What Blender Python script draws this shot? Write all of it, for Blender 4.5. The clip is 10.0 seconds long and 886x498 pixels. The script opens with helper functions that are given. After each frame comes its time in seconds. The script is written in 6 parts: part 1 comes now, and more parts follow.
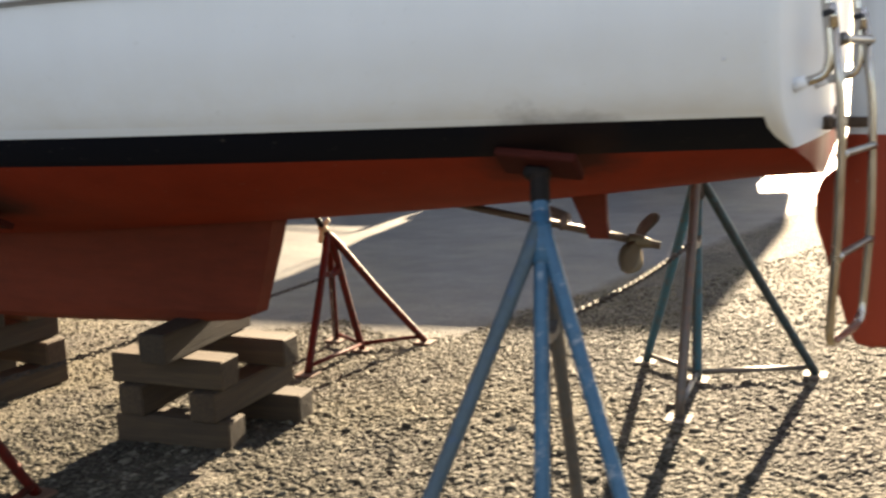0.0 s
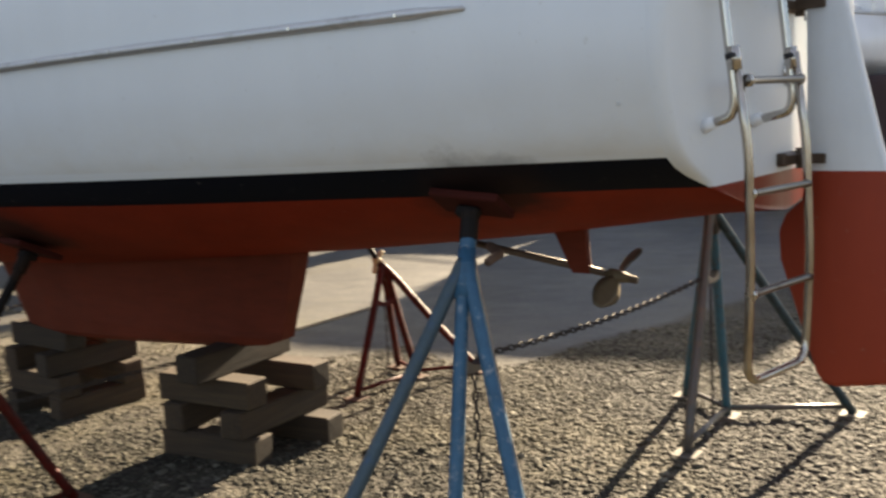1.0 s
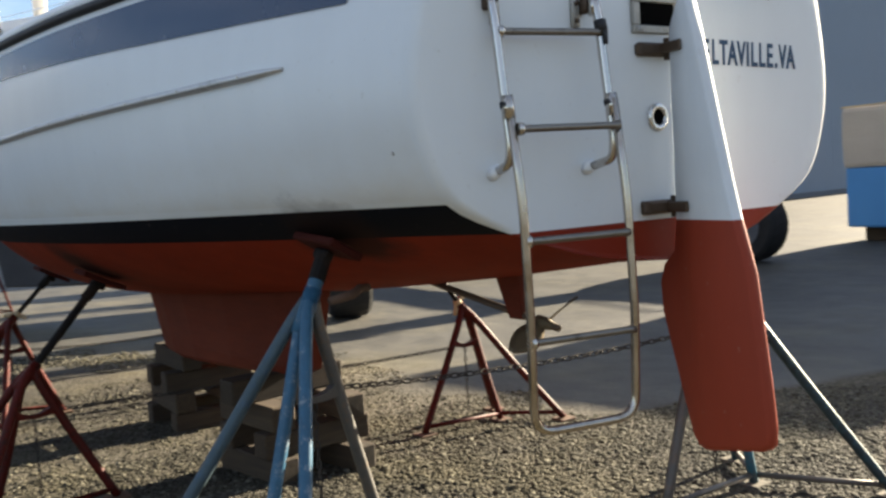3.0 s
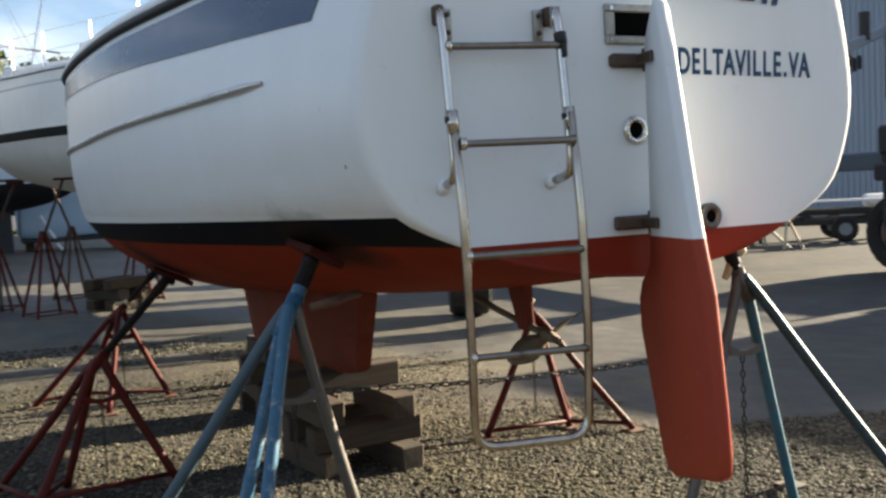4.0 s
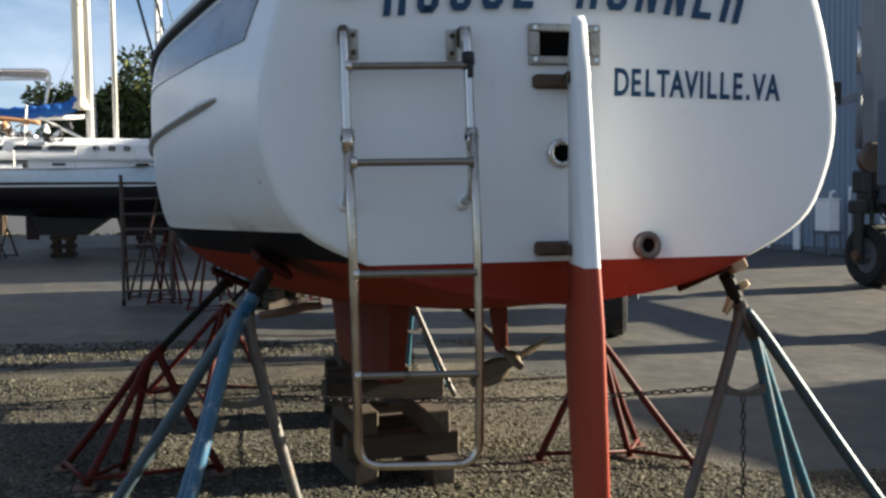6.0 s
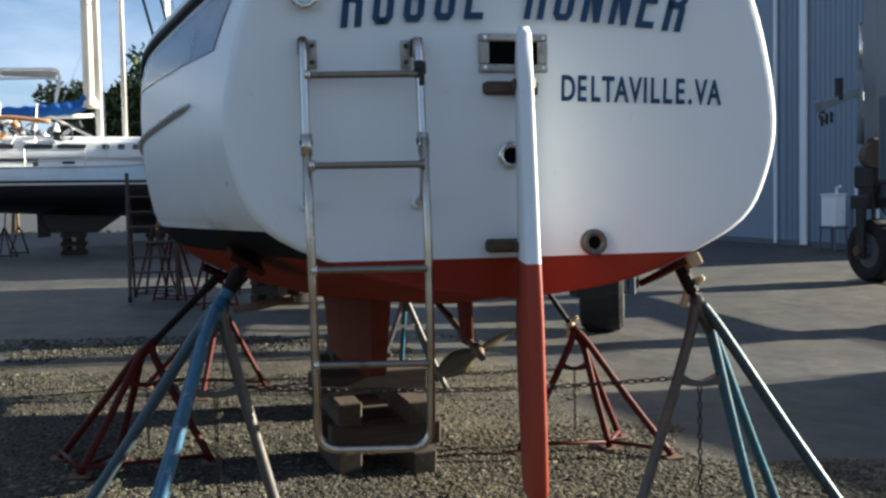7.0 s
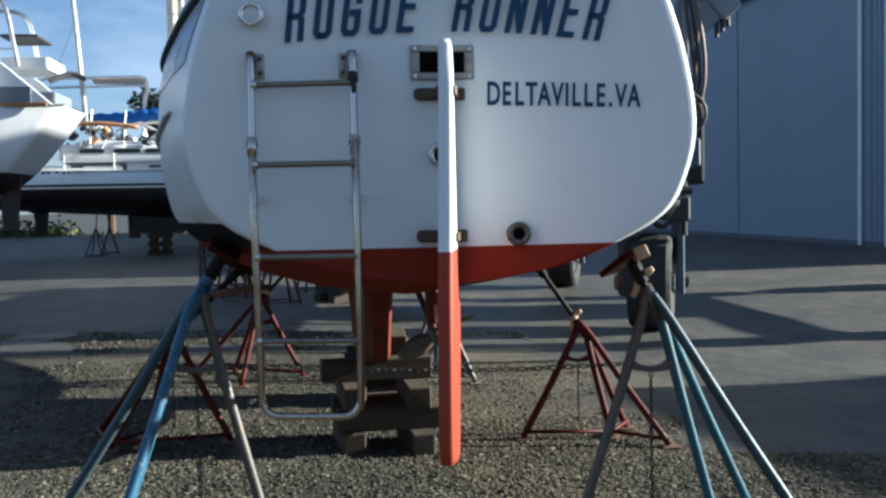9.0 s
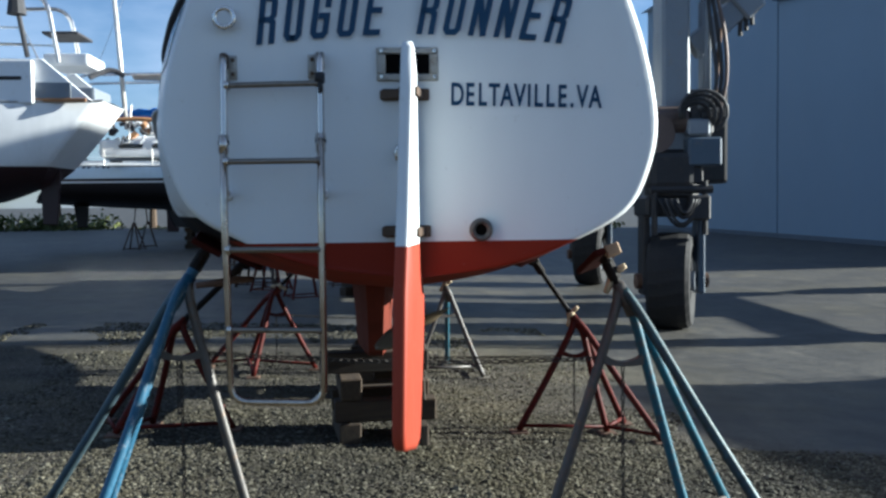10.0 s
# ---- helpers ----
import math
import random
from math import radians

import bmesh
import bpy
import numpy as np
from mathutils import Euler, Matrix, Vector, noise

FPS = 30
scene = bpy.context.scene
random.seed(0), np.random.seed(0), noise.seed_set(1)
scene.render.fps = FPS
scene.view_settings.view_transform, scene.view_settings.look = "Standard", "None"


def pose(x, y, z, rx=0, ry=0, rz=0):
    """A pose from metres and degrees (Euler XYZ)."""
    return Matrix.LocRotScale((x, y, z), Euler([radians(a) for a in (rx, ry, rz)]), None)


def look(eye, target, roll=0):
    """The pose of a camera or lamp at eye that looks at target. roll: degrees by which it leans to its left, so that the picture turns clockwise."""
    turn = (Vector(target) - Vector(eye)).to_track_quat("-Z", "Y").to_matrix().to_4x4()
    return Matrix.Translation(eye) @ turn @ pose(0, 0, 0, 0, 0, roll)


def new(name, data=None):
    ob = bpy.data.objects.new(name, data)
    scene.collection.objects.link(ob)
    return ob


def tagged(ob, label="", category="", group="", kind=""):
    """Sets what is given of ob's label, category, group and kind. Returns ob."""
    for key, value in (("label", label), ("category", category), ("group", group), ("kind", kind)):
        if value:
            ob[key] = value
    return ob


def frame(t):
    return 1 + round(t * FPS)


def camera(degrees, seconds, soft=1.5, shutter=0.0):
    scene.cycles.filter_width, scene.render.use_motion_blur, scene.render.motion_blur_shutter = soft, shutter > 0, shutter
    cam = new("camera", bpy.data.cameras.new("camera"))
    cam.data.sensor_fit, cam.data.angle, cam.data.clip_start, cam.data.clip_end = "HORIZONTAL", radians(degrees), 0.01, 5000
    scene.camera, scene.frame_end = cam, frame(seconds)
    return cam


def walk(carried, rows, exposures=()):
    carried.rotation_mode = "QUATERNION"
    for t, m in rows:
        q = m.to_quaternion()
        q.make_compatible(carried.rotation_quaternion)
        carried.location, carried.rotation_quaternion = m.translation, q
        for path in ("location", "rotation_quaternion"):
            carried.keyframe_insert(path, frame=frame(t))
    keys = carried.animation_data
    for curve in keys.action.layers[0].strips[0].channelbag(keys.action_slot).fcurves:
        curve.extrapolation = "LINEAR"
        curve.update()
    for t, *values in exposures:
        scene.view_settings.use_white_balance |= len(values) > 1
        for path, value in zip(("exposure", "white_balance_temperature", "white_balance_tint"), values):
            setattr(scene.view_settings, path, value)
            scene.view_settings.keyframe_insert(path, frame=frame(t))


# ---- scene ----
cam = camera(50.0, 10.0, soft=2.6, shutter=0.4)
PATH = [
    (0, (0.255, -3.567, 1.586), (-0.613, -1.802, 1.229), -2.1),
    (0.5, (0.624, -3.448, 1.606), (-0.3, -1.705, 1.276), -1.9),
    (1, (0.951, -3.378, 1.607), (-0.209, -1.774, 1.324), -3.3),
    (1.5, (1.254, -3.254, 1.582), (-0.087, -1.788, 1.356), -4.3),
    (2, (1.633, -3.042, 1.598), (0.352, -1.521, 1.384), -3.7),
    (2.5, (1.925, -2.748, 1.518), (0.47, -1.387, 1.344), -3.8),
    (4, (2.490, -1.900, 1.537), (0.686, -1.047, 1.402), -3.0),
    (4.5, (2.636, -1.701, 1.525), (0.769, -0.985, 1.416), -2.1),
    (5, (2.676, -1.49, 1.525), (0.775, -0.872, 1.432), -1.1),
    (5.5, (2.714, -1.244, 1.525), (0.782, -0.733, 1.439), -0.7),
    (7, (3.001, -0.936, 1.534), (1.052, -0.498, 1.433), -1.1),
    (7.5, (3.129, -0.883, 1.542), (1.181, -0.445, 1.432), -1.3),
    (8, (3.239, -0.691, 1.505), (1.275, -0.325, 1.406), -1.3),
    (8.5, (3.329, -0.554, 1.505), (1.355, -0.249, 1.409), -1.4),
    (9, (3.429, -0.471, 1.498), (1.448, -0.215, 1.405), -1.2),
    (9.5, (3.533, -0.381, 1.492), (1.547, -0.159, 1.395), -1.1),
    (10, (3.588, -0.204, 1.492), (1.598, -0.032, 1.394), -0.7),
]
EXPOSURES = [
    (0, 3.42, 6850, 15), (0.5, 3.22, 6800, 17), (1, 2.94, 6600, 14), (2, 2.92, 6450, 12), (2.7, 2.85, 6100, 11), (4, 2.77, 6100, 11), (5, 2.58, 6050, 11), (5.5, 2.43, 5900, 11), (7, 2.26, 5400, 9), (8.5, 2.12, 5080, 7), (10, 2.0, 4830, 7),
]
walk(cam, [(t, look(eye, target, roll)) for t, eye, target, roll in PATH], EXPOSURES)

# ---- light and sky ----
SUN_DIR = Vector((-0.085, 0.996, math.tan(radians(16.6)))).normalized()
sun = new("sun", bpy.data.lights.new("sun", "SUN"))
sun.data.energy, sun.data.angle, sun.data.color = 5.0, radians(0.6), (1.0, 0.83, 0.57)
sun.matrix_world = look((0, 30, 20), Vector((0, 30, 20)) - SUN_DIR)
world = bpy.data.worlds.new("sky")
scene.world = world
world.use_nodes = True
wn = world.node_tree.nodes
sky = wn.new("ShaderNodeTexSky")
sky.sky_type, sky.sun_disc = "NISHITA", False
sky.sun_elevation = math.asin(SUN_DIR.z)
sky.sun_rotation = math.atan2(SUN_DIR.x, SUN_DIR.y)
sky.air_density, sky.dust_density, sky.ozone_density = 1.0, 0.5, 2.5
tc_ = wn.new("ShaderNodeTexCoord")
mp_ = wn.new("ShaderNodeMapping")
mp_.inputs["Scale"].default_value = (1.0, 1.0, 3.0)
cl_ = wn.new("ShaderNodeTexNoise")
cl_.inputs["Scale"].default_value, cl_.inputs["Detail"].default_value, cl_.inputs["Roughness"].default_value = 2.6, 7.0, 0.55
rp_ = wn.new("ShaderNodeValToRGB")
rp_.color_ramp.elements[0].position, rp_.color_ramp.elements[1].position = 0.46, 0.7
rp_.color_ramp.elements[0].color = (0.12, 0.12, 0.12, 1)
rp_.color_ramp.elements[1].color = (0.75, 0.75, 0.75, 1)
mx_ = wn.new("ShaderNodeMix")
mx_.data_type = "RGBA"
mx_.inputs[7].default_value = (7.5, 7.6, 7.7, 1)
wl = world.node_tree.links
wl.new(tc_.outputs["Generated"], mp_.inputs[0])
wl.new(mp_.outputs[0], cl_.inputs["Vector"])
wl.new(cl_.outputs[0], rp_.inputs[0])
wl.new(rp_.outputs[0], mx_.inputs[0])
wl.new(sky.outputs[0], mx_.inputs[6])
wl.new(mx_.outputs[2], wn["Background"].inputs[0])
wn["Background"].inputs[1].default_value = 0.0285


# ---- materials ----
def nodes_of(name):
    m = bpy.data.materials.new(name)
    m.use_nodes = True
    nt = m.node_tree
    return m, nt, nt.nodes["Principled BSDF"]


def ramp(nt, src, stops):
    r = nt.nodes.new("ShaderNodeValToRGB")
    while len(r.color_ramp.elements) < len(stops):
        r.color_ramp.elements.new(0.5)
    for e, (p, c) in zip(r.color_ramp.elements, stops):
        e.position, e.color = p, (*c, 1)
    nt.links.new(src, r.inputs[0])
    return r.outputs[0]


def noise_tex(nt, scale, detail=5.0, rough=0.55, stretch=None, coord="Object"):
    tc = nt.nodes.new("ShaderNodeTexCoord")
    n = nt.nodes.new("ShaderNodeTexNoise")
    n.inputs["Scale"].default_value, n.inputs["Detail"].default_value, n.inputs["Roughness"].default_value = scale, detail, rough
    if stretch:
        mp = nt.nodes.new("ShaderNodeMapping")
        mp.inputs["Scale"].default_value = stretch
        nt.links.new(tc.outputs[coord], mp.inputs[0])
        nt.links.new(mp.outputs[0], n.inputs["Vector"])
    else:
        nt.links.new(tc.outputs[coord], n.inputs["Vector"])
    return n.outputs[0]


def mix(nt, fac, a, b, mode="MIX"):
    m = nt.nodes.new("ShaderNodeMix")
    m.data_type, m.blend_type = "RGBA", mode
    for sock, v in ((m.inputs[0], fac), (m.inputs[6], a), (m.inputs[7], b)):
        if isinstance(v, (int, float)):
            sock.default_value = v
        elif isinstance(v, tuple):
            sock.default_value = (*v[:3], 1)
        else:
            nt.links.new(v, sock)
    return m.outputs[2]


def shade(c, k):
    return tuple(min(1.0, v * k) for v in c)


def bump(nt, p, src, strength, dist=0.01):
    b = nt.nodes.new("ShaderNodeBump")
    b.inputs["Strength"].default_value, b.inputs["Distance"].default_value = strength, dist
    nt.links.new(src, b.inputs["Height"])
    nt.links.new(b.outputs[0], p.inputs["Normal"])


def surface(name, base, rough=0.6, metal=0.0, var=0.18, big=1.5, fine=40.0, dirt=None, dirt_amount=0.35, relief=0.15, depth=0.004, stretch=None, random_tint=0.0):
    """Plain material with stains at two scales, an optional dirt colour and fine relief."""
    m, nt, p = nodes_of(name)
    n1, n2 = noise_tex(nt, big, 4, 0.6), noise_tex(nt, fine, 4, 0.6, stretch)
    c = ramp(nt, n1, [(0.3, shade(base, 1 - var)), (0.7, shade(base, 1 + var))])
    c = mix(nt, 0.5, c, ramp(nt, n2, [(0.3, shade(base, 1 - var)), (0.7, shade(base, 1 + var))]))
    if dirt:
        n3 = noise_tex(nt, big * 4.3, 8, 0.7)
        f = ramp(nt, n3, [(0.62 - 0.3 * dirt_amount, (0, 0, 0)), (0.75 - 0.1 * dirt_amount, (1, 1, 1))])
        c = mix(nt, f, c, dirt)
    if random_tint:
        oi = nt.nodes.new("ShaderNodeObjectInfo")
        c = mix(nt, 1.0, c, ramp(nt, oi.outputs["Random"], [(0, (1 - random_tint,) * 3), (1, (1, 1, 1))]), "MULTIPLY")
    nt.links.new(c, p.inputs["Base Color"])
    r = ramp(nt, n2, [(0.2, (max(0.02, rough - 0.1),) * 3), (0.8, (min(1, rough + 0.1),) * 3)])
    nt.links.new(r, p.inputs["Roughness"])
    p.inputs["Metallic"].default_value = metal
    p.inputs["Specular IOR Level"].default_value = 0.3
    if relief:
        bump(nt, p, n2, relief, depth)
    return m


def banded(name, bands, rough=0.35, grime=(0.3, 0.27, 0.22), var=0.06, slope=0.0):
    """Paint in level bands: bands are (lower height, colour), from the lowest up, with streaks of grime."""
    m, nt, p = nodes_of(name)
    tc = nt.nodes.new("ShaderNodeTexCoord")
    sep = nt.nodes.new("ShaderNodeSeparateXYZ")
    nt.links.new(tc.outputs["Object"], sep.inputs[0])
    level = nt.nodes.new("ShaderNodeMath")
    level.operation = "MULTIPLY_ADD"
    level.inputs[1].default_value = slope
    nt.links.new(sep.outputs[0], level.inputs[0])
    nt.links.new(sep.outputs[2], level.inputs[2])
    n1, n2 = noise_tex(nt, 2.0, 5, 0.65), noise_tex(nt, 30.0, 5, 0.6)
    streak = noise_tex(nt, 1.6, 5, 0.6, (4, 4, 0.6))
    c = bands[0][1]
    for z, col in bands[1:]:
        gt = nt.nodes.new("ShaderNodeMath")
        gt.operation = "GREATER_THAN"
        gt.inputs[1].default_value = z
        nt.links.new(level.outputs[0], gt.inputs[0])
        c = mix(nt, gt.outputs[0], c, col)
    v = ramp(nt, n1, [(0.3, (1 - var,) * 3), (0.7, (1, 1, 1))])
    c = mix(nt, 1.0, c, v, "MULTIPLY")
    v = ramp(nt, streak, [(0.35, (1 - 0.8 * var,) * 3), (0.65, (1, 1, 1))])
    c = mix(nt, 1.0, c, v, "MULTIPLY")
    f = ramp(nt, n2, [(0.66, (0, 0, 0)), (0.8, (0.35,) * 3)])
    c = mix(nt, f, c, grime)
    nt.links.new(c, p.inputs["Base Color"])
    p.inputs["Specular IOR Level"].default_value = 0.35
    r = ramp(nt, streak, [(0.3, (rough - 0.06,) * 3), (0.7, (rough + 0.1,) * 3)])
    nt.links.new(r, p.inputs["Roughness"])
    bump(nt, p, n2, 0.05, 0.002)
    return m


RED = (0.225, 0.027, 0.010)
WHITE = (0.66, 0.685, 0.70)


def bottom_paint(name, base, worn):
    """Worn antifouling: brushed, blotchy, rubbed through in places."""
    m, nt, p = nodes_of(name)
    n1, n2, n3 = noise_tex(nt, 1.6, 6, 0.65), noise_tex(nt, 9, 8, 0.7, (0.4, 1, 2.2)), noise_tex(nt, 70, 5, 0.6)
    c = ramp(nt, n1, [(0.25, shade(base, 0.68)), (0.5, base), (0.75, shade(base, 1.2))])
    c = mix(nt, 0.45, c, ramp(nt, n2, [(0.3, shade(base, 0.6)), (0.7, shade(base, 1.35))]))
    c = mix(nt, ramp(nt, n2, [(0.66, (0, 0, 0)), (0.82, (0.5,) * 3)]), c, worn)
    nt.links.new(c, p.inputs["Base Color"])
    p.inputs["Roughness"].default_value = 0.72
    p.inputs["Specular IOR Level"].default_value = 0.15
    bump(nt, p, n3, 0.3, 0.003)
    return m


def hull_paint():
    m = banded("hull_paint", [(0, RED), (1.345, (0.005, 0.006, 0.010)), (1.447, WHITE)], 0.34, var=0.035, slope=-0.0075)
    m.node_tree.nodes["Principled BSDF"].inputs["Specular IOR Level"].default_value = 0.35
    nt = m.node_tree
    p = nt.nodes["Principled BSDF"]
    src = p.inputs["Base Color"].links[0].from_socket
    tc = nt.nodes.new("ShaderNodeTexCoord")
    sep = nt.nodes.new("ShaderNodeSeparateXYZ")
    nt.links.new(tc.outputs["Object"], sep.inputs[0])
    lt = nt.nodes.new("ShaderNodeMath")
    lt.operation = "LESS_THAN"
    lt.inputs[1].default_value = 1.345
    nt.links.new(sep.outputs[2], lt.inputs[0])
    n1, n2 = noise_tex(nt, 1.3, 6, 0.7), noise_tex(nt, 8, 8, 0.7, (0.4, 1, 2.2))
    worn = mix(nt, 1.0, src, ramp(nt, n1, [(0.3, (0.62, 0.6, 0.6)), (0.68, (1.0, 1.0, 1.0))]), "MULTIPLY")
    worn = mix(nt, ramp(nt, n2, [(0.62, (0, 0, 0)), (0.8, (0.4,) * 3)]), worn, (0.13, 0.035, 0.02))
    painted = mix(nt, lt.outputs[0], src, worn)
    rng_z = nt.nodes.new("ShaderNodeMapRange")
    rng_z.inputs[1].default_value, rng_z.inputs[2].default_value = 1.72, 1.45
    nt.links.new(sep.outputs[2], rng_z.inputs[0])
    stain = mix(nt, 1.0, rng_z.outputs[0], ramp(nt, noise_tex(nt, 1.1, 5, 0.65, (1.5, 1.5, 3)), [(0.35, (0, 0, 0)), (0.7, (0.5,) * 3)]), "MULTIPLY")
    gt_z = nt.nodes.new("ShaderNodeMath")
    gt_z.operation = "GREATER_THAN"
    gt_z.inputs[1].default_value = 1.46
    nt.links.new(sep.outputs[2], gt_z.inputs[0])
    stain = mix(nt, 1.0, stain, gt_z.outputs[0], "MULTIPLY")
    painted = mix(nt, stain, painted, (0.5, 0.44, 0.33))
    for spot in ((-0.7, -0.84, 1.28), (-3.0, -1.05, 1.2)):
        dist = nt.nodes.new("ShaderNodeVectorMath")
        dist.operation = "DISTANCE"
        dist.inputs[1].default_value = spot
        nt.links.new(tc.outputs["Object"], dist.inputs[0])
        edge = nt.nodes.new("ShaderNodeMath")
        edge.operation = "MULTIPLY_ADD"
        edge.inputs[1].default_value = 0.22
        nt.links.new(noise_tex(nt, 9, 6, 0.7), edge.inputs[0])
        nt.links.new(dist.outputs["Value"], edge.inputs[2])
        smudge = ramp(nt, edge.outputs[0], [(0.24, (0.85,) * 3), (0.4, (0, 0, 0))])
        painted = mix(nt, smudge, painted, (0.02, 0.011, 0.009))
    nt.links.new(painted, p.inputs["Base Color"])
    flat = nt.nodes.new("ShaderNodeMath")
    flat.operation = "LESS_THAN"
    flat.inputs[1].default_value = 1.447
    nt.links.new(sep.outputs[2], flat.inputs[0])
    r = nt.nodes.new("ShaderNodeMath")
    r.operation = "MULTIPLY_ADD"
    r.inputs[1].default_value, r.inputs[2].default_value = 0.4, 0.34
    nt.links.new(flat.outputs[0], r.inputs[0])
    nt.links.new(r.outputs[0], p.inputs["Roughness"])
    sp = nt.nodes.new("ShaderNodeMath")
    sp.operation = "MULTIPLY_ADD"
    sp.inputs[1].default_value, sp.inputs[2].default_value = -0.28, 0.35
    nt.links.new(flat.outputs[0], sp.inputs[0])
    nt.links.new(sp.outputs[0], p.inputs["Specular IOR Level"])
    return m


M_HULL = hull_paint()
M_TRANSOM = banded("transom_paint", [(0, (0.185, 0.019, 0.0065)), (1.345, WHITE)], 0.48, var=0.03)
M_TRANSOM.node_tree.nodes["Principled BSDF"].inputs["Specular IOR Level"].default_value = 0.15
M_RUDDER = banded("rudder_paint", [(0, (0.265, 0.044, 0.022)), (1.343, WHITE)], 0.5, var=0.1)
M_RUDDER.node_tree.nodes["Principled BSDF"].inputs["Specular IOR Level"].default_value = 0.12
# Bottom red darkened for the keel, with the under-hull shade in its colour.
M_KEEL = bottom_paint("shaded_keel_red", (0.105, 0.020, 0.009), (0.05, 0.018, 0.011))
M_WHITE = surface("white_gelcoat", (0.7, 0.71, 0.72), 0.35, var=0.05, dirt=(0.5, 0.47, 0.42), dirt_amount=0.1, relief=0.03)
M_NAVY = surface("navy_stripe", (0.016, 0.038, 0.085), 0.22, var=0.08, big=0.8, fine=8, relief=0.0)
M_NAVY.node_tree.nodes["Principled BSDF"].inputs["Specular IOR Level"].default_value = 0.5
# Near-black for solid plugs in holes, in place of the shade inside.
M_HOLE = surface("hole_shade_black", (0.004, 0.004, 0.004), 1.0, var=0.1, relief=0.0)
M_HOLE.node_tree.nodes["Principled BSDF"].inputs["Specular IOR Level"].default_value = 0.0
M_OLDALU = surface("stained_alloy", (0.34, 0.33, 0.3), 0.55, 0.5, var=0.2, big=8, dirt=(0.13, 0.1, 0.075), dirt_amount=0.35, relief=0.15)
M_BLACK = surface("black_rubber", (0.02, 0.02, 0.022), 0.6, var=0.2, relief=0.1)
M_LETTER = surface("letter_vinyl", (0.008, 0.038, 0.092), 0.4, var=0.15, relief=0.0)
M_STEEL = surface("stainless_steel", (0.62, 0.6, 0.57), 0.26, 1.0, var=0.1, fine=90, relief=0.02)
M_TUBE = surface("polished_tube", (0.5, 0.47, 0.43), 0.2, 1.0, var=0.04, big=3, fine=6, dirt=(0.3, 0.26, 0.22), dirt_amount=0.1, relief=0.0)
M_LOWTUBE = surface("dulled_tube", (0.42, 0.375, 0.32), 0.22, 1.0, var=0.08, big=3, fine=12, dirt=(0.2, 0.165, 0.13), dirt_amount=0.25, relief=0.02)
M_RUNG = surface("dulled_rung", (0.2, 0.18, 0.155), 0.36, 0.9, var=0.12, big=5, fine=20, dirt=(0.1, 0.085, 0.07), dirt_amount=0.3, relief=0.04)
M_ALU = surface("weathered_aluminium", (0.5, 0.5, 0.5), 0.45, 0.8, var=0.12, dirt=(0.25, 0.24, 0.22), dirt_amount=0.2, relief=0.05)
M_BRONZE = surface("bronze", (0.115, 0.088, 0.05), 0.62, 0.25, var=0.25, fine=25, dirt=(0.1, 0.09, 0.06), dirt_amount=0.3, relief=0.1)
M_GUDGEON = surface("tarnished_bronze", (0.085, 0.06, 0.042), 0.5, 0.5, var=0.3, relief=0.1)
M_BLUE = surface("blue_stand_paint", (0.03, 0.09, 0.155), 0.42, var=0.25, big=6, dirt=(0.26, 0.28, 0.3), dirt_amount=0.22, relief=0.15)
M_WORNBLUE = surface("worn_blue_paint", (0.05, 0.075, 0.09), 0.5, 0.2, var=0.25, big=6, dirt=(0.04, 0.07, 0.11), dirt_amount=0.4, relief=0.2)
M_TEAL = surface("teal_stand_paint", (0.026, 0.092, 0.132), 0.5, var=0.25, big=5, dirt=(0.075, 0.065, 0.058), dirt_amount=0.4, relief=0.15)
M_TEALWORN = surface("teal_worn_to_metal", (0.026, 0.04, 0.046), 0.5, 0.3, var=0.25, big=7, dirt=(0.03, 0.075, 0.095), dirt_amount=0.45, relief=0.2)
M_BLOCK = surface("raw_wood_block", (0.3, 0.21, 0.13), 0.8, var=0.2, big=6, fine=30, relief=0.2)
M_CHAIN = surface("dull_chain", (0.03, 0.026, 0.023), 0.75, 0.1, var=0.3, big=9, dirt=(0.06, 0.035, 0.022), dirt_amount=0.3, relief=0.1)
M_GREY = surface("galvanised_stand", (0.085, 0.08, 0.075), 0.45, 0.4, var=0.2, big=5, dirt=(0.13, 0.09, 0.06), dirt_amount=0.3, relief=0.15)
M_REDSTAND = surface("red_stand_paint", (0.068, 0.008, 0.005), 0.55, var=0.3, big=5, dirt=(0.022, 0.012, 0.01), dirt_amount=0.5, relief=0.15)
M_REDSTAND.node_tree.nodes["Principled BSDF"].inputs["Specular IOR Level"].default_value = 0.12
M_RUST = surface("rusty_iron", (0.1, 0.06, 0.04), 0.8, 0.1, var=0.3, relief=0.3)
M_DARKROD = surface("greased_rod", (0.014, 0.012, 0.011), 0.6, 0.1, var=0.3, dirt=(0.04, 0.025, 0.016), dirt_amount=0.25, relief=0.3, stretch=(1, 1, 30))
M_PAD = surface("stained_plywood", (0.045, 0.01, 0.007), 0.85, var=0.35, fine=18, stretch=(1, 12, 1), relief=0.3)
for m_ in (M_DARKROD, M_PAD):
    m_.node_tree.nodes["Principled BSDF"].inputs["Specular IOR Level"].default_value = 0.08
M_HANDLE = surface("yellowed_handle", (0.42, 0.33, 0.2), 0.6, var=0.1, relief=0.1)


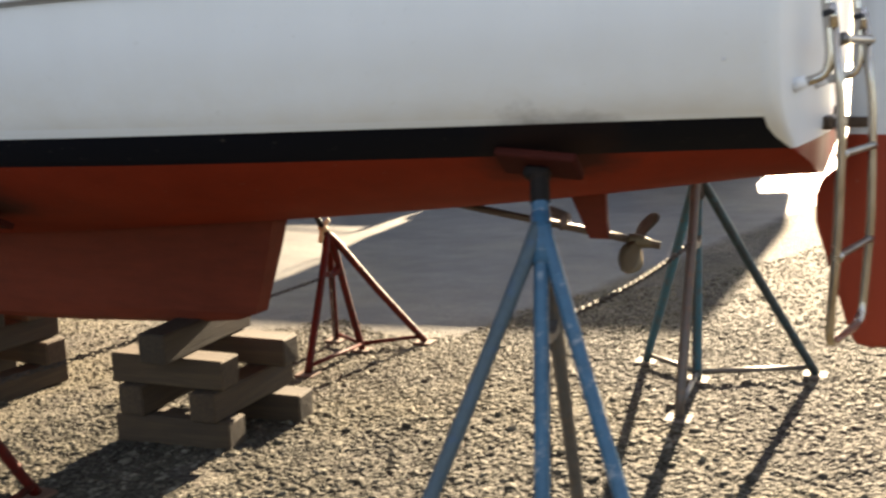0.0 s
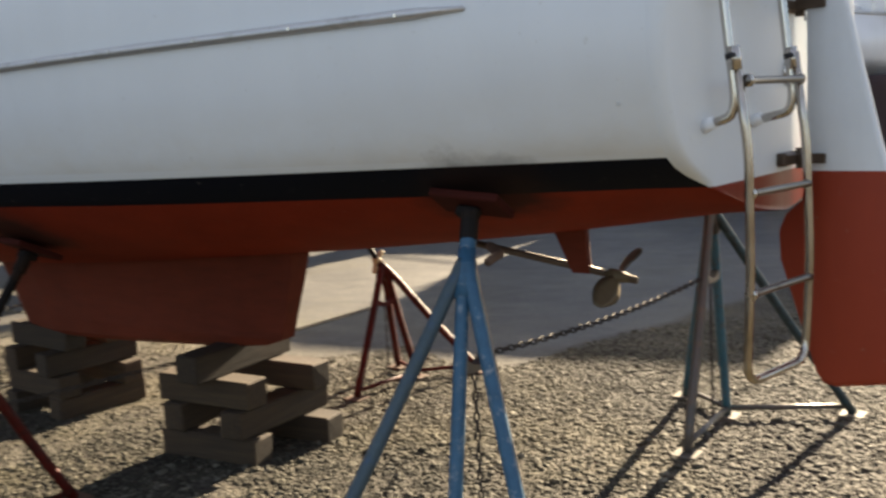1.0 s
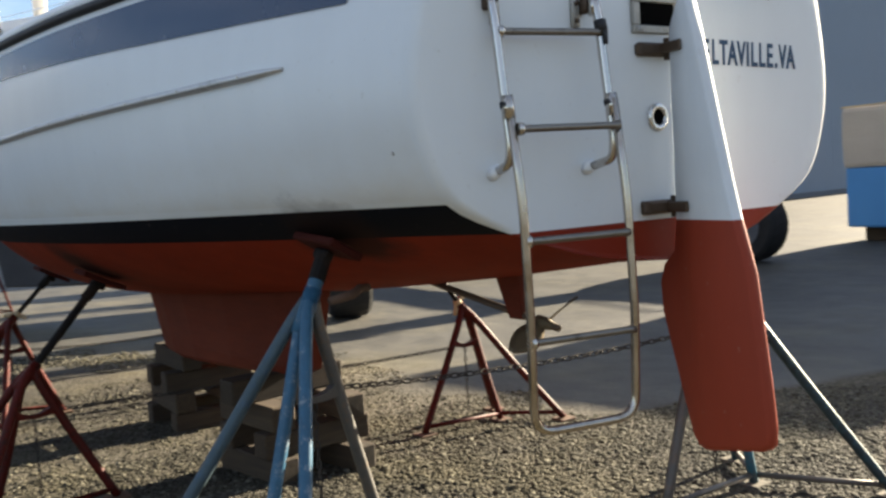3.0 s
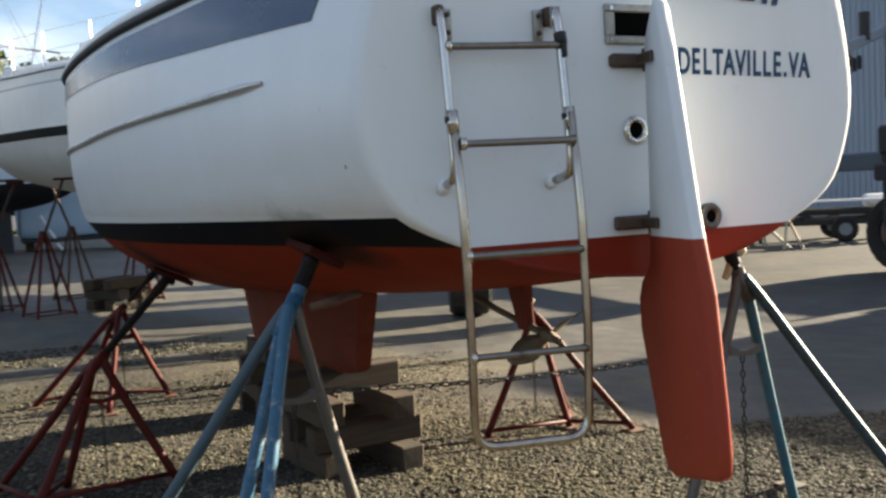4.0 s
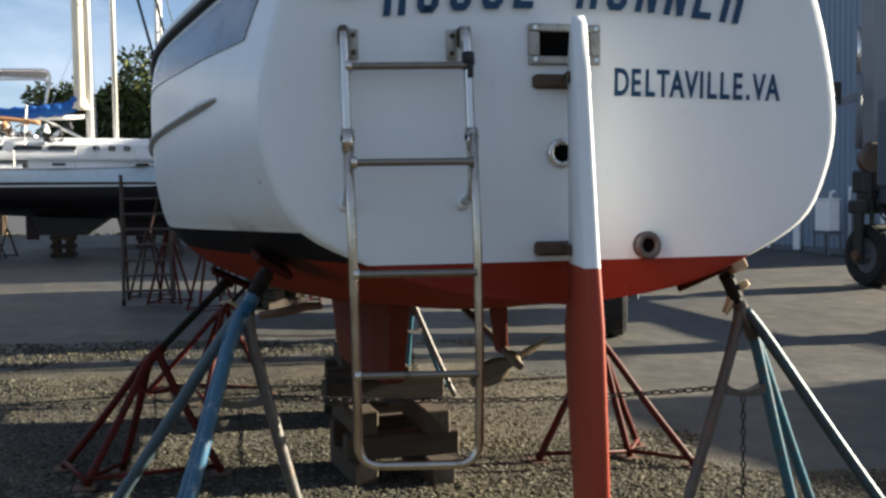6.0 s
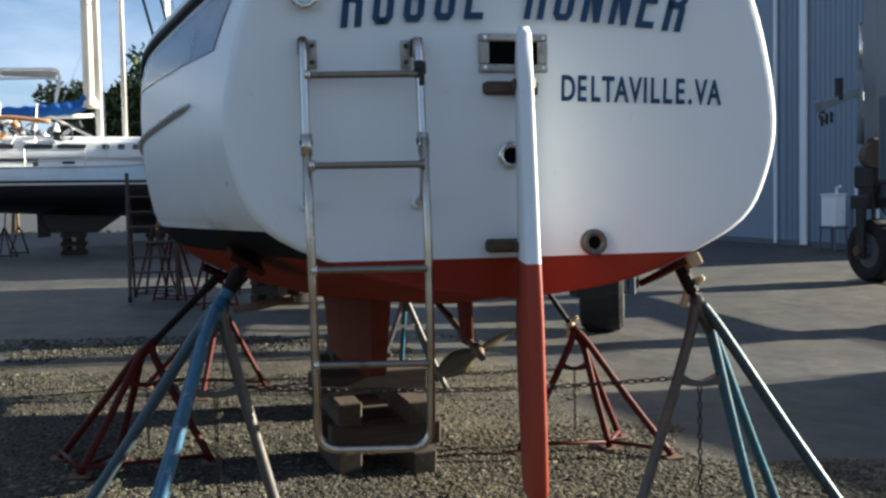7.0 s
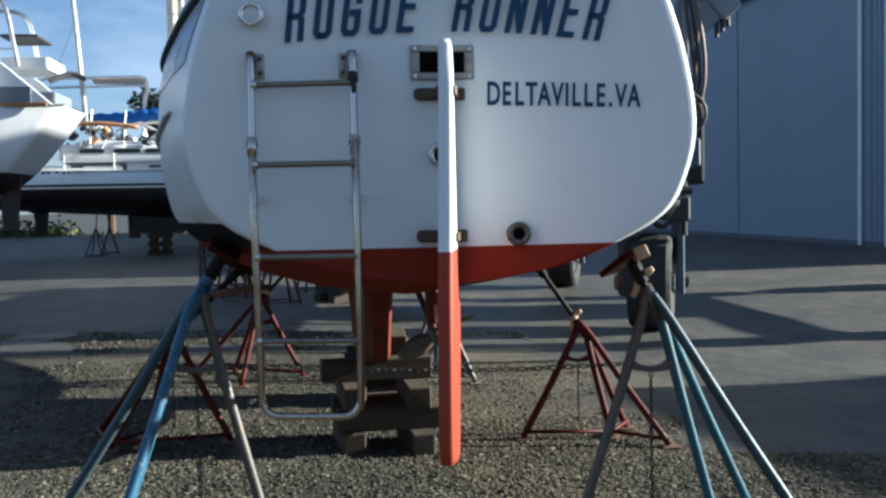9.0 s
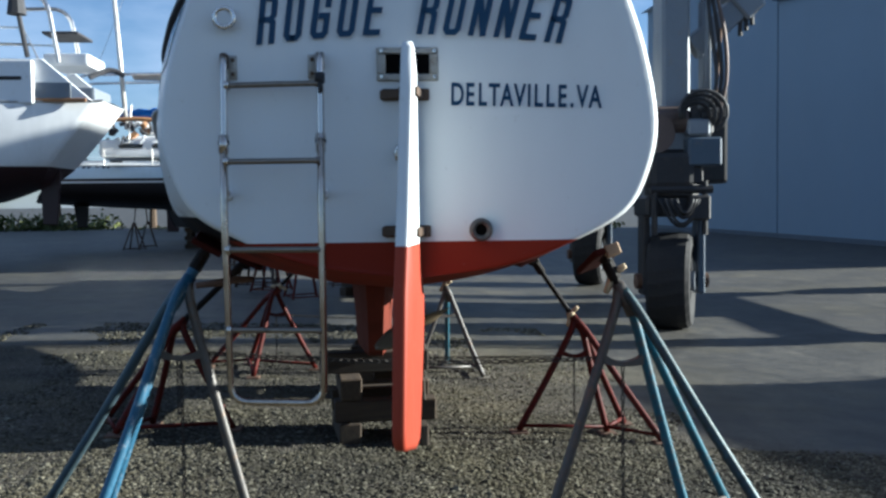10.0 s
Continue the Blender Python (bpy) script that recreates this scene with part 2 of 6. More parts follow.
def timber_paint():
    m, nt, p = nodes_of("weathered_timber")
    g = noise_tex(nt, 5, 8, 0.65, (0.5, 9, 9))
    n = noise_tex(nt, 3, 5, 0.6)
    c = ramp(nt, g, [(0.25, (0.013, 0.008, 0.004)), (0.5, (0.034, 0.021, 0.009)), (0.75, (0.066, 0.046, 0.019))])
    c = mix(nt, ramp(nt, n, [(0.4, (0, 0, 0)), (0.7, (0.4,) * 3)]), c, (0.036, 0.027, 0.015))
    oi = nt.nodes.new("ShaderNodeObjectInfo")
    c = mix(nt, 1.0, c, ramp(nt, oi.outputs["Random"], [(0, (0.6, 0.6, 0.62)), (1, (1.15, 1.05, 0.95))]), "MULTIPLY")
    nt.links.new(c, p.inputs["Base Color"])
    p.inputs["Roughness"].default_value = 0.85
    bump(nt, p, g, 0.5, 0.006)
    return m


M_TIMBER = timber_paint()


def gravel_paint(name, stones):
    m, nt, p = nodes_of(name)
    tc = nt.nodes.new("ShaderNodeTexCoord")
    big, mid = noise_tex(nt, 0.16, 5, 0.6), noise_tex(nt, 1.1, 6, 0.6)
    if stones:
        geo = nt.nodes.new("ShaderNodeNewGeometry")
        c = ramp(nt, geo.outputs["Random Per Island"], [(0, (0.036, 0.034, 0.027)), (0.35, (0.056, 0.054, 0.042)), (0.7, (0.084, 0.081, 0.063)), (1, (0.195, 0.19, 0.155))])
        c = mix(nt, 1.0, c, ramp(nt, noise_tex(nt, 60, 3), [(0.3, (0.75,) * 3), (0.7, (1, 1, 1))]), "MULTIPLY")
        p.inputs["Roughness"].default_value = 0.8
    else:
        vo = nt.nodes.new("ShaderNodeTexVoronoi")
        vo.inputs["Scale"].default_value = 52
        vo.inputs["Randomness"].default_value = 1.0
        nt.links.new(tc.outputs["Object"], vo.inputs["Vector"])
        sep = nt.nodes.new("ShaderNodeSeparateColor")
        nt.links.new(vo.outputs["Color"], sep.inputs[0])
        c = ramp(nt, sep.outputs[0], [(0, (0.034, 0.032, 0.027)), (0.4, (0.077, 0.070, 0.062)), (0.75, (0.113, 0.110, 0.091)), (1, (0.189, 0.188, 0.167))])
        c = mix(nt, ramp(nt, vo.outputs["Distance"], [(0.35, (0, 0, 0)), (0.75, (0.75,) * 3)]), c, (0.034, 0.030, 0.026))
        fine = ramp(nt, mid, [(0.42, (0, 0, 0)), (0.66, (0.4,) * 3)])
        c = mix(nt, fine, c, mix(nt, noise_tex(nt, 55, 6, 0.75), (0.040, 0.037, 0.030), (0.130, 0.126, 0.106)))
        p.inputs["Roughness"].default_value = 0.9
        ad = nt.nodes.new("ShaderNodeMath")
        ad.operation = "MULTIPLY_ADD"
        ad.inputs[1].default_value = -1.0
        nt.links.new(vo.outputs["Distance"], ad.inputs[0])
        nt.links.new(noise_tex(nt, 14, 6, 0.7), ad.inputs[2])
        sx = nt.nodes.new("ShaderNodeSeparateXYZ")
        nt.links.new(tc.outputs["Object"], sx.inputs[0])
        wob = noise_tex(nt, 0.7, 5, 0.6)

        astern = nt.nodes.new("ShaderNodeMapRange")
        astern.inputs[1].default_value, astern.inputs[2].default_value = -2.4, 0.2
        astern.inputs[3].default_value, astern.inputs[4].default_value = 0.0, 11.0
        nt.links.new(sx.outputs[0], astern.inputs[0])
        across = nt.nodes.new("ShaderNodeMath")
        across.operation = "SUBTRACT"
        nt.links.new(sx.outputs[1], across.inputs[0])
        nt.links.new(astern.outputs[0], across.inputs[1])

        def beyond(src, gain, edge):
            """0 on the gravel, 1 past the edge, with a ragged border."""
            mm = nt.nodes.new("ShaderNodeMath")
            mm.operation = "MULTIPLY_ADD"
            mm.inputs[1].default_value, mm.inputs[2].default_value = gain, edge
            nt.links.new(src, mm.inputs[0])
            ww = nt.nodes.new("ShaderNodeMath")
            ww.operation = "ADD"
            nt.links.new(mm.outputs[0], ww.inputs[0])
            nt.links.new(wob, ww.inputs[1])
            return ramp(nt, ww.outputs[0], [(0.4, (0, 0, 0)), (0.75, (1, 1, 1))])
        lane = mix(nt, 1.0, beyond(across.outputs[0], 0.4, -0.8), beyond(sx.outputs[0], -0.4, -2.95), "LIGHTEN")
        packed = ramp(nt, noise_tex(nt, 6, 8, 0.75), [(0.3, (0.029, 0.030, 0.030)), (0.5, (0.050, 0.050, 0.048)), (0.7, (0.08, 0.077, 0.07))])
        packed = mix(nt, ramp(nt, noise_tex(nt, 38, 5, 0.8), [(0.53, (0, 0, 0)), (0.64, (0.6,) * 3)]), packed, (0.14, 0.137, 0.126))
        packed = mix(nt, ramp(nt, noise_tex(nt, 24, 6, 0.8), [(0.38, (0.55,) * 3), (0.48, (0, 0, 0))]), packed, (0.03, 0.031, 0.031))
        packed = mix(nt, 1.0, packed, ramp(nt, noise_tex(nt, 1.7, 8, 0.72, (1, 2.2, 1)), [(0.32, (0.6, 0.6, 0.62)), (0.55, (1, 1, 1)), (0.72, (1.35, 1.3, 1.2))]), "MULTIPLY")
        c = mix(nt, lane, c, packed)
        rough_h = mix(nt, lane, ad.outputs[0], mix(nt, 0.3, (0.3, 0.3, 0.3), noise_tex(nt, 22, 7, 0.75)))
        bump(nt, p, rough_h, 0.8, 0.02)
        nt.links.new(mix(nt, lane, (0.9, 0.9, 0.9), mix(nt, noise_tex(nt, 3, 5, 0.7), (0.5, 0.5, 0.5), (0.75, 0.75, 0.75))), p.inputs["Roughness"])
        nt.links.new(mix(nt, lane, (0.12, 0.12, 0.12), (0.36, 0.36, 0.36)), p.inputs["Specular IOR Level"])
    if stones:
        p.inputs["Specular IOR Level"].default_value = 0.12
    # mossy, yellowed patches, then noise dapples that put sun and shade into the tone
    moss = noise_tex(nt, 0.55, 6, 0.68)
    c = mix(nt, ramp(nt, moss, [(0.47, (0, 0, 0)), (0.62, (0.34,) * 3)]), c, mix(nt, 0.5, c, (0.13, 0.115, 0.05)))
    c = mix(nt, 1.0, c, ramp(nt, noise_tex(nt, 0.9, 7, 0.7), [(0.34, (0.62, 0.62, 0.63)), (0.66, (1.28, 1.25, 1.17))]), "MULTIPLY")
    c = mix(nt, 1.0, c, ramp(nt, big, [(0.35, (0.68, 0.68, 0.7)), (0.65, (1.06, 1.03, 0.98))]), "MULTIPLY")
    nt.links.new(c, p.inputs["Base Color"])
    return m


M_GRAVEL = gravel_paint("gravel", False)
M_STONES = gravel_paint("gravel_stones", True)
M_SHED = surface("shed_cladding", (0.18, 0.228, 0.295), 0.5, 0.0, var=0.07, big=0.25, fine=1.5, relief=0.0, stretch=(1, 1, 0.1))
M_SHEDTRIM = surface("shed_trim", (0.62, 0.66, 0.7), 0.4, var=0.05, relief=0.02)
M_SHEDDARK = surface("shed_base", (0.1, 0.11, 0.13), 0.7, var=0.2)
M_LIFT = surface("lift_steel_paint", (0.055, 0.075, 0.105), 0.45, 0.1, var=0.12, big=1.2, dirt=(0.14, 0.11, 0.09), dirt_amount=0.2, relief=0.08)
M_LIFTLIGHT = surface("lift_light_grey", (0.165, 0.185, 0.215), 0.45, 0.1, var=0.1, big=1.2, dirt=(0.2, 0.17, 0.14), dirt_amount=0.15, relief=0.08)
M_PLATE = surface("scuffed_plate", (0.11, 0.1, 0.08), 0.8, 0.0, var=0.2, big=6, dirt=(0.2, 0.15, 0.1), dirt_amount=0.2, relief=0.1)
M_LIFTDARK = surface("greasy_black_steel", (0.022, 0.022, 0.024), 0.55, 0.2, var=0.3, big=3, dirt=(0.05, 0.04, 0.034), dirt_amount=0.25, relief=0.15)
M_TYRE = surface("tyre_rubber", (0.012, 0.012, 0.013), 0.8, var=0.25, big=3, dirt=(0.03, 0.027, 0.024), dirt_amount=0.2, relief=0.3)
M_HOSE = surface("hose_rubber", (0.032, 0.032, 0.034), 0.55, var=0.2, relief=0.05)
M_MAST = surface("mast_alloy", (0.66, 0.64, 0.6), 0.4, 0.3, var=0.06, relief=0.02)
M_SAILCOVER = surface("blue_canvas", (0.02, 0.1, 0.36), 0.8, var=0.2, relief=0.3)
M_GLASS = surface("dark_window", (0.012, 0.014, 0.018), 0.08, var=0.1, relief=0.0)
M_TEAK = surface("teak_trim", (0.3, 0.16, 0.07), 0.6, var=0.2, relief=0.1)
M_REDCLOTH = surface("red_cloth", (0.5, 0.03, 0.025), 0.8, var=0.15, relief=0.2)
M_BARK = surface("bark", (0.09, 0.065, 0.045), 0.9, var=0.3, relief=0.5)


def leaf_paint():
    m, nt, p = nodes_of("leaves")
    geo = nt.nodes.new("ShaderNodeNewGeometry")
    c = ramp(nt, geo.outputs["Random Per Island"], [(0, (0.03, 0.045, 0.012)), (0.5, (0.065, 0.085, 0.02)), (1, (0.14, 0.15, 0.04))])
    nt.links.new(c, p.inputs["Base Color"])
    p.inputs["Roughness"].default_value = 0.6
    return m


M_LEAF = leaf_paint()


# ---- mesh tools ----
def link_mesh(name, bm, material, parent=None, label="", smooth=False, m=None):
    me = bpy.data.meshes.new(name)
    bm.normal_update()
    bm.to_mesh(me)
    bm.free()
    me.materials.append(material)
    if smooth:
        for f in me.polygons:
            f.use_smooth = True
    ob = new(name, me)
    if parent:
        ob.parent = parent
    if m is not None:
        ob.matrix_basis = m
    if label:
        tagged(ob, label)
    return ob


def part(name, bm, material, parent, label="", smooth=False):
    return link_mesh(name, bm, material, parent, label, smooth)


def empty(name, at=(0, 0, 0), m=None):
    e = new(name)
    e.empty_display_size = 0.2
    e.matrix_basis = m if m is not None else pose(*at)
    return e


def box(bm, lo, hi, bevel=0.0, m=None, seg=1):
    c = [(a + b) / 2 for a, b in zip(lo, hi)]
    s = [abs(b - a) for a, b in zip(lo, hi)]
    mt = Matrix.Translation(c) @ Matrix.Diagonal((*s, 1))
    if m is not None:
        mt = m @ mt
    r = bmesh.ops.create_cube(bm, size=1, matrix=mt)
    if bevel:
        es = list({e for v in r["verts"] for e in v.link_edges})
        bmesh.ops.bevel(bm, geom=es, offset=bevel, segments=seg, affect="EDGES", profile=0.6)
    return bm


def boxbm(lo, hi, bevel=0.0, m=None, seg=1):
    return box(bmesh.new(), lo, hi, bevel, m, seg)


def tube(bm, pts, r, sides=8, closed=False, caps=True):
    """A round tube through the points; r is one radius or one for each point."""
    pts = [Vector(p) for p in pts]
    n = len(pts)
    rs = r if isinstance(r, (list, tuple)) else [r] * n
    rings = []
    ref = None
    for i, p in enumerate(pts):
        a = pts[(i - 1) % n] if (i or closed) else p
        b = pts[(i + 1) % n] if (i < n - 1 or closed) else p
        d = (b - a).normalized()
        if ref is None:
            ref = d.orthogonal().normalized()
        ref = (ref - d * ref.dot(d)).normalized()
        s = d.cross(ref)
        rings.append([bm.verts.new(p + (ref * math.cos(k * math.tau / sides) + s * math.sin(k * math.tau / sides)) * rs[i]) for k in range(sides)])
    for i in range(n if closed else n - 1):
        A, B = rings[i], rings[(i + 1) % n]
        for k in range(sides):
            bm.faces.new((A[k], A[(k + 1) % sides], B[(k + 1) % sides], B[k]))
    if caps and not closed:
        bm.faces.new(rings[0][::-1])
        bm.faces.new(rings[-1])
    return bm


def tubebm(pts, r, sides=8, closed=False):
    return tube(bmesh.new(), pts, r, sides, closed)


def smooth_line(pts, n=8):
    """Catmull-Rom points through pts."""
    pts = [Vector(p) for p in pts]
    out = []
    for i in range(len(pts) - 1):
        a, b, c, d = pts[max(i - 1, 0)], pts[i], pts[i + 1], pts[min(i + 2, len(pts) - 1)]
        for k in range(n):
            t = k / n
            out.append(0.5 * ((2 * b) + (c - a) * t + (2 * a - 5 * b + 4 * c - d) * t * t + (3 * b - a - 3 * c + d) * t ** 3))
    return out + [pts[-1]]


def round_corners(pts, r, n=5):
    pts = [Vector(p) for p in pts]
    out = [pts[0]]
    for a, b, c in zip(pts, pts[1:], pts[2:]):
        u, v = (a - b), (c - b)
        k = min(r, u.length * 0.49, v.length * 0.49)
        p, q = b + u.normalized() * k, b + v.normalized() * k
        for i in range(n + 1):
            t = i / n
            out.append(p * (1 - t) ** 2 + b * 2 * t * (1 - t) + q * t * t)
    return out + [pts[-1]]


def cyl(bm, a, b, r, sides=16):
    return tube(bm, [a, b], r, sides)


def ring(bm, c, axis, R, r, n=24, sides=8):
    q = Vector(axis).to_track_quat("Z", "Y")
    return tube(bm, [Vector(c) + q @ Vector((R * math.cos(k * math.tau / n), R * math.sin(k * math.tau / n), 0)) for k in range(n)], r, sides, closed=True)


def prism(bm, outline, thick, m=None, rim=0.965, edge=0.3):
    """A plate with the outline (x, z), thickness along y, with chamfered rims."""
    mt = m if m is not None else Matrix()
    cx = sum(p[0] for p in outline) / len(outline)
    cz = sum(p[1] for p in outline) / len(outline)
    rows = []
    prof = [(rim + (1 - rim) * math.sin(a), thick * (edge + (0.5 - edge) * math.cos(a))) for a in np.linspace(0, math.pi / 2, 5 if rim < 0.9 else 2)]
    for k, y in [(k, -y) for k, y in prof] + [(k, y) for k, y in prof[::-1]]:
        rows.append([bm.verts.new(mt @ Vector((cx + (x - cx) * k, y, cz + (z - cz) * k))) for x, z in outline])
    n = len(outline)
    for A, B in zip(rows, rows[1:]):
        for i in range(n):
            bm.faces.new((A[i], A[(i + 1) % n], B[(i + 1) % n], B[i]))
    bm.faces.new(rows[0][::-1])
    bm.faces.new(rows[-1])
    bmesh.ops.recalc_face_normals(bm, faces=bm.faces[:])
    return bm


# ---- ground ----
def soft(u, r):
    return r * math.tanh(u / r)


def ground_z(x, y):
    return 0.04 * soft(x + 0.6, 6) - 0.045 * soft(y - 0.44, 4)


def axis_steps(lo, hi, step, far):
    a = list(np.arange(lo, hi + 1e-6, step))
    s, v = step, hi
    while v < far:
        s *= 1.35
        v += s
        a.append(v)
    s, v = step, lo
    while v > -far:
        s *= 1.35
        v -= s
        a.insert(0, v)
    return a


def build_ground():
    xs, ys = axis_steps(-9, 4, 0.12, 1500), axis_steps(-4, 9, 0.12, 1500)
    verts = []
    for y in ys:
        for x in xs:
            z = ground_z(x, y)
            if abs(x) < 40 and abs(y) < 40:
                z += 0.012 * noise.noise((x * 0.9, y * 0.9, 0)) + 0.007 * noise.noise((x * 3.1, y * 3.1, 4))
            verts.append((x, y, z))
    w = len(xs)
    faces = [(j * w + i, j * w + i + 1, (j + 1) * w + i + 1, (j + 1) * w + i) for j in range(len(ys) - 1) for i in range(w - 1)]
    me = bpy.data.meshes.new("ground")
    me.from_pydata(verts, [], faces)
    me.materials.append(M_GRAVEL)
    for f in me.polygons:
        f.use_smooth = True
    return tagged(new("ground", me), "tan gravel and dirt boatyard ground with long shadows", "ground", kind="structure")


build_ground()


# ---- the sailing boat ----
# Half sections: x, then (half breadth, height) from the centreline up to the sheer.
SECTIONS = [
    (-0.10, [(0, 1.205), (0.35, 1.25), (0.61, 1.335), (0.825, 1.447), (0.915, 1.60), (0.95, 1.80), (0.90, 2.08), (0.81, 2.34)]),
    (-1.0, [(0, 1.09), (0.42, 1.15), (0.80, 1.28), (1.045, 1.44), (1.125, 1.62), (1.15, 1.86), (1.123, 2.10), (1.069, 2.31)]),
    (-2.3, [(0, 0.965), (0.48, 1.03), (0.985, 1.19), (1.265, 1.40), (1.345, 1.62), (1.37, 1.86), (1.371, 2.10), (1.337, 2.30)]),
    (-4.0, [(0, 0.86), (0.5, 0.92), (1.02, 1.12), (1.315, 1.38), (1.395, 1.62), (1.415, 1.86), (1.415, 2.12), (1.403, 2.33)]),
    (-5.5, [(0, 0.84), (0.42, 0.91), (0.80, 1.11), (1.065, 1.38), (1.15, 1.63), (1.19, 1.89), (1.215, 2.18), (1.22, 2.42)]),
    (-7.0, [(0, 1.0), (0.2, 1.07), (0.45, 1.24), (0.62, 1.44), (0.74, 1.68), (0.82, 1.95), (0.89, 2.26), (0.94, 2.54)]),
    (-8.1, [(0, 1.34), (0.05, 1.37), (0.12, 1.46), (0.2, 1.6), (0.28, 1.8), (0.35, 2.05), (0.42, 2.35), (0.48, 2.64)]),
    (-8.85, [(0, 2.0), (0.005, 2.03), (0.01, 2.1), (0.015, 2.2), (0.02, 2.32), (0.025, 2.45), (0.03, 2.58), (0.035, 2.72)]),
]


def cubic(ts, vs, t):
    """Smooth interpolation through unevenly spaced values."""
    i = 0
    while i < len(ts) - 2 and t > ts[i + 1]:
        i += 1
    h = ts[i + 1] - ts[i]
    u = (t - ts[i]) / h

    def slope(k):
        if k == 0:
            return (vs[1] - vs[0]) / (ts[1] - ts[0])
        if k == len(ts) - 1:
            return (vs[-1] - vs[-2]) / (ts[-1] - ts[-2])
        return (vs[k + 1] - vs[k - 1]) / (ts[k + 1] - ts[k - 1])
    m0, m1 = slope(i) * h, slope(i + 1) * h
    return vs[i] * (2 * u ** 3 - 3 * u * u + 1) + m0 * (u ** 3 - 2 * u * u + u) + vs[i + 1] * (-2 * u ** 3 + 3 * u * u) + m1 * (u ** 3 - u * u)


SX = [-s[0] for s in SECTIONS]


def section(x, n=28):
    """n + 1 points of the half section at x."""
    ctrl = [(cubic(SX, [s[1][k][0] for s in SECTIONS], -x), cubic(SX, [s[1][k][1] for s in SECTIONS], -x)) for k in range(8)]
    ks = list(range(8))
    return [(max(0.0, cubic(ks, [c[0] for c in ctrl], 7 * i / n)), cubic(ks, [c[1] for c in ctrl], 7 * i / n)) for i in range(n + 1)]


def half_breadth(x, z):
    pts = section(x, 56)
    for (y0, z0), (y1, z1) in zip(pts, pts[1:]):
        if z0 <= z <= z1 and z1 > z0:
            return y0 + (y1 - y0) * (z - z0) / (z1 - z0)
    return pts[-1][0] if z > pts[-1][1] else 0.0


def sheer_z(x):
    return section(x, 7)[-1][1]


def bottom_at(x, y):
    pts = section(x, 56)
    for (y0, z0), (y1, z1) in zip(pts, pts[1:]):
        if y0 <= y <= y1 and y1 > y0:
            return z0 + (z1 - z0) * (y - y0) / (y1 - y0)
    return pts[-1][1]


STATIONS = [-0.10 - 0.125 * i for i in range(70)] + [-8.85]


def rim_x(y, z):
    """The hull's after edge: on the centreline it reaches the transom, at the quarters it stops short."""
    s = min(1.0, max(0.0, (abs(y) - 0.45) / 0.38)) if z < 1.6 else 1.0
    return 0.0 - (0.045 if y > 0 else 0.1) * s * s * (3 - 2 * s)


def hull_bm():
    bm = bmesh.new()
    rows = []
    for x in STATIONS:
        half = section(x)
        line = [(-y, z) for y, z in half[::-1]] + [(y, z) for y, z in half[1:]]
        rows.append([bm.verts.new((rim_x(y, z) if x == -0.10 else x, y, z)) for y, z in line])
    for A, B in zip(rows, rows[1:]):
        for i in range(len(A) - 1):
            bm.faces.new((A[i], A[i + 1], B[i + 1], B[i]))
    bm.faces.new(rows[-1])
    bmesh.ops.remove_doubles(bm, verts=bm.verts[:], dist=0.0005)
    return bm


def transom_x(y, z, k):
    """Aft surface: nearly upright, bowed, with a rounded rim; k is 1 at the rim and 0 in the middle."""
    x = 0.002 + 0.035 * y + 0.03 * (z - 1.4) - 0.02 * (y / 0.72) ** 2
    if k > 0.968:
        u = (k - 0.968) / 0.032
        edge = 1 - math.sqrt(max(0.0, 1 - u * u))
        x = x * (1 - edge) + rim_x(y, z) * edge
    return x


def transom_bm():
    bm = bmesh.new()
    half = section(-0.10)
    line = [(-y, z) for y, z in half[::-1]] + [(y, z) for y, z in half[1:]]
    cz = 1.78
    rings = []
    for k in (1.0, 0.9985, 0.995, 0.99, 0.984, 0.976, 0.968, 0.9, 0.7, 0.5, 0.3, 0.12):
        rings.append([bm.verts.new((transom_x(y * k, cz + (z - cz) * k, k), y * k, cz + (z - cz) * k)) for y, z in line])
    for A, B in zip(rings, rings[1:]):
        n = len(A)
        for i in range(n):
            bm.faces.new((A[i], B[i], B[(i + 1) % n], A[(i + 1) % n]))
    bm.faces.new(rings[-1])
    bmesh.ops.recalc_face_normals(bm, faces=bm.faces[:])
    return bm


def strip_on_hull(x0, x1, zlo, zhi, side, n, rows=6, off=0.004, slant=0.0):
    """A painted or moulded strip that follows the hull between two heights."""
    bm = bmesh.new()
    grid = []
    for i in range(n + 1):
        row = []
        for j in range(rows + 1):
            v = j / rows
            x = x0 + (x1 - x0) * i / n + slant * v * (1 - i / n)
            z = zlo(x) + (zhi(x) - zlo(x)) * v
            row.append(bm.verts.new((x, side * (half_breadth(x, z) + off), z)))
        grid.append(row)
    for A, B in zip(grid, grid[1:]):
        for j in range(rows):
            bm.faces.new((A[j], A[j + 1], B[j + 1], B[j]) if side > 0 else (A[j], B[j], B[j + 1], A[j + 1]))
    return bm


def glyphs(body, size, squeeze, shear, m, bold=0.02, name="lettering"):
    """The built-in font as a thin mesh."""
    cu = bpy.data.curves.new(name, "FONT")
    cu.body, cu.size, cu.shear, cu.extrude = body, size, shear, 0.0012
    cu.offset = size * bold
    cu.align_x = "CENTER"
    cu.resolution_u = 4
    tmp = new(name, cu)
    dg = bpy.context.evaluated_depsgraph_get()
    me = bpy.data.meshes.new_from_object(tmp.evaluated_get(dg))
    bpy.data.objects.remove(tmp)
    me.transform(Matrix.Diagonal((squeeze, 1, 1, 1)))
    me.transform(m)
    me.materials.clear()
    me.materials.append(M_LETTER)
    return me


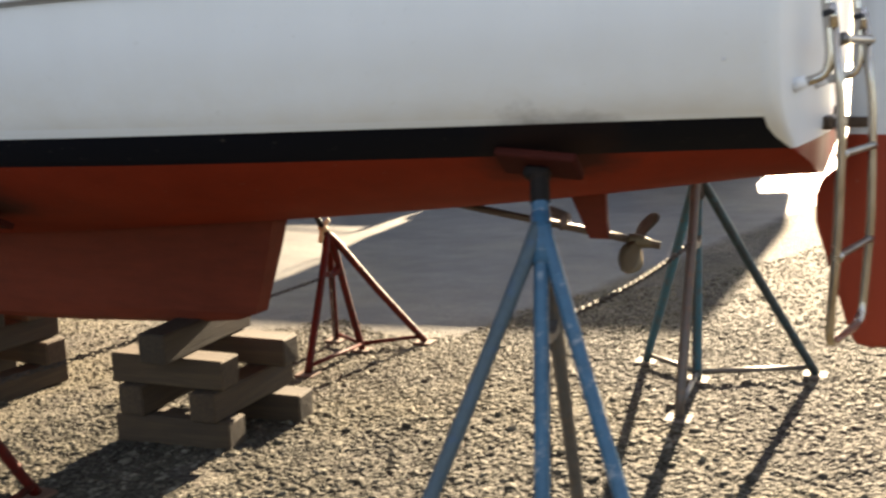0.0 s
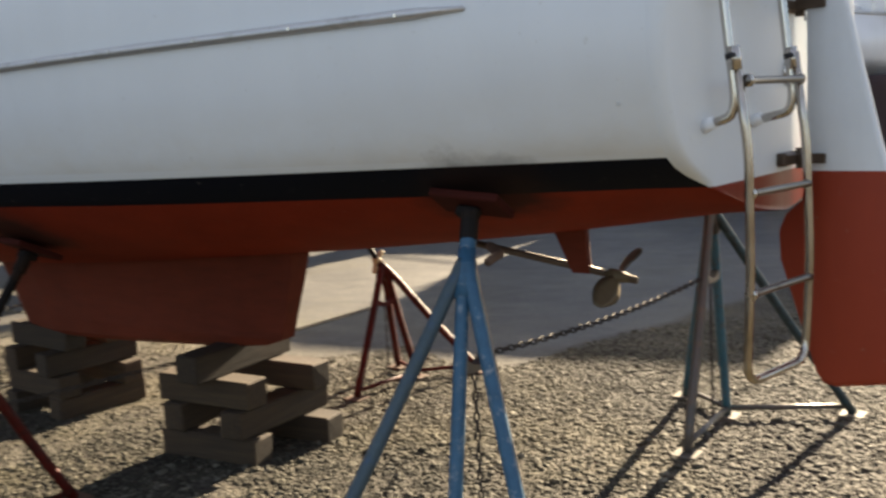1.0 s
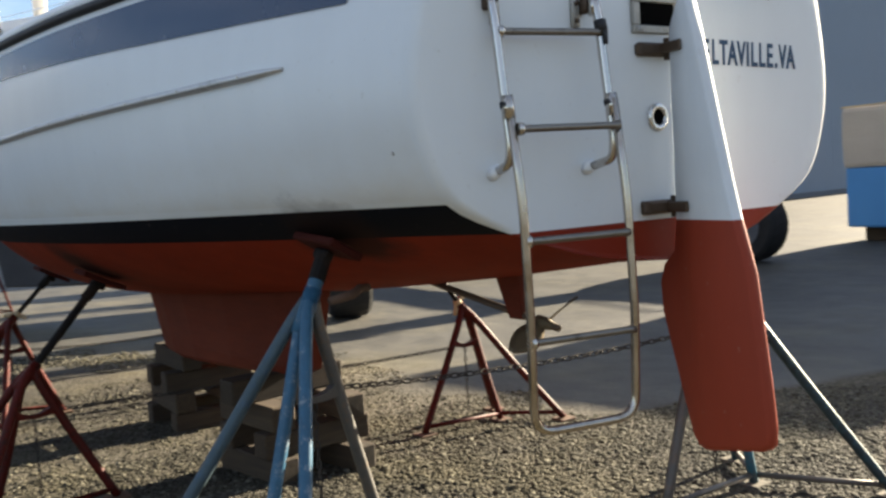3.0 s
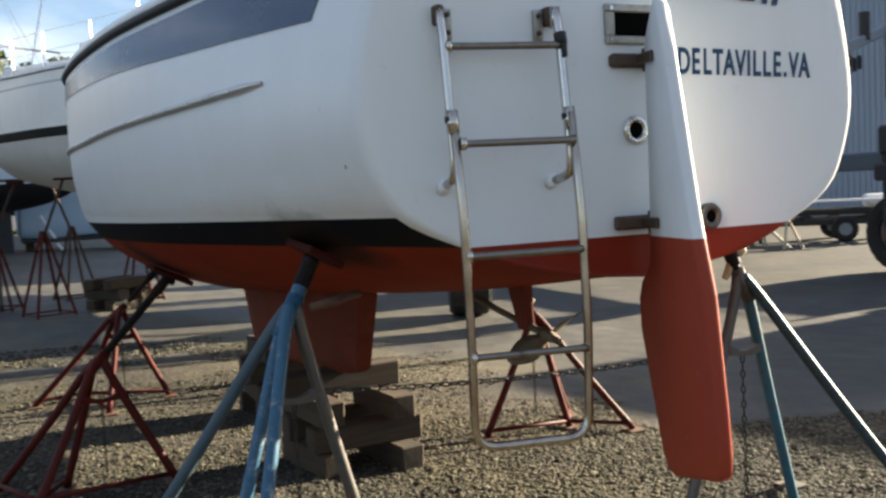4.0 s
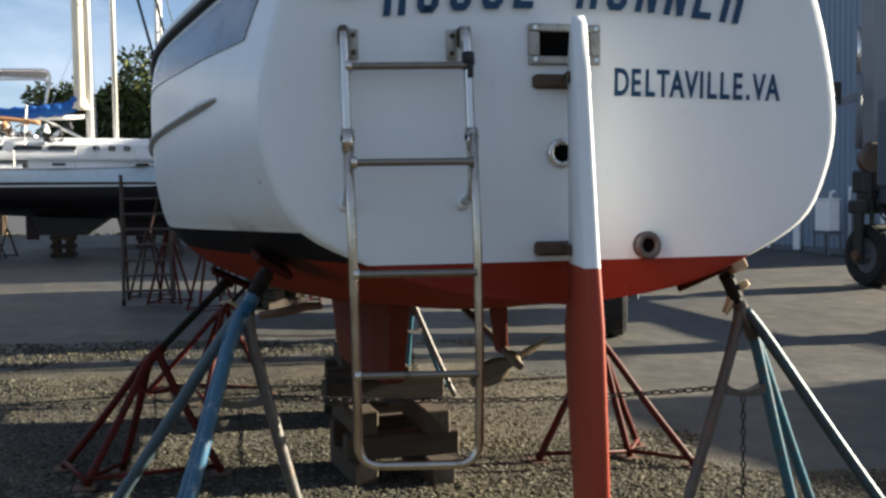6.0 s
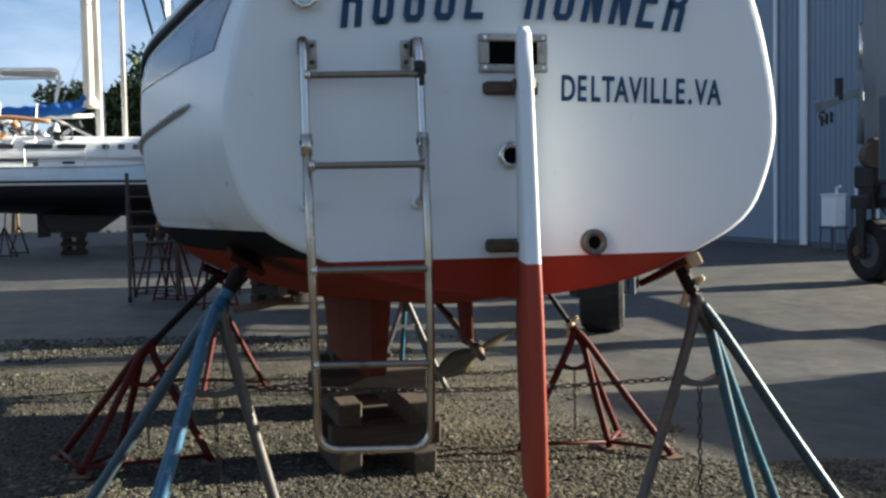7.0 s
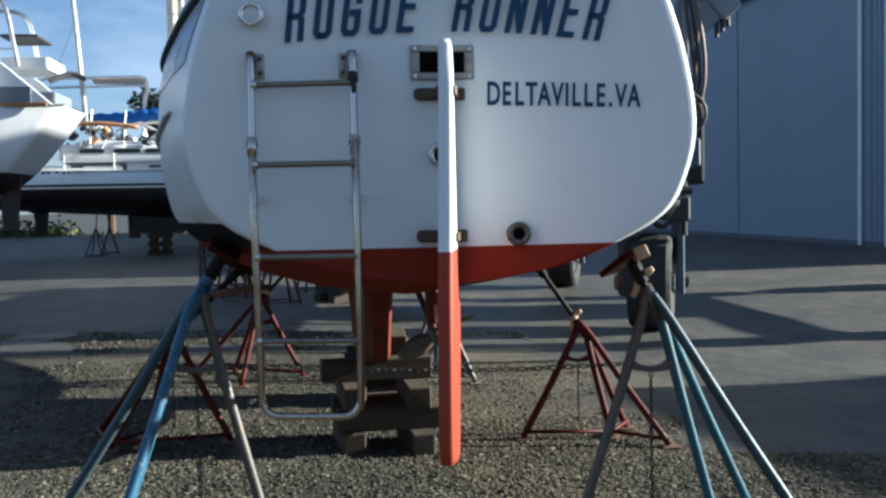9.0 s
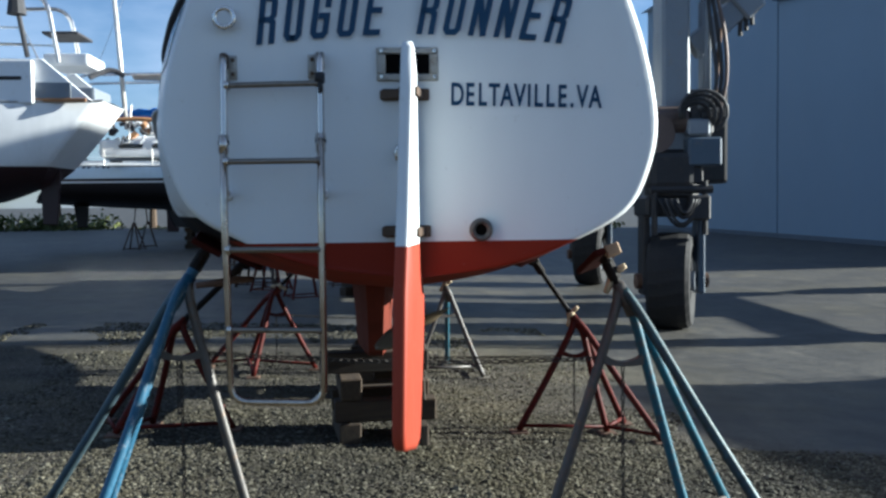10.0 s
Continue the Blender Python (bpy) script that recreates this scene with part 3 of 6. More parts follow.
STROKES = {
    "R": [[(0, 0), (0, 1), (0.75, 1), (1, 0.92), (1, 0.6), (0.78, 0.5), (0, 0.5)], [(0.72, 0.5), (0.98, 0.42), (1, 0)]],
    "O": [[(0.5, 0), (0.8, 0), (1, 0.08), (1, 0.92), (0.8, 1), (0.2, 1), (0, 0.92), (0, 0.08), (0.2, 0), (0.52, 0)]],
    "G": [[(1, 0.72), (1, 0.92), (0.8, 1), (0.2, 1), (0, 0.92), (0, 0.08), (0.2, 0), (0.8, 0), (1, 0.08), (1, 0.46), (0.55, 0.46)]],
    "U": [[(0, 1), (0, 0.08), (0.2, 0), (0.8, 0), (1, 0.08), (1, 1)]],
    "E": [[(0.95, 1), (0, 1), (0, 0), (0.95, 0)], [(0, 0.52), (0.85, 0.52)]],
    "N": [[(0, 0), (0, 1)], [(0.02, 1), (0.98, 0)], [(1, 0), (1, 1)]],
}


def block_letter(ch, w, h, stroke, shear, m):
    """A condensed, slanted block capital, centred on its foot, as thin strips."""
    bm = bmesh.new()
    for k, line in enumerate(STROKES[ch]):
        pts = [Vector((stroke / 2 + (w - stroke) * (u - 0.5) - stroke / 2, stroke / 2 + (h - stroke) * v)) for u, v in line]
        n = len(pts)
        rows = []
        for i, p in enumerate(pts):
            d0 = (p - pts[i - 1]).normalized() if i else (pts[1] - p).normalized()
            d1 = (pts[i + 1] - p).normalized() if i < n - 1 else d0
            t = (d0 + d1).normalized()
            side = Vector((-t.y, t.x))
            half = stroke / 2 / max(0.55, side.dot(Vector((-d0.y, d0.x))))
            q = p - d1 * stroke / 2 if i == 0 else p + d0 * stroke / 2 if i == n - 1 else p
            rows.append([bm.verts.new((c.x + shear * c.y, c.y, z)) for c, z in ((q - side * half, 0.0), (q - side * half, 0.001 + 0.0004 * k), (q + side * half, 0.001 + 0.0004 * k), (q + side * half, 0.0))])
        for A, B in zip(rows, rows[1:]):
            for a in range(3):
                bm.faces.new((A[a], A[a + 1], B[a + 1], B[a]))
    bmesh.ops.recalc_face_normals(bm, faces=bm.faces[:])
    bmesh.ops.transform(bm, matrix=m, verts=bm.verts[:])
    me = bpy.data.meshes.new("letter")
    bm.to_mesh(me)
    bm.free()
    me.materials.append(M_LETTER)
    return me


def build_boat():
    boat = tagged(empty("sailing_boat"), "white sailing boat with worn red bottom, hauled out on stands", "boat")
    part("hull", hull_bm(), M_HULL, boat, "white topsides over worn red antifouling", smooth=True)
    tr = part("transom", transom_bm(), M_TRANSOM, boat, smooth=True)
    # deck, slightly cambered
    bm = bmesh.new()
    rows = []
    for x in STATIONS:
        y, z = section(x, 7)[-1]
        rows.append([bm.verts.new((x, y * v, z - 0.03 + 0.07 * (1 - v * v))) for v in (-1, -0.6, -0.2, 0.2, 0.6, 1)])
    for A, B in zip(rows, rows[1:]):
        for i in range(5):
            bm.faces.new((A[i], B[i], B[i + 1], A[i + 1]))
    part("deck", bm, M_WHITE, boat, smooth=True)
    for side in (-1, 1):
        part("sheer_stripe", strip_on_hull(-0.34, -8.4, lambda x: 2.06 - 0.032 * (x + 0.34) - (0.0 if x > -4 else -0.03 * (x + 4)) , lambda x: sheer_z(x) - 0.035, side, 60, slant=0.08), M_NAVY, boat, "navy blue painted sheer stripe", smooth=True)
        zs = lambda x: 1.9 + 0.018 * (x + 0.6) * (1 if x > -3 else 1) + (0 if x > -3 else 0.03 * (-3 - x))
        line = [(x, side * (half_breadth(x, zs(x)) + 0.006), zs(x)) for x in np.linspace(-0.6, -8.3, 50)]
        part("rubbing_strake", tubebm(line, [0.007] + [0.017] * 49, 8), M_ALU, boat, "weathered pale rubbing strake", smooth=True)
        for x in np.arange(-0.8, -8.0, -0.36):
            c = Vector((x, side * (half_breadth(x, zs(x)) + 0.02), zs(x)))
            part("screw", tubebm([c, c + Vector((0, side * 0.006, 0))], 0.006, 6), M_STEEL, boat)
        rail = [(x, side * (section(x, 7)[-1][0] + 0.004), sheer_z(x) + 0.012) for x in np.linspace(-0.12, -8.8, 60)]
        part("toe_rail", tubebm(rail, 0.022, 8), M_BLACK, boat, "dark toe rail", smooth=True)
        lip = [(x, side * (section(x, 7)[-1][0] - 0.018), sheer_z(x) + 0.045) for x in np.linspace(-0.15, -8.7, 60)]
        part("gunwale", tubebm(lip, 0.03, 8), M_WHITE, boat, smooth=True)
    # keel: foil with a square trailing edge
    bm = bmesh.new()
    lev = [(1.03, -2.27, -5.05, 0.17), (0.85, -2.32, -4.98, 0.15), (0.70, -2.37, -4.88, 0.135), (0.55, -2.42, -4.79, 0.13), (0.43, -2.52, -4.72, 0.12), (0.40, -2.75, -4.60, 0.09)]
    rows = []
    for z, xa, xf, h in lev:
        ring_ = []
        for u, w in ((0, 0.35), (0.12, 0.62), (0.35, 0.95), (0.6, 1.0), (0.8, 0.8), (0.94, 0.45)):
            ring_.append((xa + (xf - xa) * u, h * w))
        z_at = lambda u: z + (0.085 * (1 - u * 0.9) if z < 0.5 else 0.0)
        pts = [(x, y, z_at((x - xa) / (xf - xa))) for x, y in ring_] + [(xf, 0, z_at(1.0))] + [(x, -y, z_at((x - xa) / (xf - xa))) for x, y in ring_[::-1]]
        rows.append([bm.verts.new(p) for p in pts])
    for A, B in zip(rows, rows[1:]):
        n = len(A)
        for i in range(n):
            bm.faces.new((A[i], B[i], B[(i + 1) % n], A[(i + 1) % n]))
    bm.faces.new(rows[-1])
    bmesh.ops.recalc_face_normals(bm, faces=bm.faces[:])
    bmesh.ops.translate(bm, vec=(0.04, -0.12, 0), verts=bm.verts[:])
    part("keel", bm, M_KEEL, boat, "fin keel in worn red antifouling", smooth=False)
    # rudder, turned a little to port
    turn = pose(0.03, 0, 0, 0, 0, -12)
    out = [(0.045, 1.345), (0.03, 1.24), (-0.03, 1.19), (-0.055, 1.13), (-0.05, 1.03), (0.08, 0.64), (0.105, 0.607), (0.15, 0.6), (0.40, 0.655), (0.425, 0.675), (0.43, 0.72), (0.415, 0.86), (0.37, 1.18), (0.315, 1.345), (0.285, 1.45), (0.175, 1.9), (0.135, 2.05), (0.122, 2.07), (0.108, 2.062), (0.052, 1.965), (0.05, 1.93), (0.05, 1.6)]
    part("rudder", prism(bmesh.new(), out, 0.046, turn, 0.972, 0.36), M_RUDDER, boat, "transom-hung rudder, white above and red below", smooth=True)
    for z, w in ((1.385, 0.0), (1.895, 0.0)):
        bm = bmesh.new()
        box(bm, (-0.075, -0.012, -0.018), (0.075, 0.012, 0.018), 0.005, pose(0.03, -0.05, z, 0, 0, 78))
        box(bm, (0.0, -0.036, -0.017), (0.12, -0.025, 0.017), 0.004, turn @ pose(0, 0, z))
        box(bm, (0.0, 0.025, -0.017), (0.12, 0.036, 0.017), 0.004, turn @ pose(0, 0, z))
        cyl(bm, (0.045, 0, z - 0.035), (0.045, 0, z + 0.035), 0.016, 10)
        box(bm, (-0.005, -0.115, z - 0.022), (0.03, 0.06, z + 0.022), 0.004)
        part("gudgeon", bm, M_GUDGEON, boat, "tarnished bronze rudder hinge")
    # propeller shaft, strut and propeller
    part("propeller_shaft", tubebm([(-1.75, 0.02, 1.108), (-0.58, 0.02, 0.917)], 0.015, 10), M_GUDGEON, boat, smooth=True)
    strut = [(-0.94, 1.12), (-0.79, 1.13), (-0.785, 1.0), (-0.775, 0.935), (-0.855, 0.935), (-0.885, 1.0)]
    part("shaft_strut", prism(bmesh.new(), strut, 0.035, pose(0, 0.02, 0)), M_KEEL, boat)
    prop = part("propeller", tubebm([(-0.70, 0.02, 0.937), (-0.66, 0.02, 0.93), (-0.59, 0.02, 0.918)], [0.025, 0.027, 0.01], 12), M_BRONZE, boat, "two-bladed bronze propeller", smooth=True)
    for a in (-62, 118):
        bm = bmesh.new()
        rows = []
        for i in range(9):
            t = i / 8
            w = 0.01 + 0.045 * math.sin(math.pi * min(1, t * 0.92 + 0.06)) ** 0.8
            tw = -radians(50 - 26 * t)
            rr = 0.02 + 0.17 * t
            rows.append([bm.verts.new((u * w * math.cos(tw) + s * 0.004, u * w * math.sin(tw), rr)) for u, s in ((-1, 0), (-0.4, 1), (0.4, 1), (1, 0), (0.4, -1), (-0.4, -1))])
        for A, B in zip(rows, rows[1:]):
            for i in range(6):
                bm.faces.new((A[i], A[(i + 1) % 6], B[(i + 1) % 6], B[i]))
        bm.faces.new(rows[-1])
        bmesh.ops.transform(bm, matrix=pose(-0.66, 0.02, 0.93, 0, 9, 0) @ pose(0, 0, 0, a), verts=bm.verts[:])
        bmesh.ops.recalc_face_normals(bm, faces=bm.faces[:])
        part("blade", bm, M_BRONZE, prop, smooth=True)
    # fittings on the transom
    bm = ring(bmesh.new(), (0.012, -0.03, 1.678), (1, 0, 0), 0.036, 0.011)
    outlet = part("exhaust_outlet", bm, M_STEEL, boat, "bright steel exhaust outlet ring", smooth=True)
    part("bore", tubebm([(-0.002, -0.03, 1.678), (0.014, -0.03, 1.678)], 0.03, 20), M_HOLE, outlet)
    bm = tubebm([(-0.02, 0.25, 1.387), (0.028, 0.25, 1.387)], 0.043, 24)
    scup = part("drain_outlet", bm, M_BLACK, boat, "black through-hull drain fitting", smooth=False)
    part("bore", ring(bmesh.new(), (0.028, 0.25, 1.387), (1, 0, 0), 0.033, 0.012), M_GREY, scup, smooth=True)
    part("bore", tubebm([(0.008, 0.25, 1.387), (0.0295, 0.25, 1.387)], 0.024, 16), M_HOLE, scup)
    bm = ring(bmesh.new(), (0.015, -0.69, 2.178), (1, -0.05, 0), 0.035, 0.010)
    port = part("round_vent", bm, M_STEEL, boat, "small round vent with a bright ring", smooth=True)
    part("bore", tubebm([(-0.01, -0.69, 2.178), (0.018, -0.69, 2.178)], 0.03, 20), M_ALU, port)
    # tiller opening with a metal frame
    fr = part("tiller_port", boxbm((0.008, -0.135, 2.046), (0.026, 0.095, 2.07), 0.004), M_OLDALU, boat, "aluminium frame round the dark tiller opening")
    part("frame_bar", boxbm((0.008, -0.135, 1.946), (0.026, 0.095, 1.972), 0.004), M_OLDALU, fr)
    part("frame_bar", boxbm((0.008, -0.135, 1.972), (0.026, -0.102, 2.046), 0.004), M_OLDALU, fr)
    part("frame_bar", boxbm((0.008, 0.062, 1.972), (0.026, 0.095, 2.046), 0.004), M_OLDALU, fr)
    # solid black slab, painted as the unlit inside of the opening
    part("opening", boxbm((0.0, -0.102, 1.972), (0.019, 0.062, 2.046)), M_HOLE, fr)
    for y in (-0.118, 0.079):
        for z in (1.961, 2.056):
            part("bolt", tubebm([(0.02, y, z), (0.033, y, z)], 0.007, 8), M_STEEL, fr)
    # a scuff on the side of the hull
    part("fitting", tubebm([(-0.19, -0.93, 1.605), (-0.19, -half_breadth(-0.19, 1.605) - 0.004, 1.605)], 0.006, 8), M_ALU, boat)
    # name and home port
    for ch, y, z, tilt in [(c, -0.545 + 0.098 * i, 2.082 + 0.034 * (1 - ((-0.545 + 0.098 * i) / 0.56) ** 2), -0.545 + 0.098 * i) for i, c in enumerate("ROGUE")] + \
            [(c, 0.045 + 0.096 * i, 2.082 + 0.034 * (1 - ((0.045 + 0.096 * i) / 0.56) ** 2), 0.045 + 0.096 * i) for i, c in enumerate("RUNNER")]:
        m = Matrix.Translation((transom_x(y, z + 0.1, 0) + 0.003, y, z)) @ pose(0, 0, 0, 90, 0, 90 - 4 * tilt) @ pose(0, 0, 0, 0, 0, -9 * tilt)
        o = new("letter", block_letter(ch, 0.066, 0.178, 0.022, 0.2, m))
        o.parent = tr
    word = "DELTAVILLE.VA"
    wid = [1, 1, 0.95, 0.95, 1.05, 1, 0.5, 0.95, 0.95, 1, 0.6, 1.05, 1.05]
    s = sum(wid)
    acc = 0.0
    for c, w in zip(word, wid):
        y = 0.14 + 0.575 * (acc + w / 2) / s
        acc += w
        z = 1.845 + 0.012 * (0.71 - y) / 0.57
        m = Matrix.Translation((transom_x(y, z, 0) + 0.003, y, z)) @ pose(0, 0, 0, 90, 0, 90 - 5 * y) @ pose(0, 0, 0, 0, 0, -1.5)
        o = new("letter", glyphs(c, 0.118, 0.60, 0.0, m))
        o.parent = tr
    return boat


boat = build_boat()


def build_ladder():
    """Folding stern ladder, let down."""
    lad = tagged(empty("boarding_ladder", (0.06, -0.515, 2.0)), "stainless steel folding boarding ladder let down from the transom", "ladder")
    inv = Matrix.Translation((-0.06, 0.515, -2.0))

    def add(name, bm, mat, parent=lad, label=""):
        bmesh.ops.transform(bm, matrix=inv, verts=bm.verts[:])
        return part(name, bm, mat, parent, label, smooth=True)

    for y, dx in ((-0.697, -0.03), (-0.343, 0.03)):
        wall = lambda z: transom_x(y, z, 0)
        add("upper_rail", tubebm(round_corners([(max(0.03 + dx, wall(2.04) + 0.012), y, 2.04), (max(0.045 + dx, wall(1.97) + 0.012), y, 1.97), (0.085 + dx, y, 1.60), (0.075 + dx, y, 1.55), (wall(1.525), y, 1.525)], 0.05), 0.0135, 10), M_TUBE)
        add("foot_cap", tubebm([(wall(1.535) + 0.032, y, 1.537), (wall(1.52) - 0.003, y, 1.523)], 0.019, 12), M_WHITE, label="white plastic stand-off cap")
        add("mount_bracket", boxbm((wall(2.0) - 0.004, y - 0.014, 1.995), (wall(2.0) + 0.034, y + 0.014, 2.052), 0.006), M_GUDGEON, label="dark hinge bracket")
        k = 1 if y < -0.5 else -1
        plate = add("mounting_plate", boxbm((wall(2.0) - 0.003, min(y + k * 0.013, y + k * 0.046), 1.955), (wall(2.0) + 0.01, max(y + k * 0.013, y + k * 0.046), 2.045), 0.003), M_OLDALU, label="stained alloy mounting plate")
        for z in (1.975, 2.027):
            add("bolt", tubebm([(wall(2.0) + 0.008, y + k * 0.031, z), (wall(2.0) + 0.018, y + k * 0.031, z)], 0.0075, 8), M_GUDGEON, plate)
        add("hinge", tubebm([(0.077 + dx, y, 1.728), (0.08 + dx, y, 1.712)], 0.0205, 12), M_BLACK, label="black hinge collar")
        add("sleeve", tubebm([(0.079 + dx, y, 1.745), (0.087 + dx, y, 1.68)], 0.0185, 12), M_TUBE)
    add("strap", tubebm([(0.08, -0.343, 1.966), (0.087, -0.343, 1.932)], 0.019, 10), M_BLACK, label="black retaining strap")
    add("strap_tail", boxbm((0.098, -0.35, 1.893), (0.103, -0.332, 1.945), 0.002), M_BLACK)
    add("end_cap", tubebm([(0.06, -0.343, 1.985), (0.058, -0.343, 2.045)], [0.019, 0.015], 12), M_TUBE, label="bright clamp at the rail head")
    low = [(0.055, -0.697, 1.73), (0.09, -0.695, 1.45), (0.09, -0.69, 1.1), (0.075, -0.687, 0.77), (0.15, -0.345, 0.77), (0.165, -0.343, 1.1), (0.155, -0.343, 1.45), (0.12, -0.343, 1.73)]
    add("lower_rail", tubebm(round_corners(low, 0.07), 0.0135, 10), M_LOWTUBE)
    for z, xl, xr in ((1.93, 0.02, 0.085), (1.648, 0.085, 0.14), (1.329, 0.09, 0.158), (1.037, 0.088, 0.162)):
        a, b = Vector((xl, -0.692, z)), Vector((xr, -0.346, z))
        rung = add("rung", tubebm([a, a.lerp(b, 0.06), a.lerp(b, 0.94), b], [0.016, 0.011, 0.011, 0.016], 10), M_RUNG)
        add("rung_end", tubebm([a, a.lerp(b, 0.045)], 0.0185, 10), M_TUBE, rung)
    return lad


build_ladder()


# ---- boat stands ----
def chain_bm(a, b, sag=0.0, pitch=0.034, r=0.0042, half=0.009):
    bm = bmesh.new()
    a, b = Vector(a), Vector(b)
    n = max(2, int((b - a).length / pitch))
    pt = lambda t: a.lerp(b, t) - Vector((0, 0, sag * 4 * t * (1 - t)))
    for i in range(n):
        p, q = pt(i / n), pt((i + 1) / n)
        d = (q - p).normalized()
        s = d.orthogonal().normalized()
        if i % 2:
            s = d.cross(s)
        h, w = pitch * 0.62, half
        c = (p + q) / 2
        tube(bm, [c + d * h, c + d * h * 0.5 + s * w, c - d * h * 0.5 + s * w, c - d * h, c - d * h * 0.5 - s * w, c + d * h * 0.5 - s * w], r, 4, closed=True)
    return bm


def stand(name, apex, feet, head, paints, label, group, spine=1, rod_r=0.019, leg_r=0.023, chain=True, rod_mat=None, plank=(20, 0.12, 0.09), handle=True, handle_at=0.09):
    """A boat stand: four legs from a sleeve, base bars, a saddle plate, a screw rod with a wing nut and a tilted pad.
    feet: four (x, y), of which number spine takes the base bars; head: where the pad meets the hull; paints: leg colours."""
    o = Vector((apex[0], apex[1], ground_z(apex[0], apex[1])))
    root = tagged(empty(name, o), label, "boat stand", group)
    A = Vector(apex) - o
    H = Vector(head) - o
    up = (H - A).normalized()
    F = [Vector((x, y, ground_z(x, y) + 0.018)) - o for x, y in feet]
    for i, f in enumerate(F):
        out = Vector((f.x - A.x, f.y - A.y, 0))
        out.normalize()
        top = A + up * 0.035 + out * 0.012
        knee = A.lerp(f, 0.1) + out * 0.014 + Vector((0, 0, 0.015))
        leg = part("leg", tubebm(smooth_line([top, knee, A.lerp(f, 0.5) + out * 0.006, f], 4), leg_r, 10), paints[i], root, smooth=True)
        part("foot_plate", boxbm((f.x - 0.06, f.y - 0.06, f.z - 0.018), (f.x + 0.06, f.y + 0.06, f.z - 0.002), 0.004), M_RUST if paints[0] is M_REDSTAND else M_PLATE, leg, "worn steel foot plate")
    for i in range(4):
        if i != spine:
            a, b = F[spine] + Vector((0, 0, 0.035)), F[i] + Vector((0, 0, 0.035))
            part("base_bar", tubebm([a, b], 0.014, 8), paints[i] if paints[1] is M_REDSTAND else M_GREY, root, smooth=True)
    # a saddle plate welded between the inboard leg and the spine
    p, q = A.lerp(F[3], 0.27), A.lerp(F[spine], 0.27)
    drop = Vector((0, 0, -0.022))
    mid = p.lerp(q, 0.5) + drop
    n = up.cross(q - p).normalized()
    bm = bmesh.new()
    rows = []
    for u in np.linspace(0, 1, 7):
        c = p.lerp(q, u) + drop * 4 * u * (1 - u)
        h = Vector((0, 0, 0.011 + 0.012 * (2 * u - 1) ** 2))
        rows.append([bm.verts.new(c + k * 0.02 * n + e * h) for k, e in ((-1, -1), (1, -1), (1, 1), (-1, 1))])
    for R0, R1 in zip(rows, rows[1:]):
        for k in range(4):
            bm.faces.new((R0[k], R0[(k + 1) % 4], R1[(k + 1) % 4], R1[k]))
    bm.faces.new(rows[0][::-1])
    bm.faces.new(rows[-1])
    bmesh.ops.recalc_face_normals(bm, faces=bm.faces[:])
    part("saddle_plate", bm, paints[3], root)
    part("sleeve", tubebm([A - up * 0.09, A + up * 0.07], 0.03, 14), paints[3] if paints[1] is M_TEAL else paints[spine], root, smooth=True)
    lo, hi = A - up * 0.05, H - up * 0.05
    turns = max(2, int((hi - lo).length / 0.011))
    thread = [lo.lerp(hi, i / turns) for i in range(turns + 1)]
    part("screw_rod", tubebm(thread, [rod_r * (1.0 if i % 2 or rod_mat else 0.84) for i in range(turns + 1)], 10), rod_mat or M_DARKROD, root, smooth=True)
    if handle:
        # wing nut: a collar with two flattened, upswept lobes
        c = A + up * handle_at
        side = Vector((0.25, 1, 0)) - up * up.dot(Vector((0.25, 1, 0)))
        side.normalize()
        hd = part("wing_nut", tubebm([c - up * 0.016, c + up * 0.016], 0.028, 12), M_HANDLE, root, "pale worn wing nut", smooth=True)
        for k, lift in ((-1, -0.075), (1, 0.015)):
            lobe = smooth_line([c + side * k * 0.016, c + side * k * 0.036 + up * lift * 0.5, c + side * k * 0.068 + up * lift * 0.85], 3)
            part("lobe", tubebm(lobe, [0.010 + 0.007 * math.sin(math.pi * u) for u in np.linspace(0, 0.9, len(lobe))], 8), M_HANDLE, hd, smooth=True)
    # a plank on a bracket, tilted up towards the outside
    side_sign = 1 if head[1] > 0 else -1
    base = Matrix.Translation(H) @ pose(0, 0, 0, side_sign * plank[0], 0, 0) @ pose(0, 0, 0, 0, plank[3] if len(plank) > 3 else 3, 5)
    ahead = plank[2] - 0.07 if len(plank) > 3 else 0.0
    pad = part("pad", boxbm((-plank[2] - ahead, -plank[1], -0.012), (plank[2] - ahead, plank[1], 0.016), 0.005, base), M_PAD, root, "paint-stained wooden pad")
    if ahead:
        part("wood_block", boxbm((0.03, -0.005, -0.035), (0.075, plank[1] + 0.008, 0.02), 0.006, base), M_BLOCK, pad, "pale sunlit wooden block")
    part("bracket", boxbm((-min(plank[2], 0.1) * 0.4, -plank[1] * 0.3, -0.05), (min(plank[2], 0.1) * 0.4, plank[1] * 0.3, -0.013), 0.008, base), M_DARKROD, pad)
    part("swivel", tubebm([H - up * 0.13, H - up * 0.04], 0.03, 10), M_DARKROD, root)
    if chain:
        part("hanging_chain", chain_bm((mid.x, mid.y, mid.z - 0.01), (mid.x, mid.y, 0.1), 0.0, 0.032, 0.0035, 0.007), M_CHAIN, root)
    return root


def under_hull(x, y, plank=0.17, tilt=20):
    """The place for a plank whose upper face touches the hull near (x, y)."""
    k = math.tan(radians(tilt))
    gap = min(bottom_at(x + dx, abs(y) + dy) - k * dy for dy in np.linspace(-plank, plank, 15) for dx in (-0.1, 0, 0.1))
    return (x, y, gap - 0.03)


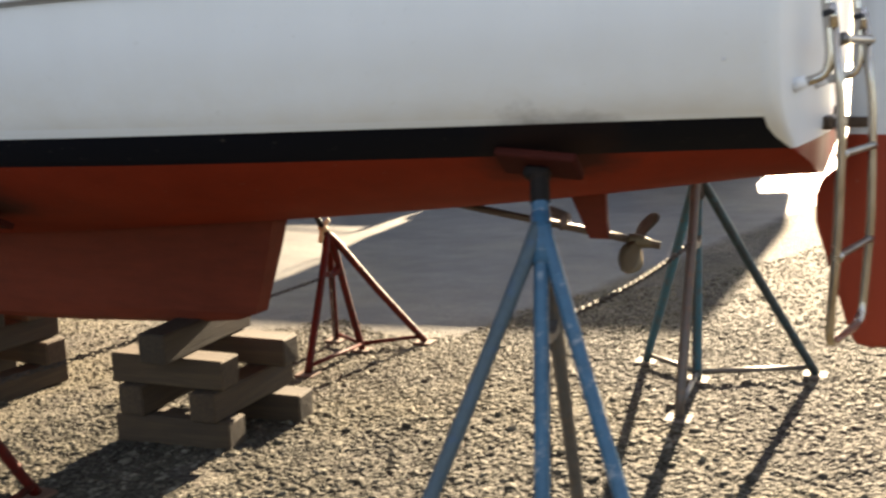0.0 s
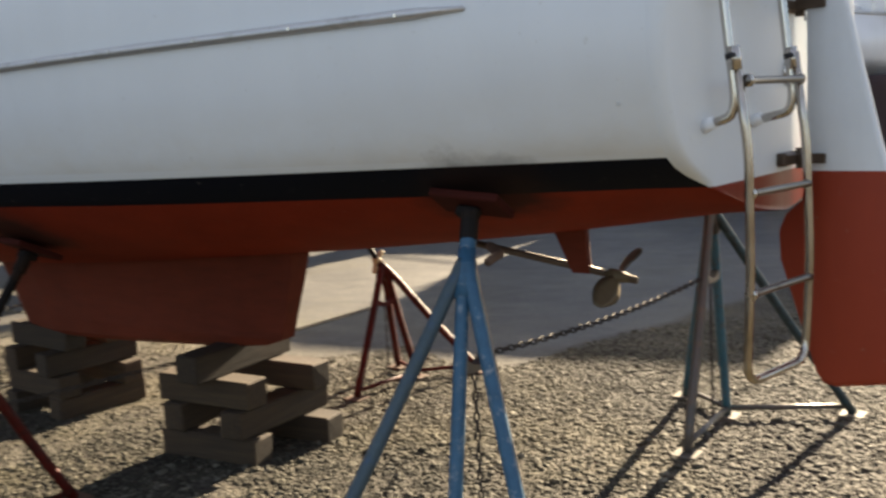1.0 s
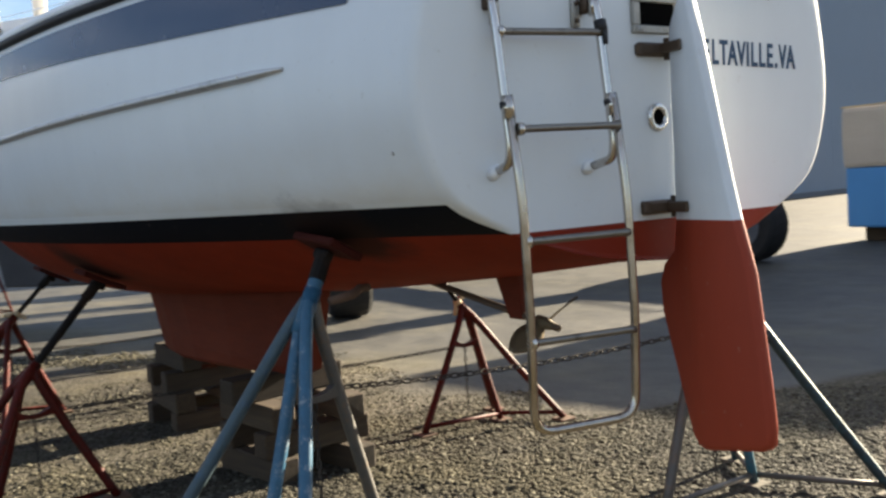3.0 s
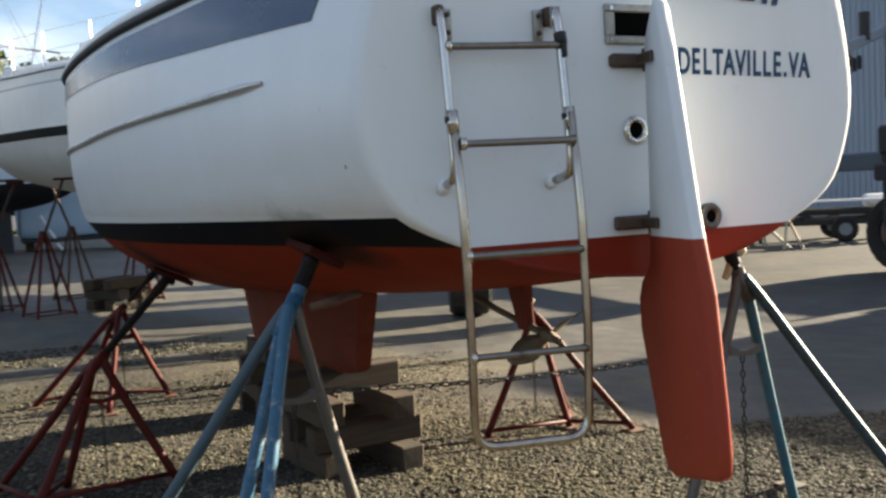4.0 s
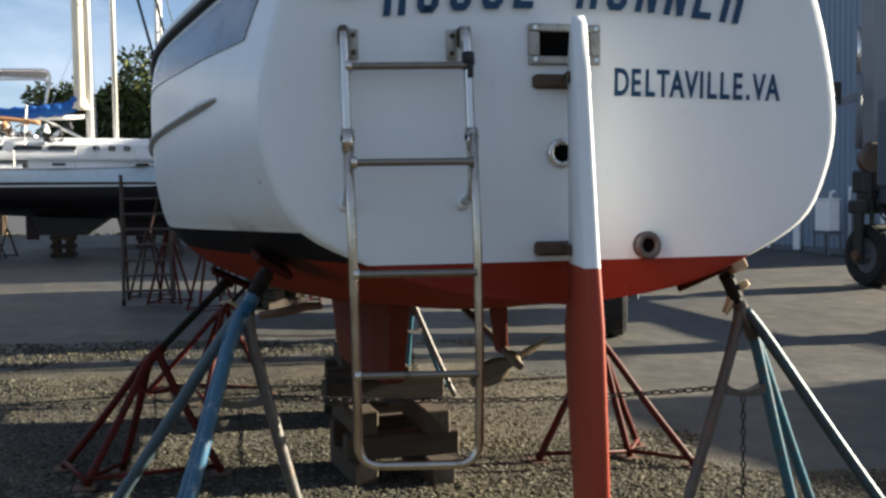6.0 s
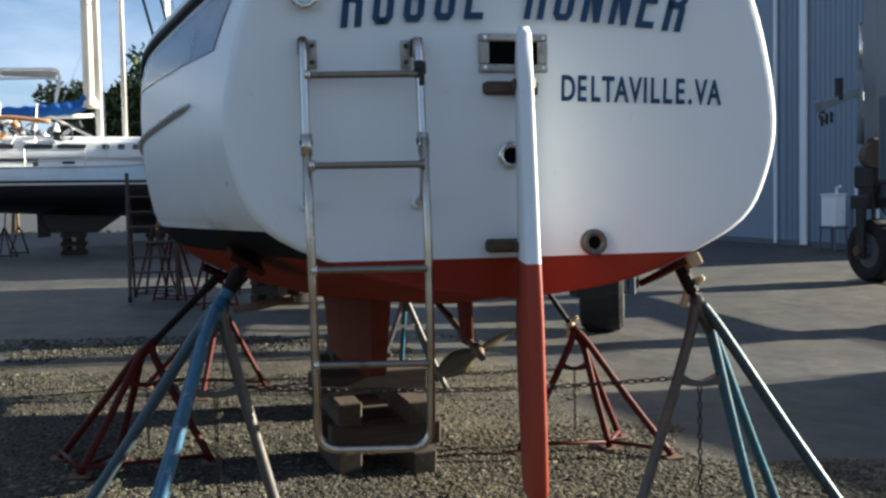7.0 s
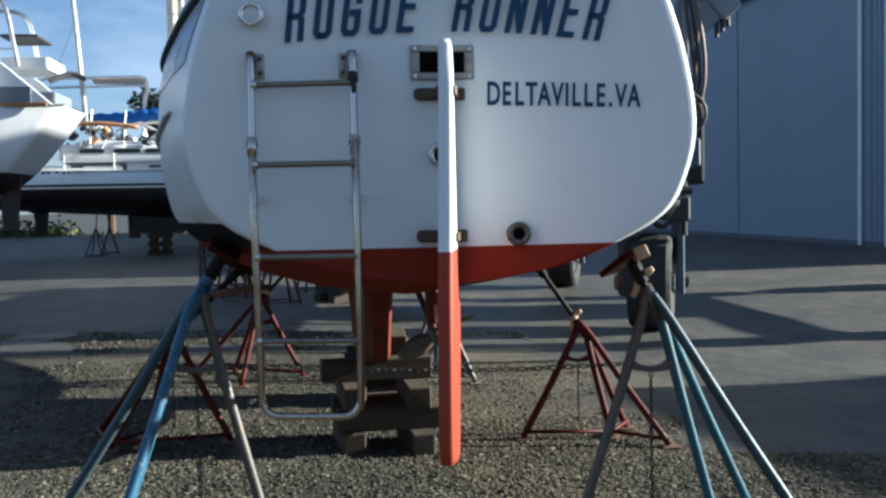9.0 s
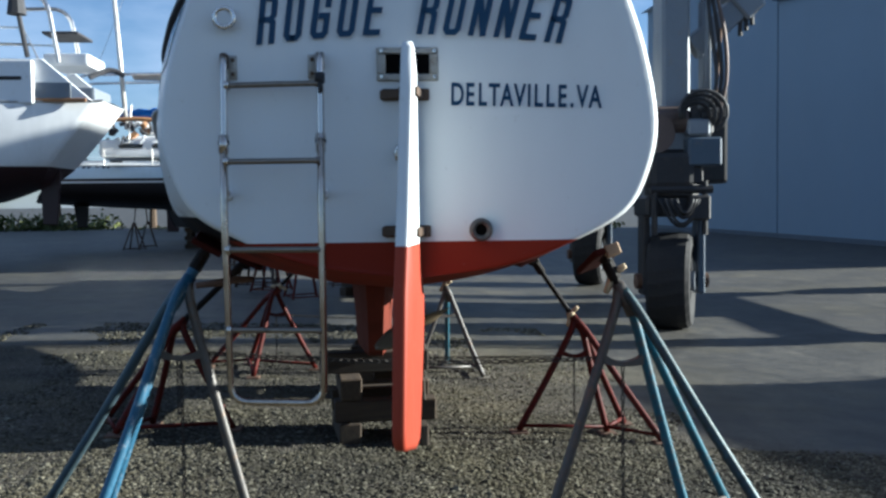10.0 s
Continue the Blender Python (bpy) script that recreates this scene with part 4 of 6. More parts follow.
GROUP = "stands round the boat"
blue_stand = stand("boat_stand", (-0.69, -0.996, 1.12), [(-0.951, -1.696), (-0.577, -1.347), (-0.242, -1.324), (-0.667, -0.711)], under_hull(-0.735, -0.88, 0.08, 31), [M_WORNBLUE, M_BLUE, M_BLUE, M_GREY], "chipped blue pipe boat stand under the stern quarter", GROUP, leg_r=0.0225, rod_r=0.027, rod_mat=M_BLUE, handle=False, plank=(30, 0.07, 0.125))
stand("boat_stand", (-0.63, 0.985, 1.055), [(-1.03, 1.63), (-0.68, 1.31), (-0.12, 1.56), (-0.63, 0.62)], (-0.625, 0.885, 1.252), [M_TEAL, M_TEAL, M_TEALWORN, M_GREY], "scuffed teal and bare metal pipe boat stand", GROUP, plank=(18, 0.055, 0.19, -16), handle_at=0.115)
stand("boat_stand", (-2.92, 1.30, 0.63), [(-3.16, 1.69), (-2.83, 1.48), (-2.53, 1.78), (-2.83, 0.86)], under_hull(-2.95, 0.98, 0.12, 26), [M_REDSTAND] * 4, "rusty red pipe boat stand on the sunny side", GROUP, plank=(26, 0.12, 0.085))
stand("boat_stand", (-2.9, -1.44, 0.68), [(-3.1, -1.98), (-2.62, -1.8), (-2.98, -1.64), (-2.83, -1.08)], under_hull(-3.08, -1.0, 0.12, 26), [M_REDSTAND] * 4, "rusty red pipe boat stand in the shade", GROUP, handle=False, rod_r=0.024, plank=(26, 0.12, 0.085))
stand("boat_stand", (-5.45, -1.03, 0.66), [(-5.72, -1.7), (-5.92, -1.33), (-5.1, -1.2), (-5.65, -0.66)], under_hull(-5.45, -0.7, 0.12, 28), [M_REDSTAND] * 4, "low orange-red pipe stand under the forward hull", GROUP, plank=(28, 0.12, 0.085))
stand("boat_stand", (-5.55, 0.62, 0.62), [(-6.1, 0.66), (-5.7, 0.95), (-5.25, 0.93), (-5.5, 0.3)], under_hull(-5.5, 0.55, 0.12, 24), [M_TEAL, M_TEAL, M_GREY, M_GREY], "pale teal pipe stand under the forward hull", GROUP, plank=(24, 0.12, 0.085))
at = blue_stand.matrix_basis.translation
part("turning_bar", tubebm([Vector(p) - at for p in ((-0.79, -0.70, 1.152), (-0.74, -0.76, 1.157), (-0.67, -0.83, 1.15), (-0.65, -0.93, 1.14))], [0.015, 0.017, 0.017, 0.014], 10), M_RUST, blue_stand, "rusty bar through the screw head", smooth=True)
tagged(link_mesh("chain", chain_bm((-0.635, 0.86, 0.775), (-0.686, -0.92, 0.84), 0.03), M_CHAIN), "rusty chain slung between two boat stands", "chain")
tagged(link_mesh("chain", chain_bm((-2.9, 1.16, 0.41), (-2.88, -1.33, 0.49), 0.015), M_CHAIN), "rusty chain slung between two boat stands", "chain")
tagged(link_mesh("chain", chain_bm((-5.6, 0.52, 0.40), (-5.52, -0.93, 0.44), 0.03), M_CHAIN), "rusty chain slung between two boat stands", "chain")


# ---- timber cribs under the keel ----
def timber_bm(L, w, h):
    bm = boxbm((-L / 2, -w / 2, 0), (L / 2, w / 2, h), 0.008)
    for v in bm.verts:
        v.co += noise.noise_vector(v.co * 4 + Vector((L * 31, w * 17, 0))) * 0.006
    return bm


def crib(cx, cy, top, courses, yaw):
    """courses: from the ground up, lists of (along x?, offset, shift, length)."""
    h = 0.142
    z = top - h * len(courses)
    for k, course in enumerate(courses):
        for along, off, shift, L in course:
            bm = timber_bm(L, 0.14, h - 0.003)
            m = pose(cx, cy, z + k * h, 0, 0, yaw) @ (pose(shift, off, 0, 0, 0, random.uniform(-3, 3)) if along else pose(off, shift, 0, 0, 0, 90 + random.uniform(-3, 3)))
            ob = link_mesh("timber", bm, M_TIMBER, m=m)
            tagged(ob, "weathered square timber in the keel crib", "timber", "timbers under the keel")


crib(-2.76, -0.1, 0.512, [
    [(True, -0.22, 0.0, 0.62), (True, 0.2, 0.12, 0.62)],
    [(False, -0.2, 0.0, 0.62), (False, 0.2, 0.02, 0.66)],
    [(True, -0.2, -0.02, 0.62), (True, 0.2, 0.08, 0.58)],
    [(False, 0.0, -0.03, 0.72)],
], 4)
crib(-4.48, 0.02, 0.455, [
    [(False, -0.22, 0.0, 0.62), (False, 0.22, 0.03, 0.6)],
    [(True, -0.2, 0.0, 0.6), (True, 0.2, 0.05, 0.6)],
    [(False, -0.2, 0.0, 0.6), (False, 0.2, 0.0, 0.62)],
    [(True, -0.14, 0.0, 0.62), (True, 0.12, 0.03, 0.6)],
], -3)


# ---- the shed ----
def build_shed():
    x0, x1, y0, y1, h = -62.0, -23.9, 20.0, 47.0, 12.5
    z0 = -0.46
    # Eaves are out of view; stepped to sun or shade the far boats.
    hc, low = 12.5, 11.4
    south = tagged(new("wall_south"), "pale blue-grey ribbed metal wall of a large shed", "wall", kind="structure")
    n = 26
    w = (x1 - x0) / n
    bm = bmesh.new()
    for k in range(5):
        box(bm, (-w / 2 + 0.02 + k * w / 5, -0.03, 0.25), (-w / 2 + 0.09 + k * w / 5, 0.0, hc), 0.008)
    box(bm, (-w / 2 + 0.004, 0.0, 0.25), (w / 2 - 0.004, 0.08, hc))
    me = bpy.data.meshes.new("panel")
    bm.to_mesh(me)
    bm.free()
    me.materials.append(M_SHED)
    edge = x1
    for i in range(n):
        xm = x0 + (i + 0.5) * w
        if xm > -30.0:
            o = new("panel", me)
            o.parent = south
            o.matrix_basis = pose(xm, y0, z0)
            edge = min(edge, xm - w / 2)
    # broad flat sheets with a lapped joint further along
    joints = [edge, -41.1, -51.0, x0]
    for a, b in zip(joints, joints[1:]):
        part("panel", boxbm((b + 0.07, y0 + 0.0, z0 + 0.25), (a - 0.07, y0 + 0.08, z0 + (low if a > -41 else 15.0)), 0.008), M_SHED, south)
        part("joint_strip", boxbm((b - 0.12, y0 + 0.06, z0 + 0.25), (b + 0.12, y0 + 0.09, z0 + low), 0.004), M_SHEDDARK, south)
    part("plinth", boxbm((x0, y0 + 0.01, z0 - 0.1), (x1, y0 + 0.2, z0 + 0.26)), M_SHEDDARK, south)
    for x, w_ in ((-30.35, 0.09), (-28.5, 0.2)):
        part("downpipe", boxbm((x - w_, y0 - 0.16, z0 + 0.1), (x + w_, y0 - 0.035, z0 + h), 0.03), M_SHEDTRIM, south, "pale vertical trim")
    door = part("door", boxbm((-25.45, y0 - 0.07, z0 + 0.1), (-24.45, y0 - 0.035, z0 + 2.25), 0.01), M_SHED, south, "plain metal side door in a pale frame")
    for lo_, hi_ in (((-25.57, y0 - 0.1, z0), (-25.46, y0 - 0.035, z0 + 2.38)), ((-24.44, y0 - 0.1, z0), (-24.33, y0 - 0.035, z0 + 2.38)), ((-25.455, y0 - 0.1, z0 + 2.26), (-24.445, y0 - 0.035, z0 + 2.38))):
        part("door_frame", boxbm(lo_, hi_, 0.01), M_SHEDTRIM, door)
    east = tagged(new("wall_east"), "grey ribbed metal gable wall of the shed", "wall", kind="structure")
    m2 = 17
    w2 = (y1 - y0) / m2
    bm = bmesh.new()
    for k in range(5):
        box(bm, (0.0, -w2 / 2 + 0.02 + k * w2 / 5, 0.25), (0.03, -w2 / 2 + 0.09 + k * w2 / 5, h), 0.008)
    box(bm, (-0.08, -w2 / 2 + 0.004, 0.25), (0.0, w2 / 2 - 0.004, h))
    me2 = bpy.data.meshes.new("panel")
    bm.to_mesh(me2)
    bm.free()
    me2.materials.append(M_SHED)
    for i in range(m2):
        o = new("panel", me2)
        o.parent = east
        o.matrix_basis = pose(x1, y0 + (i + 0.5) * w2, z0)
    part("plinth", boxbm((x1 - 0.2, y0 + 0.02, z0 - 0.1), (x1 + 0.01, y1, z0 + 0.26)), M_SHEDDARK, east)
    part("corner_trim", boxbm((x1 - 0.12, y0 - 0.05, z0), (x1 + 0.05, y0 + 0.06, z0 + h), 0.01), M_SHEDTRIM, east)
    tagged(link_mesh("wall_north", boxbm((x0, y1, z0), (x1, y1 + 0.15, z0 + h)), M_SHED), "plain far wall of the shed", "wall", kind="structure")
    tagged(link_mesh("wall_upper_gable", boxbm((-41.2, y0 + 0.1, z0 + low - 0.3), (-41.05, y1, z0 + 15.2)), M_SHED), "unseen end wall at the upper added step in the shed roof", "wall", kind="structure")
    ym = (y0 + y1) / 2
    tagged(link_mesh("wall_middle_gable", boxbm((edge - 0.05, y0 + 0.1, z0 + low - 0.3), (edge + 0.1, y1, z0 + h)), M_SHED), "unseen end wall at an added step in the shed roof", "wall", kind="structure")
    for a_, b_, top in ((edge, x1 + 0.3, h), (-41.1, edge, low), (x0 - 0.3, -41.1, 15.0)):
        bm = bmesh.new()
        for a, b in ((y0 - 0.4, ym), (y1 + 0.4, ym)):
            bm.faces.new([bm.verts.new((x, y, z)) for x, y, z in ((a_, a, z0 + top), (b_, a, z0 + top), (b_, b, z0 + top + 1.8), (a_, b, z0 + top + 1.8))])
        bmesh.ops.solidify(bm, geom=bm.faces[:], thickness=0.12)
        tagged(link_mesh("roof", bm, M_SHED), "low-pitched metal roof of the shed", "roof", kind="structure")


build_shed()


def build_water_tank():
    """White box on a small dark trestle by the shed wall."""
    t = tagged(empty("electrical_box", (-25.6, 19.1, -0.43)), "white metal box standing on a dark trestle", "box")
    part("cabinet", boxbm((-0.36, -0.22, 0.85), (0.4, 0.22, 1.9), 0.03), M_WHITE, t)
    part("lid", boxbm((-0.39, -0.25, 1.9), (0.43, 0.25, 1.96), 0.02), M_WHITE, t)
    part("pipe_stub", tubebm([(0.2, 0, 1.94), (0.2, 0, 2.15), (0.4, 0, 2.2)], 0.05, 8), M_WHITE, t)
    part("shelf", boxbm((-0.42, -0.28, 0.76), (0.46, 0.28, 0.85), 0.01), M_SHEDDARK, t)
    for x in (-0.36, 0.4):
        for y in (-0.22, 0.22):
            part("leg", tubebm([(x, y, 0.78), (x * 1.1, y * 1.1, 0.0)], 0.035, 8), M_SHEDDARK, t)
    part("crossbar", tubebm([(-0.38, -0.24, 0.3), (0.32, -0.24, 0.3)], 0.025, 6), M_SHEDDARK, t)


build_water_tank()


# ---- the boat lift ----
M_MOTOR = surface("stained_motor", (0.1, 0.075, 0.065), 0.6, 0.3, var=0.25, relief=0.2)
def wheel(parent, c, R, w, yaw=0.0):
    """A broad tyre on a rim, axle along y."""
    prof = [(0.56, -0.42), (0.72, -0.5), (0.9, -0.49), (0.975, -0.4), (1.0, -0.2), (1.0, 0.2), (0.975, 0.4), (0.9, 0.49), (0.72, 0.5), (0.56, 0.42)]
    bm = bmesh.new()
    n = 72
    rows = []
    for k in range(n):
        a = k * math.tau / n
        lug = (0.0, -0.01, -0.01)[k % 3]
        lug2 = (-0.01, 0.0, -0.01)[k % 3]
        rows.append([bm.verts.new((R * (p + (0 if abs(q) > 0.45 else lug if q < 0 else lug2) * (p > 0.9)) * math.cos(a), w * q, R * (p + (0 if abs(q) > 0.45 else lug if q < 0 else lug2) * (p > 0.9)) * math.sin(a))) for p, q in prof])
    for k in range(n):
        A, B = rows[k], rows[(k + 1) % n]
        for i in range(len(prof) - 1):
            bm.faces.new((A[i], B[i], B[i + 1], A[i + 1]))
        bm.faces.new((A[-1], B[-1], B[0], A[0]))
    spin = Matrix.Translation(c) @ pose(0, 0, 0, 0, 0, -yaw)
    bmesh.ops.transform(bm, matrix=spin, verts=bm.verts[:])
    bmesh.ops.recalc_face_normals(bm, faces=bm.faces[:])
    wh = part("wheel", bm, M_TYRE, parent, "big black rubber tyre")
    bm = tubebm([(0, -w * 0.36, 0), (0, -w * 0.3, 0), (0, w * 0.3, 0), (0, w * 0.36, 0)], [R * 0.55, R * 0.58, R * 0.58, R * 0.55], 24)
    cyl(bm, (0, -w * 0.55, 0), (0, w * 0.55, 0), R * 0.2, 12)
    bmesh.ops.transform(bm, matrix=spin, verts=bm.verts[:])
    part("rim", bm, M_SHEDDARK, wh)
    return wh


def lift_leg(parent, x, y, inward, arm=True):
    g = ground_z(x, y)
    R, w = 0.69, 0.6
    leg = part("column", boxbm((x - 0.24, y - 0.2, g + 2.5), (x + 0.24, y + 0.2, g + 7.0), 0.04), M_LIFTLIGHT, parent, "blue-grey steel column")
    wheel(leg, (x, y, g + R), R, w, 24 if y < 8 else 0)
    # fork, cross head and gearbox over the wheel
    for s in (-1, 1):
        part("fork", boxbm((x - 0.14, y + s * 0.40 - 0.05, g + 0.5), (x + 0.14, y + s * 0.40 + 0.05, g + 1.75), 0.02), M_LIFTDARK if s < 0 else M_LIFT, leg)
        part("axle_cap", tubebm([(x, y + s * 0.44, g + R), (x, y + s * 0.52, g + R)], 0.11, 14), M_RUST, leg)
    part("cross_head", boxbm((x - 0.32, y - 0.46, g + 1.6), (x + 0.32, y + 0.46, g + 1.9), 0.04), M_LIFTDARK, leg)
    part("turntable", tubebm([(x, y, g + 1.9), (x, y, g + 2.05)], 0.38, 24), M_LIFTDARK, leg)
    part("knuckle", boxbm((x - 0.28, y - 0.4, g + 2.05), (x + 0.28, y + 0.25, g + 2.55), 0.05), M_LIFTDARK, leg)
    part("valve_box", boxbm((x - 0.1, y + 0.1, g + 2.3), (x + 0.44, y + 0.58, g + 2.7), 0.03), M_LIFT, leg, "square steel valve box")
    part("motor", tubebm([(x + 0.2, y - 0.3, g + 2.95), (x + 0.2, y + 0.12, g + 2.95)], 0.19, 16), M_MOTOR, leg, "brown-stained drive motor")
    part("gearbox", boxbm((x + 0.0, y + 0.12, g + 2.72), (x + 0.36, y + 0.5, g + 3.08), 0.05), M_LIFTDARK, leg)
    # hoses arching over the gearbox and looping down over the wheel
    rng = random.Random(int(abs(x * 10)))
    for k in range(4):
        r = 0.16 + 0.045 * k
        cy, cz = y + 0.22 + 0.02 * k, g + 3.0 + 0.01 * k
        arc = [(x + 0.43 + 0.03 * k, cy + r * 1.15 * math.cos(q), cz + r * math.sin(q)) for q in np.linspace(math.radians(200), math.radians(-20 - 12 * k), 12)]
        part("hose", tubebm(arc, 0.026, 6), M_HOSE if k % 2 else M_LIFTDARK, leg, smooth=True)
    for k in range(4):
        y0, y1 = y - 0.3 + 0.07 * k, y + 0.3 - 0.05 * k
        drop = 0.36 - 0.06 * k + 0.05 * rng.random()
        loop = [(x + 0.42 + 0.02 * k, y0 + (y1 - y0) * q, g + 1.85 - drop * 4 * q * (1 - q)) for q in np.linspace(0, 1, 12)]
        part("hose", tubebm(loop, 0.024, 6), M_HOSE if k % 2 else M_LIFTDARK, leg, smooth=True)
    for k in range(3):
        pts = [(x + 0.4, y + 0.42 + 0.07 * k, g + 3.1), (x + 0.42, y + 0.5 + 0.07 * k, g + 3.5), (x + 0.4, y + 0.44 + 0.09 * k, g + 4.1), (x + 0.36, y + 0.36 + 0.05 * k, g + 4.9)]
        part("hose", tubebm(smooth_line(pts, 5), 0.03, 6), (M_HOSE, M_LIFTDARK, M_MOTOR)[k], leg, smooth=True)
    # guard frame, small pipes and junctions over the wheel
    for k, yy in enumerate((-0.36, 0.36)):
        part("guard_bar", tubebm([(x + 0.36, y + yy, g + 1.35), (x + 0.36, y + yy, g + 2.1)], 0.045, 8), M_LIFTDARK, leg)
    part("guard_bar", tubebm([(x + 0.36, y - 0.42, g + 1.98), (x + 0.36, y + 0.46, g + 1.98)], 0.06, 8), M_LIFTDARK, leg)
    part("clamp_plate", boxbm((x + 0.31, y - 0.3, g + 2.05), (x + 0.36, y + 0.34, g + 2.3), 0.02), M_LIFTDARK, leg)
    part("riser_pipe", tubebm([(x + 0.33, y + 0.41, g + 2.7), (x + 0.33, y + 0.41, g + 6.5)], 0.045, 8), M_LIFTLIGHT, leg, smooth=True)
    part("riser_pipe", tubebm([(x + 0.28, y + 0.52, g + 3.1), (x + 0.3, y + 0.6, g + 4.2)], 0.03, 8), M_RUST, leg, smooth=True)
    part("manifold", boxbm((x + 0.2, y + 0.1, g + 2.72), (x + 0.42, y + 0.42, g + 2.95), 0.03), M_LIFTLIGHT, leg)
    part("gear_case", boxbm((x + 0.1, y - 0.42, g + 2.0), (x + 0.42, y + 0.2, g + 2.5), 0.08, seg=2), M_LIFTDARK, leg)
    part("drive_drum", tubebm([(x + 0.2, y - 0.35, g + 2.75), (x + 0.42, y - 0.35, g + 2.75)], 0.27, 18), M_MOTOR, leg)
    part("pump", tubebm([(x + 0.3, y + 0.3, g + 3.0), (x + 0.3, y + 0.62, g + 3.0)], 0.11, 12), M_LIFTDARK, leg)
    part("clutter_box", boxbm((x + 0.3, y + 0.12, g + 1.55), (x + 0.45, y + 0.42, g + 1.9), 0.03), M_LIFTDARK, leg)
    # a bright hydraulic cylinder beside the column
    s = inward
    part("cylinder", tubebm([(x + 0.05, y + s * 0.45, g + 3.0), (x + 0.05, y + s * 0.45, g + 4.6)], 0.075, 14), M_LIFTLIGHT, leg, smooth=True)
    part("piston", tubebm([(x + 0.05, y + s * 0.45, g + 4.6), (x + 0.05, y + s * 0.45, g + 5.6)], 0.04, 12), M_STEEL, leg, "bright piston rod", smooth=True)
    if arm:
        a, b = Vector((x, y + s * 0.3, g + (4.2 if y > 8 else 3.95))), Vector((x, y + s * (1.45 if y > 8 else 1.15), g + (3.8 if y > 8 else 4.72)))
        fat = 0.5 if y > 8 else 1.0
        bm = bmesh.new()
        d = b - a
        rot = d.to_track_quat("Y", "Z").to_matrix().to_4x4()
        box(bm, (-0.14 * fat, 0, -0.16 * fat), (0.14 * fat, d.length, 0.16 * fat), 0.02, Matrix.Translation(a) @ rot)
        box(bm, (-0.2 * fat, d.length * (0.72 if fat == 1.0 else 0.9), -0.22 * fat), (0.2 * fat, d.length * 1.02, 0.26 * fat), 0.03, Matrix.Translation(a) @ rot)
        ar = part("arm", bm, M_LIFTLIGHT, leg, "grey steel arm")
        part("roller", tubebm([b + Vector((0, -s * 0.5, 0.15)), b + Vector((0, -s * 0.5, 0.62))], 0.09, 12), M_LIFTDARK, ar)
        for k in range(3):
            q = a.lerp(b, 0.78 + 0.1 * k) + Vector((0.1, 0, -0.2))
            part("hanging_pin", tubebm([q, q - Vector((0, 0, 0.22))], 0.035, 8), M_LIFTDARK, ar)
        part("shackle", ring(bmesh.new(), b + Vector((0, -s * 0.12, -0.2)), (1, 0, 0), 0.09, 0.025, 14, 6), M_RUST, ar)
    return leg


def build_lift():
    lift = tagged(empty("boat_lift", (-13.0, 8.6, -0.4)), "blue-grey steel travelling boat lift on big rubber tyres", "boat lift")
    inv = Matrix.Translation((13.0, -8.6, 0.4))
    A, C, D, B = (-9.6, 4.2), (-17.2, 4.9), (-8.9, 12.4), (-15.2, 12.9)
    kids = []
    for (x, y), inw in ((A, 1), (C, 1), (B, -1), (D, -1)):
        kids.append(lift_leg(lift, x, y, inw))
    for p, q in ((A, C), (D, B)):
        for z, hh in ((6.6, 0.35), (1.55, 0.16)):
            bm = bmesh.new()
            a, b = Vector((p[0], p[1], z)), Vector((q[0], q[1], z))
            d = b - a
            box(bm, (-0.2, 0, -hh), (0.2, d.length, hh), 0.03, Matrix.Translation(a) @ d.to_track_quat("Y", "Z").to_matrix().to_4x4())
            kids.append(part("side_beam", bm, M_LIFT, lift))
    a, b = Vector((C[0], C[1], 6.6)), Vector((B[0], B[1], 6.6))
    bm = bmesh.new()
    d = b - a
    box(bm, (-0.25, 0, -0.4), (0.25, d.length, 0.4), 0.03, Matrix.Translation(a) @ d.to_track_quat("Y", "Z").to_matrix().to_4x4())
    kids.append(part("cross_beam", bm, M_LIFT, lift))
    box_ = part("engine_housing", boxbm((-14.0, 12.0, 1.75), (-11.7, 13.5, 3.5), 0.06, seg=2), M_LIFT, lift, "slab-sided engine housing")
    kids.append(box_)
    part("louvre_panel", boxbm((-13.6, 11.97, 2.1), (-12.2, 12.0, 3.1), 0.01), M_SHEDDARK, box_)
    # Unseen housing behind the boat, added so the lift shades the lane.
    house = part("machine_house", boxbm((-18.0, 4.3, 1.72), (-10.0, 5.2, 3.1), 0.06, seg=2), M_LIFTDARK, lift, "long low housing added unseen on the side beam to shade the lane")
    kids.append(house)
    part("louvre_panel", boxbm((-15.4, 4.27, 1.95), (-13.6, 4.3, 2.85), 0.01), M_SHEDDARK, house)
    tank = part("fuel_tank", tubebm([(-13.8, 12.7, 4.0), (-11.9, 12.7, 4.0)], 0.45, 20), M_LIFTLIGHT, lift)
    kids.append(tank)
    for k in kids:
        k.matrix_basis = inv @ k.matrix_basis
    return lift


build_lift()


# ---- other boats in the yard ----
def place_hull(L, beam, kz, dz, x):
    """Half section of a hull scaled from the main boat's lines; x from 0 at the stern to -L at the bow."""
    sx = 8.75 / L
    return [(y * beam / 2.92, (z - 0.84) * kz + dz) for y, z in section(-0.1 + x * sx)]


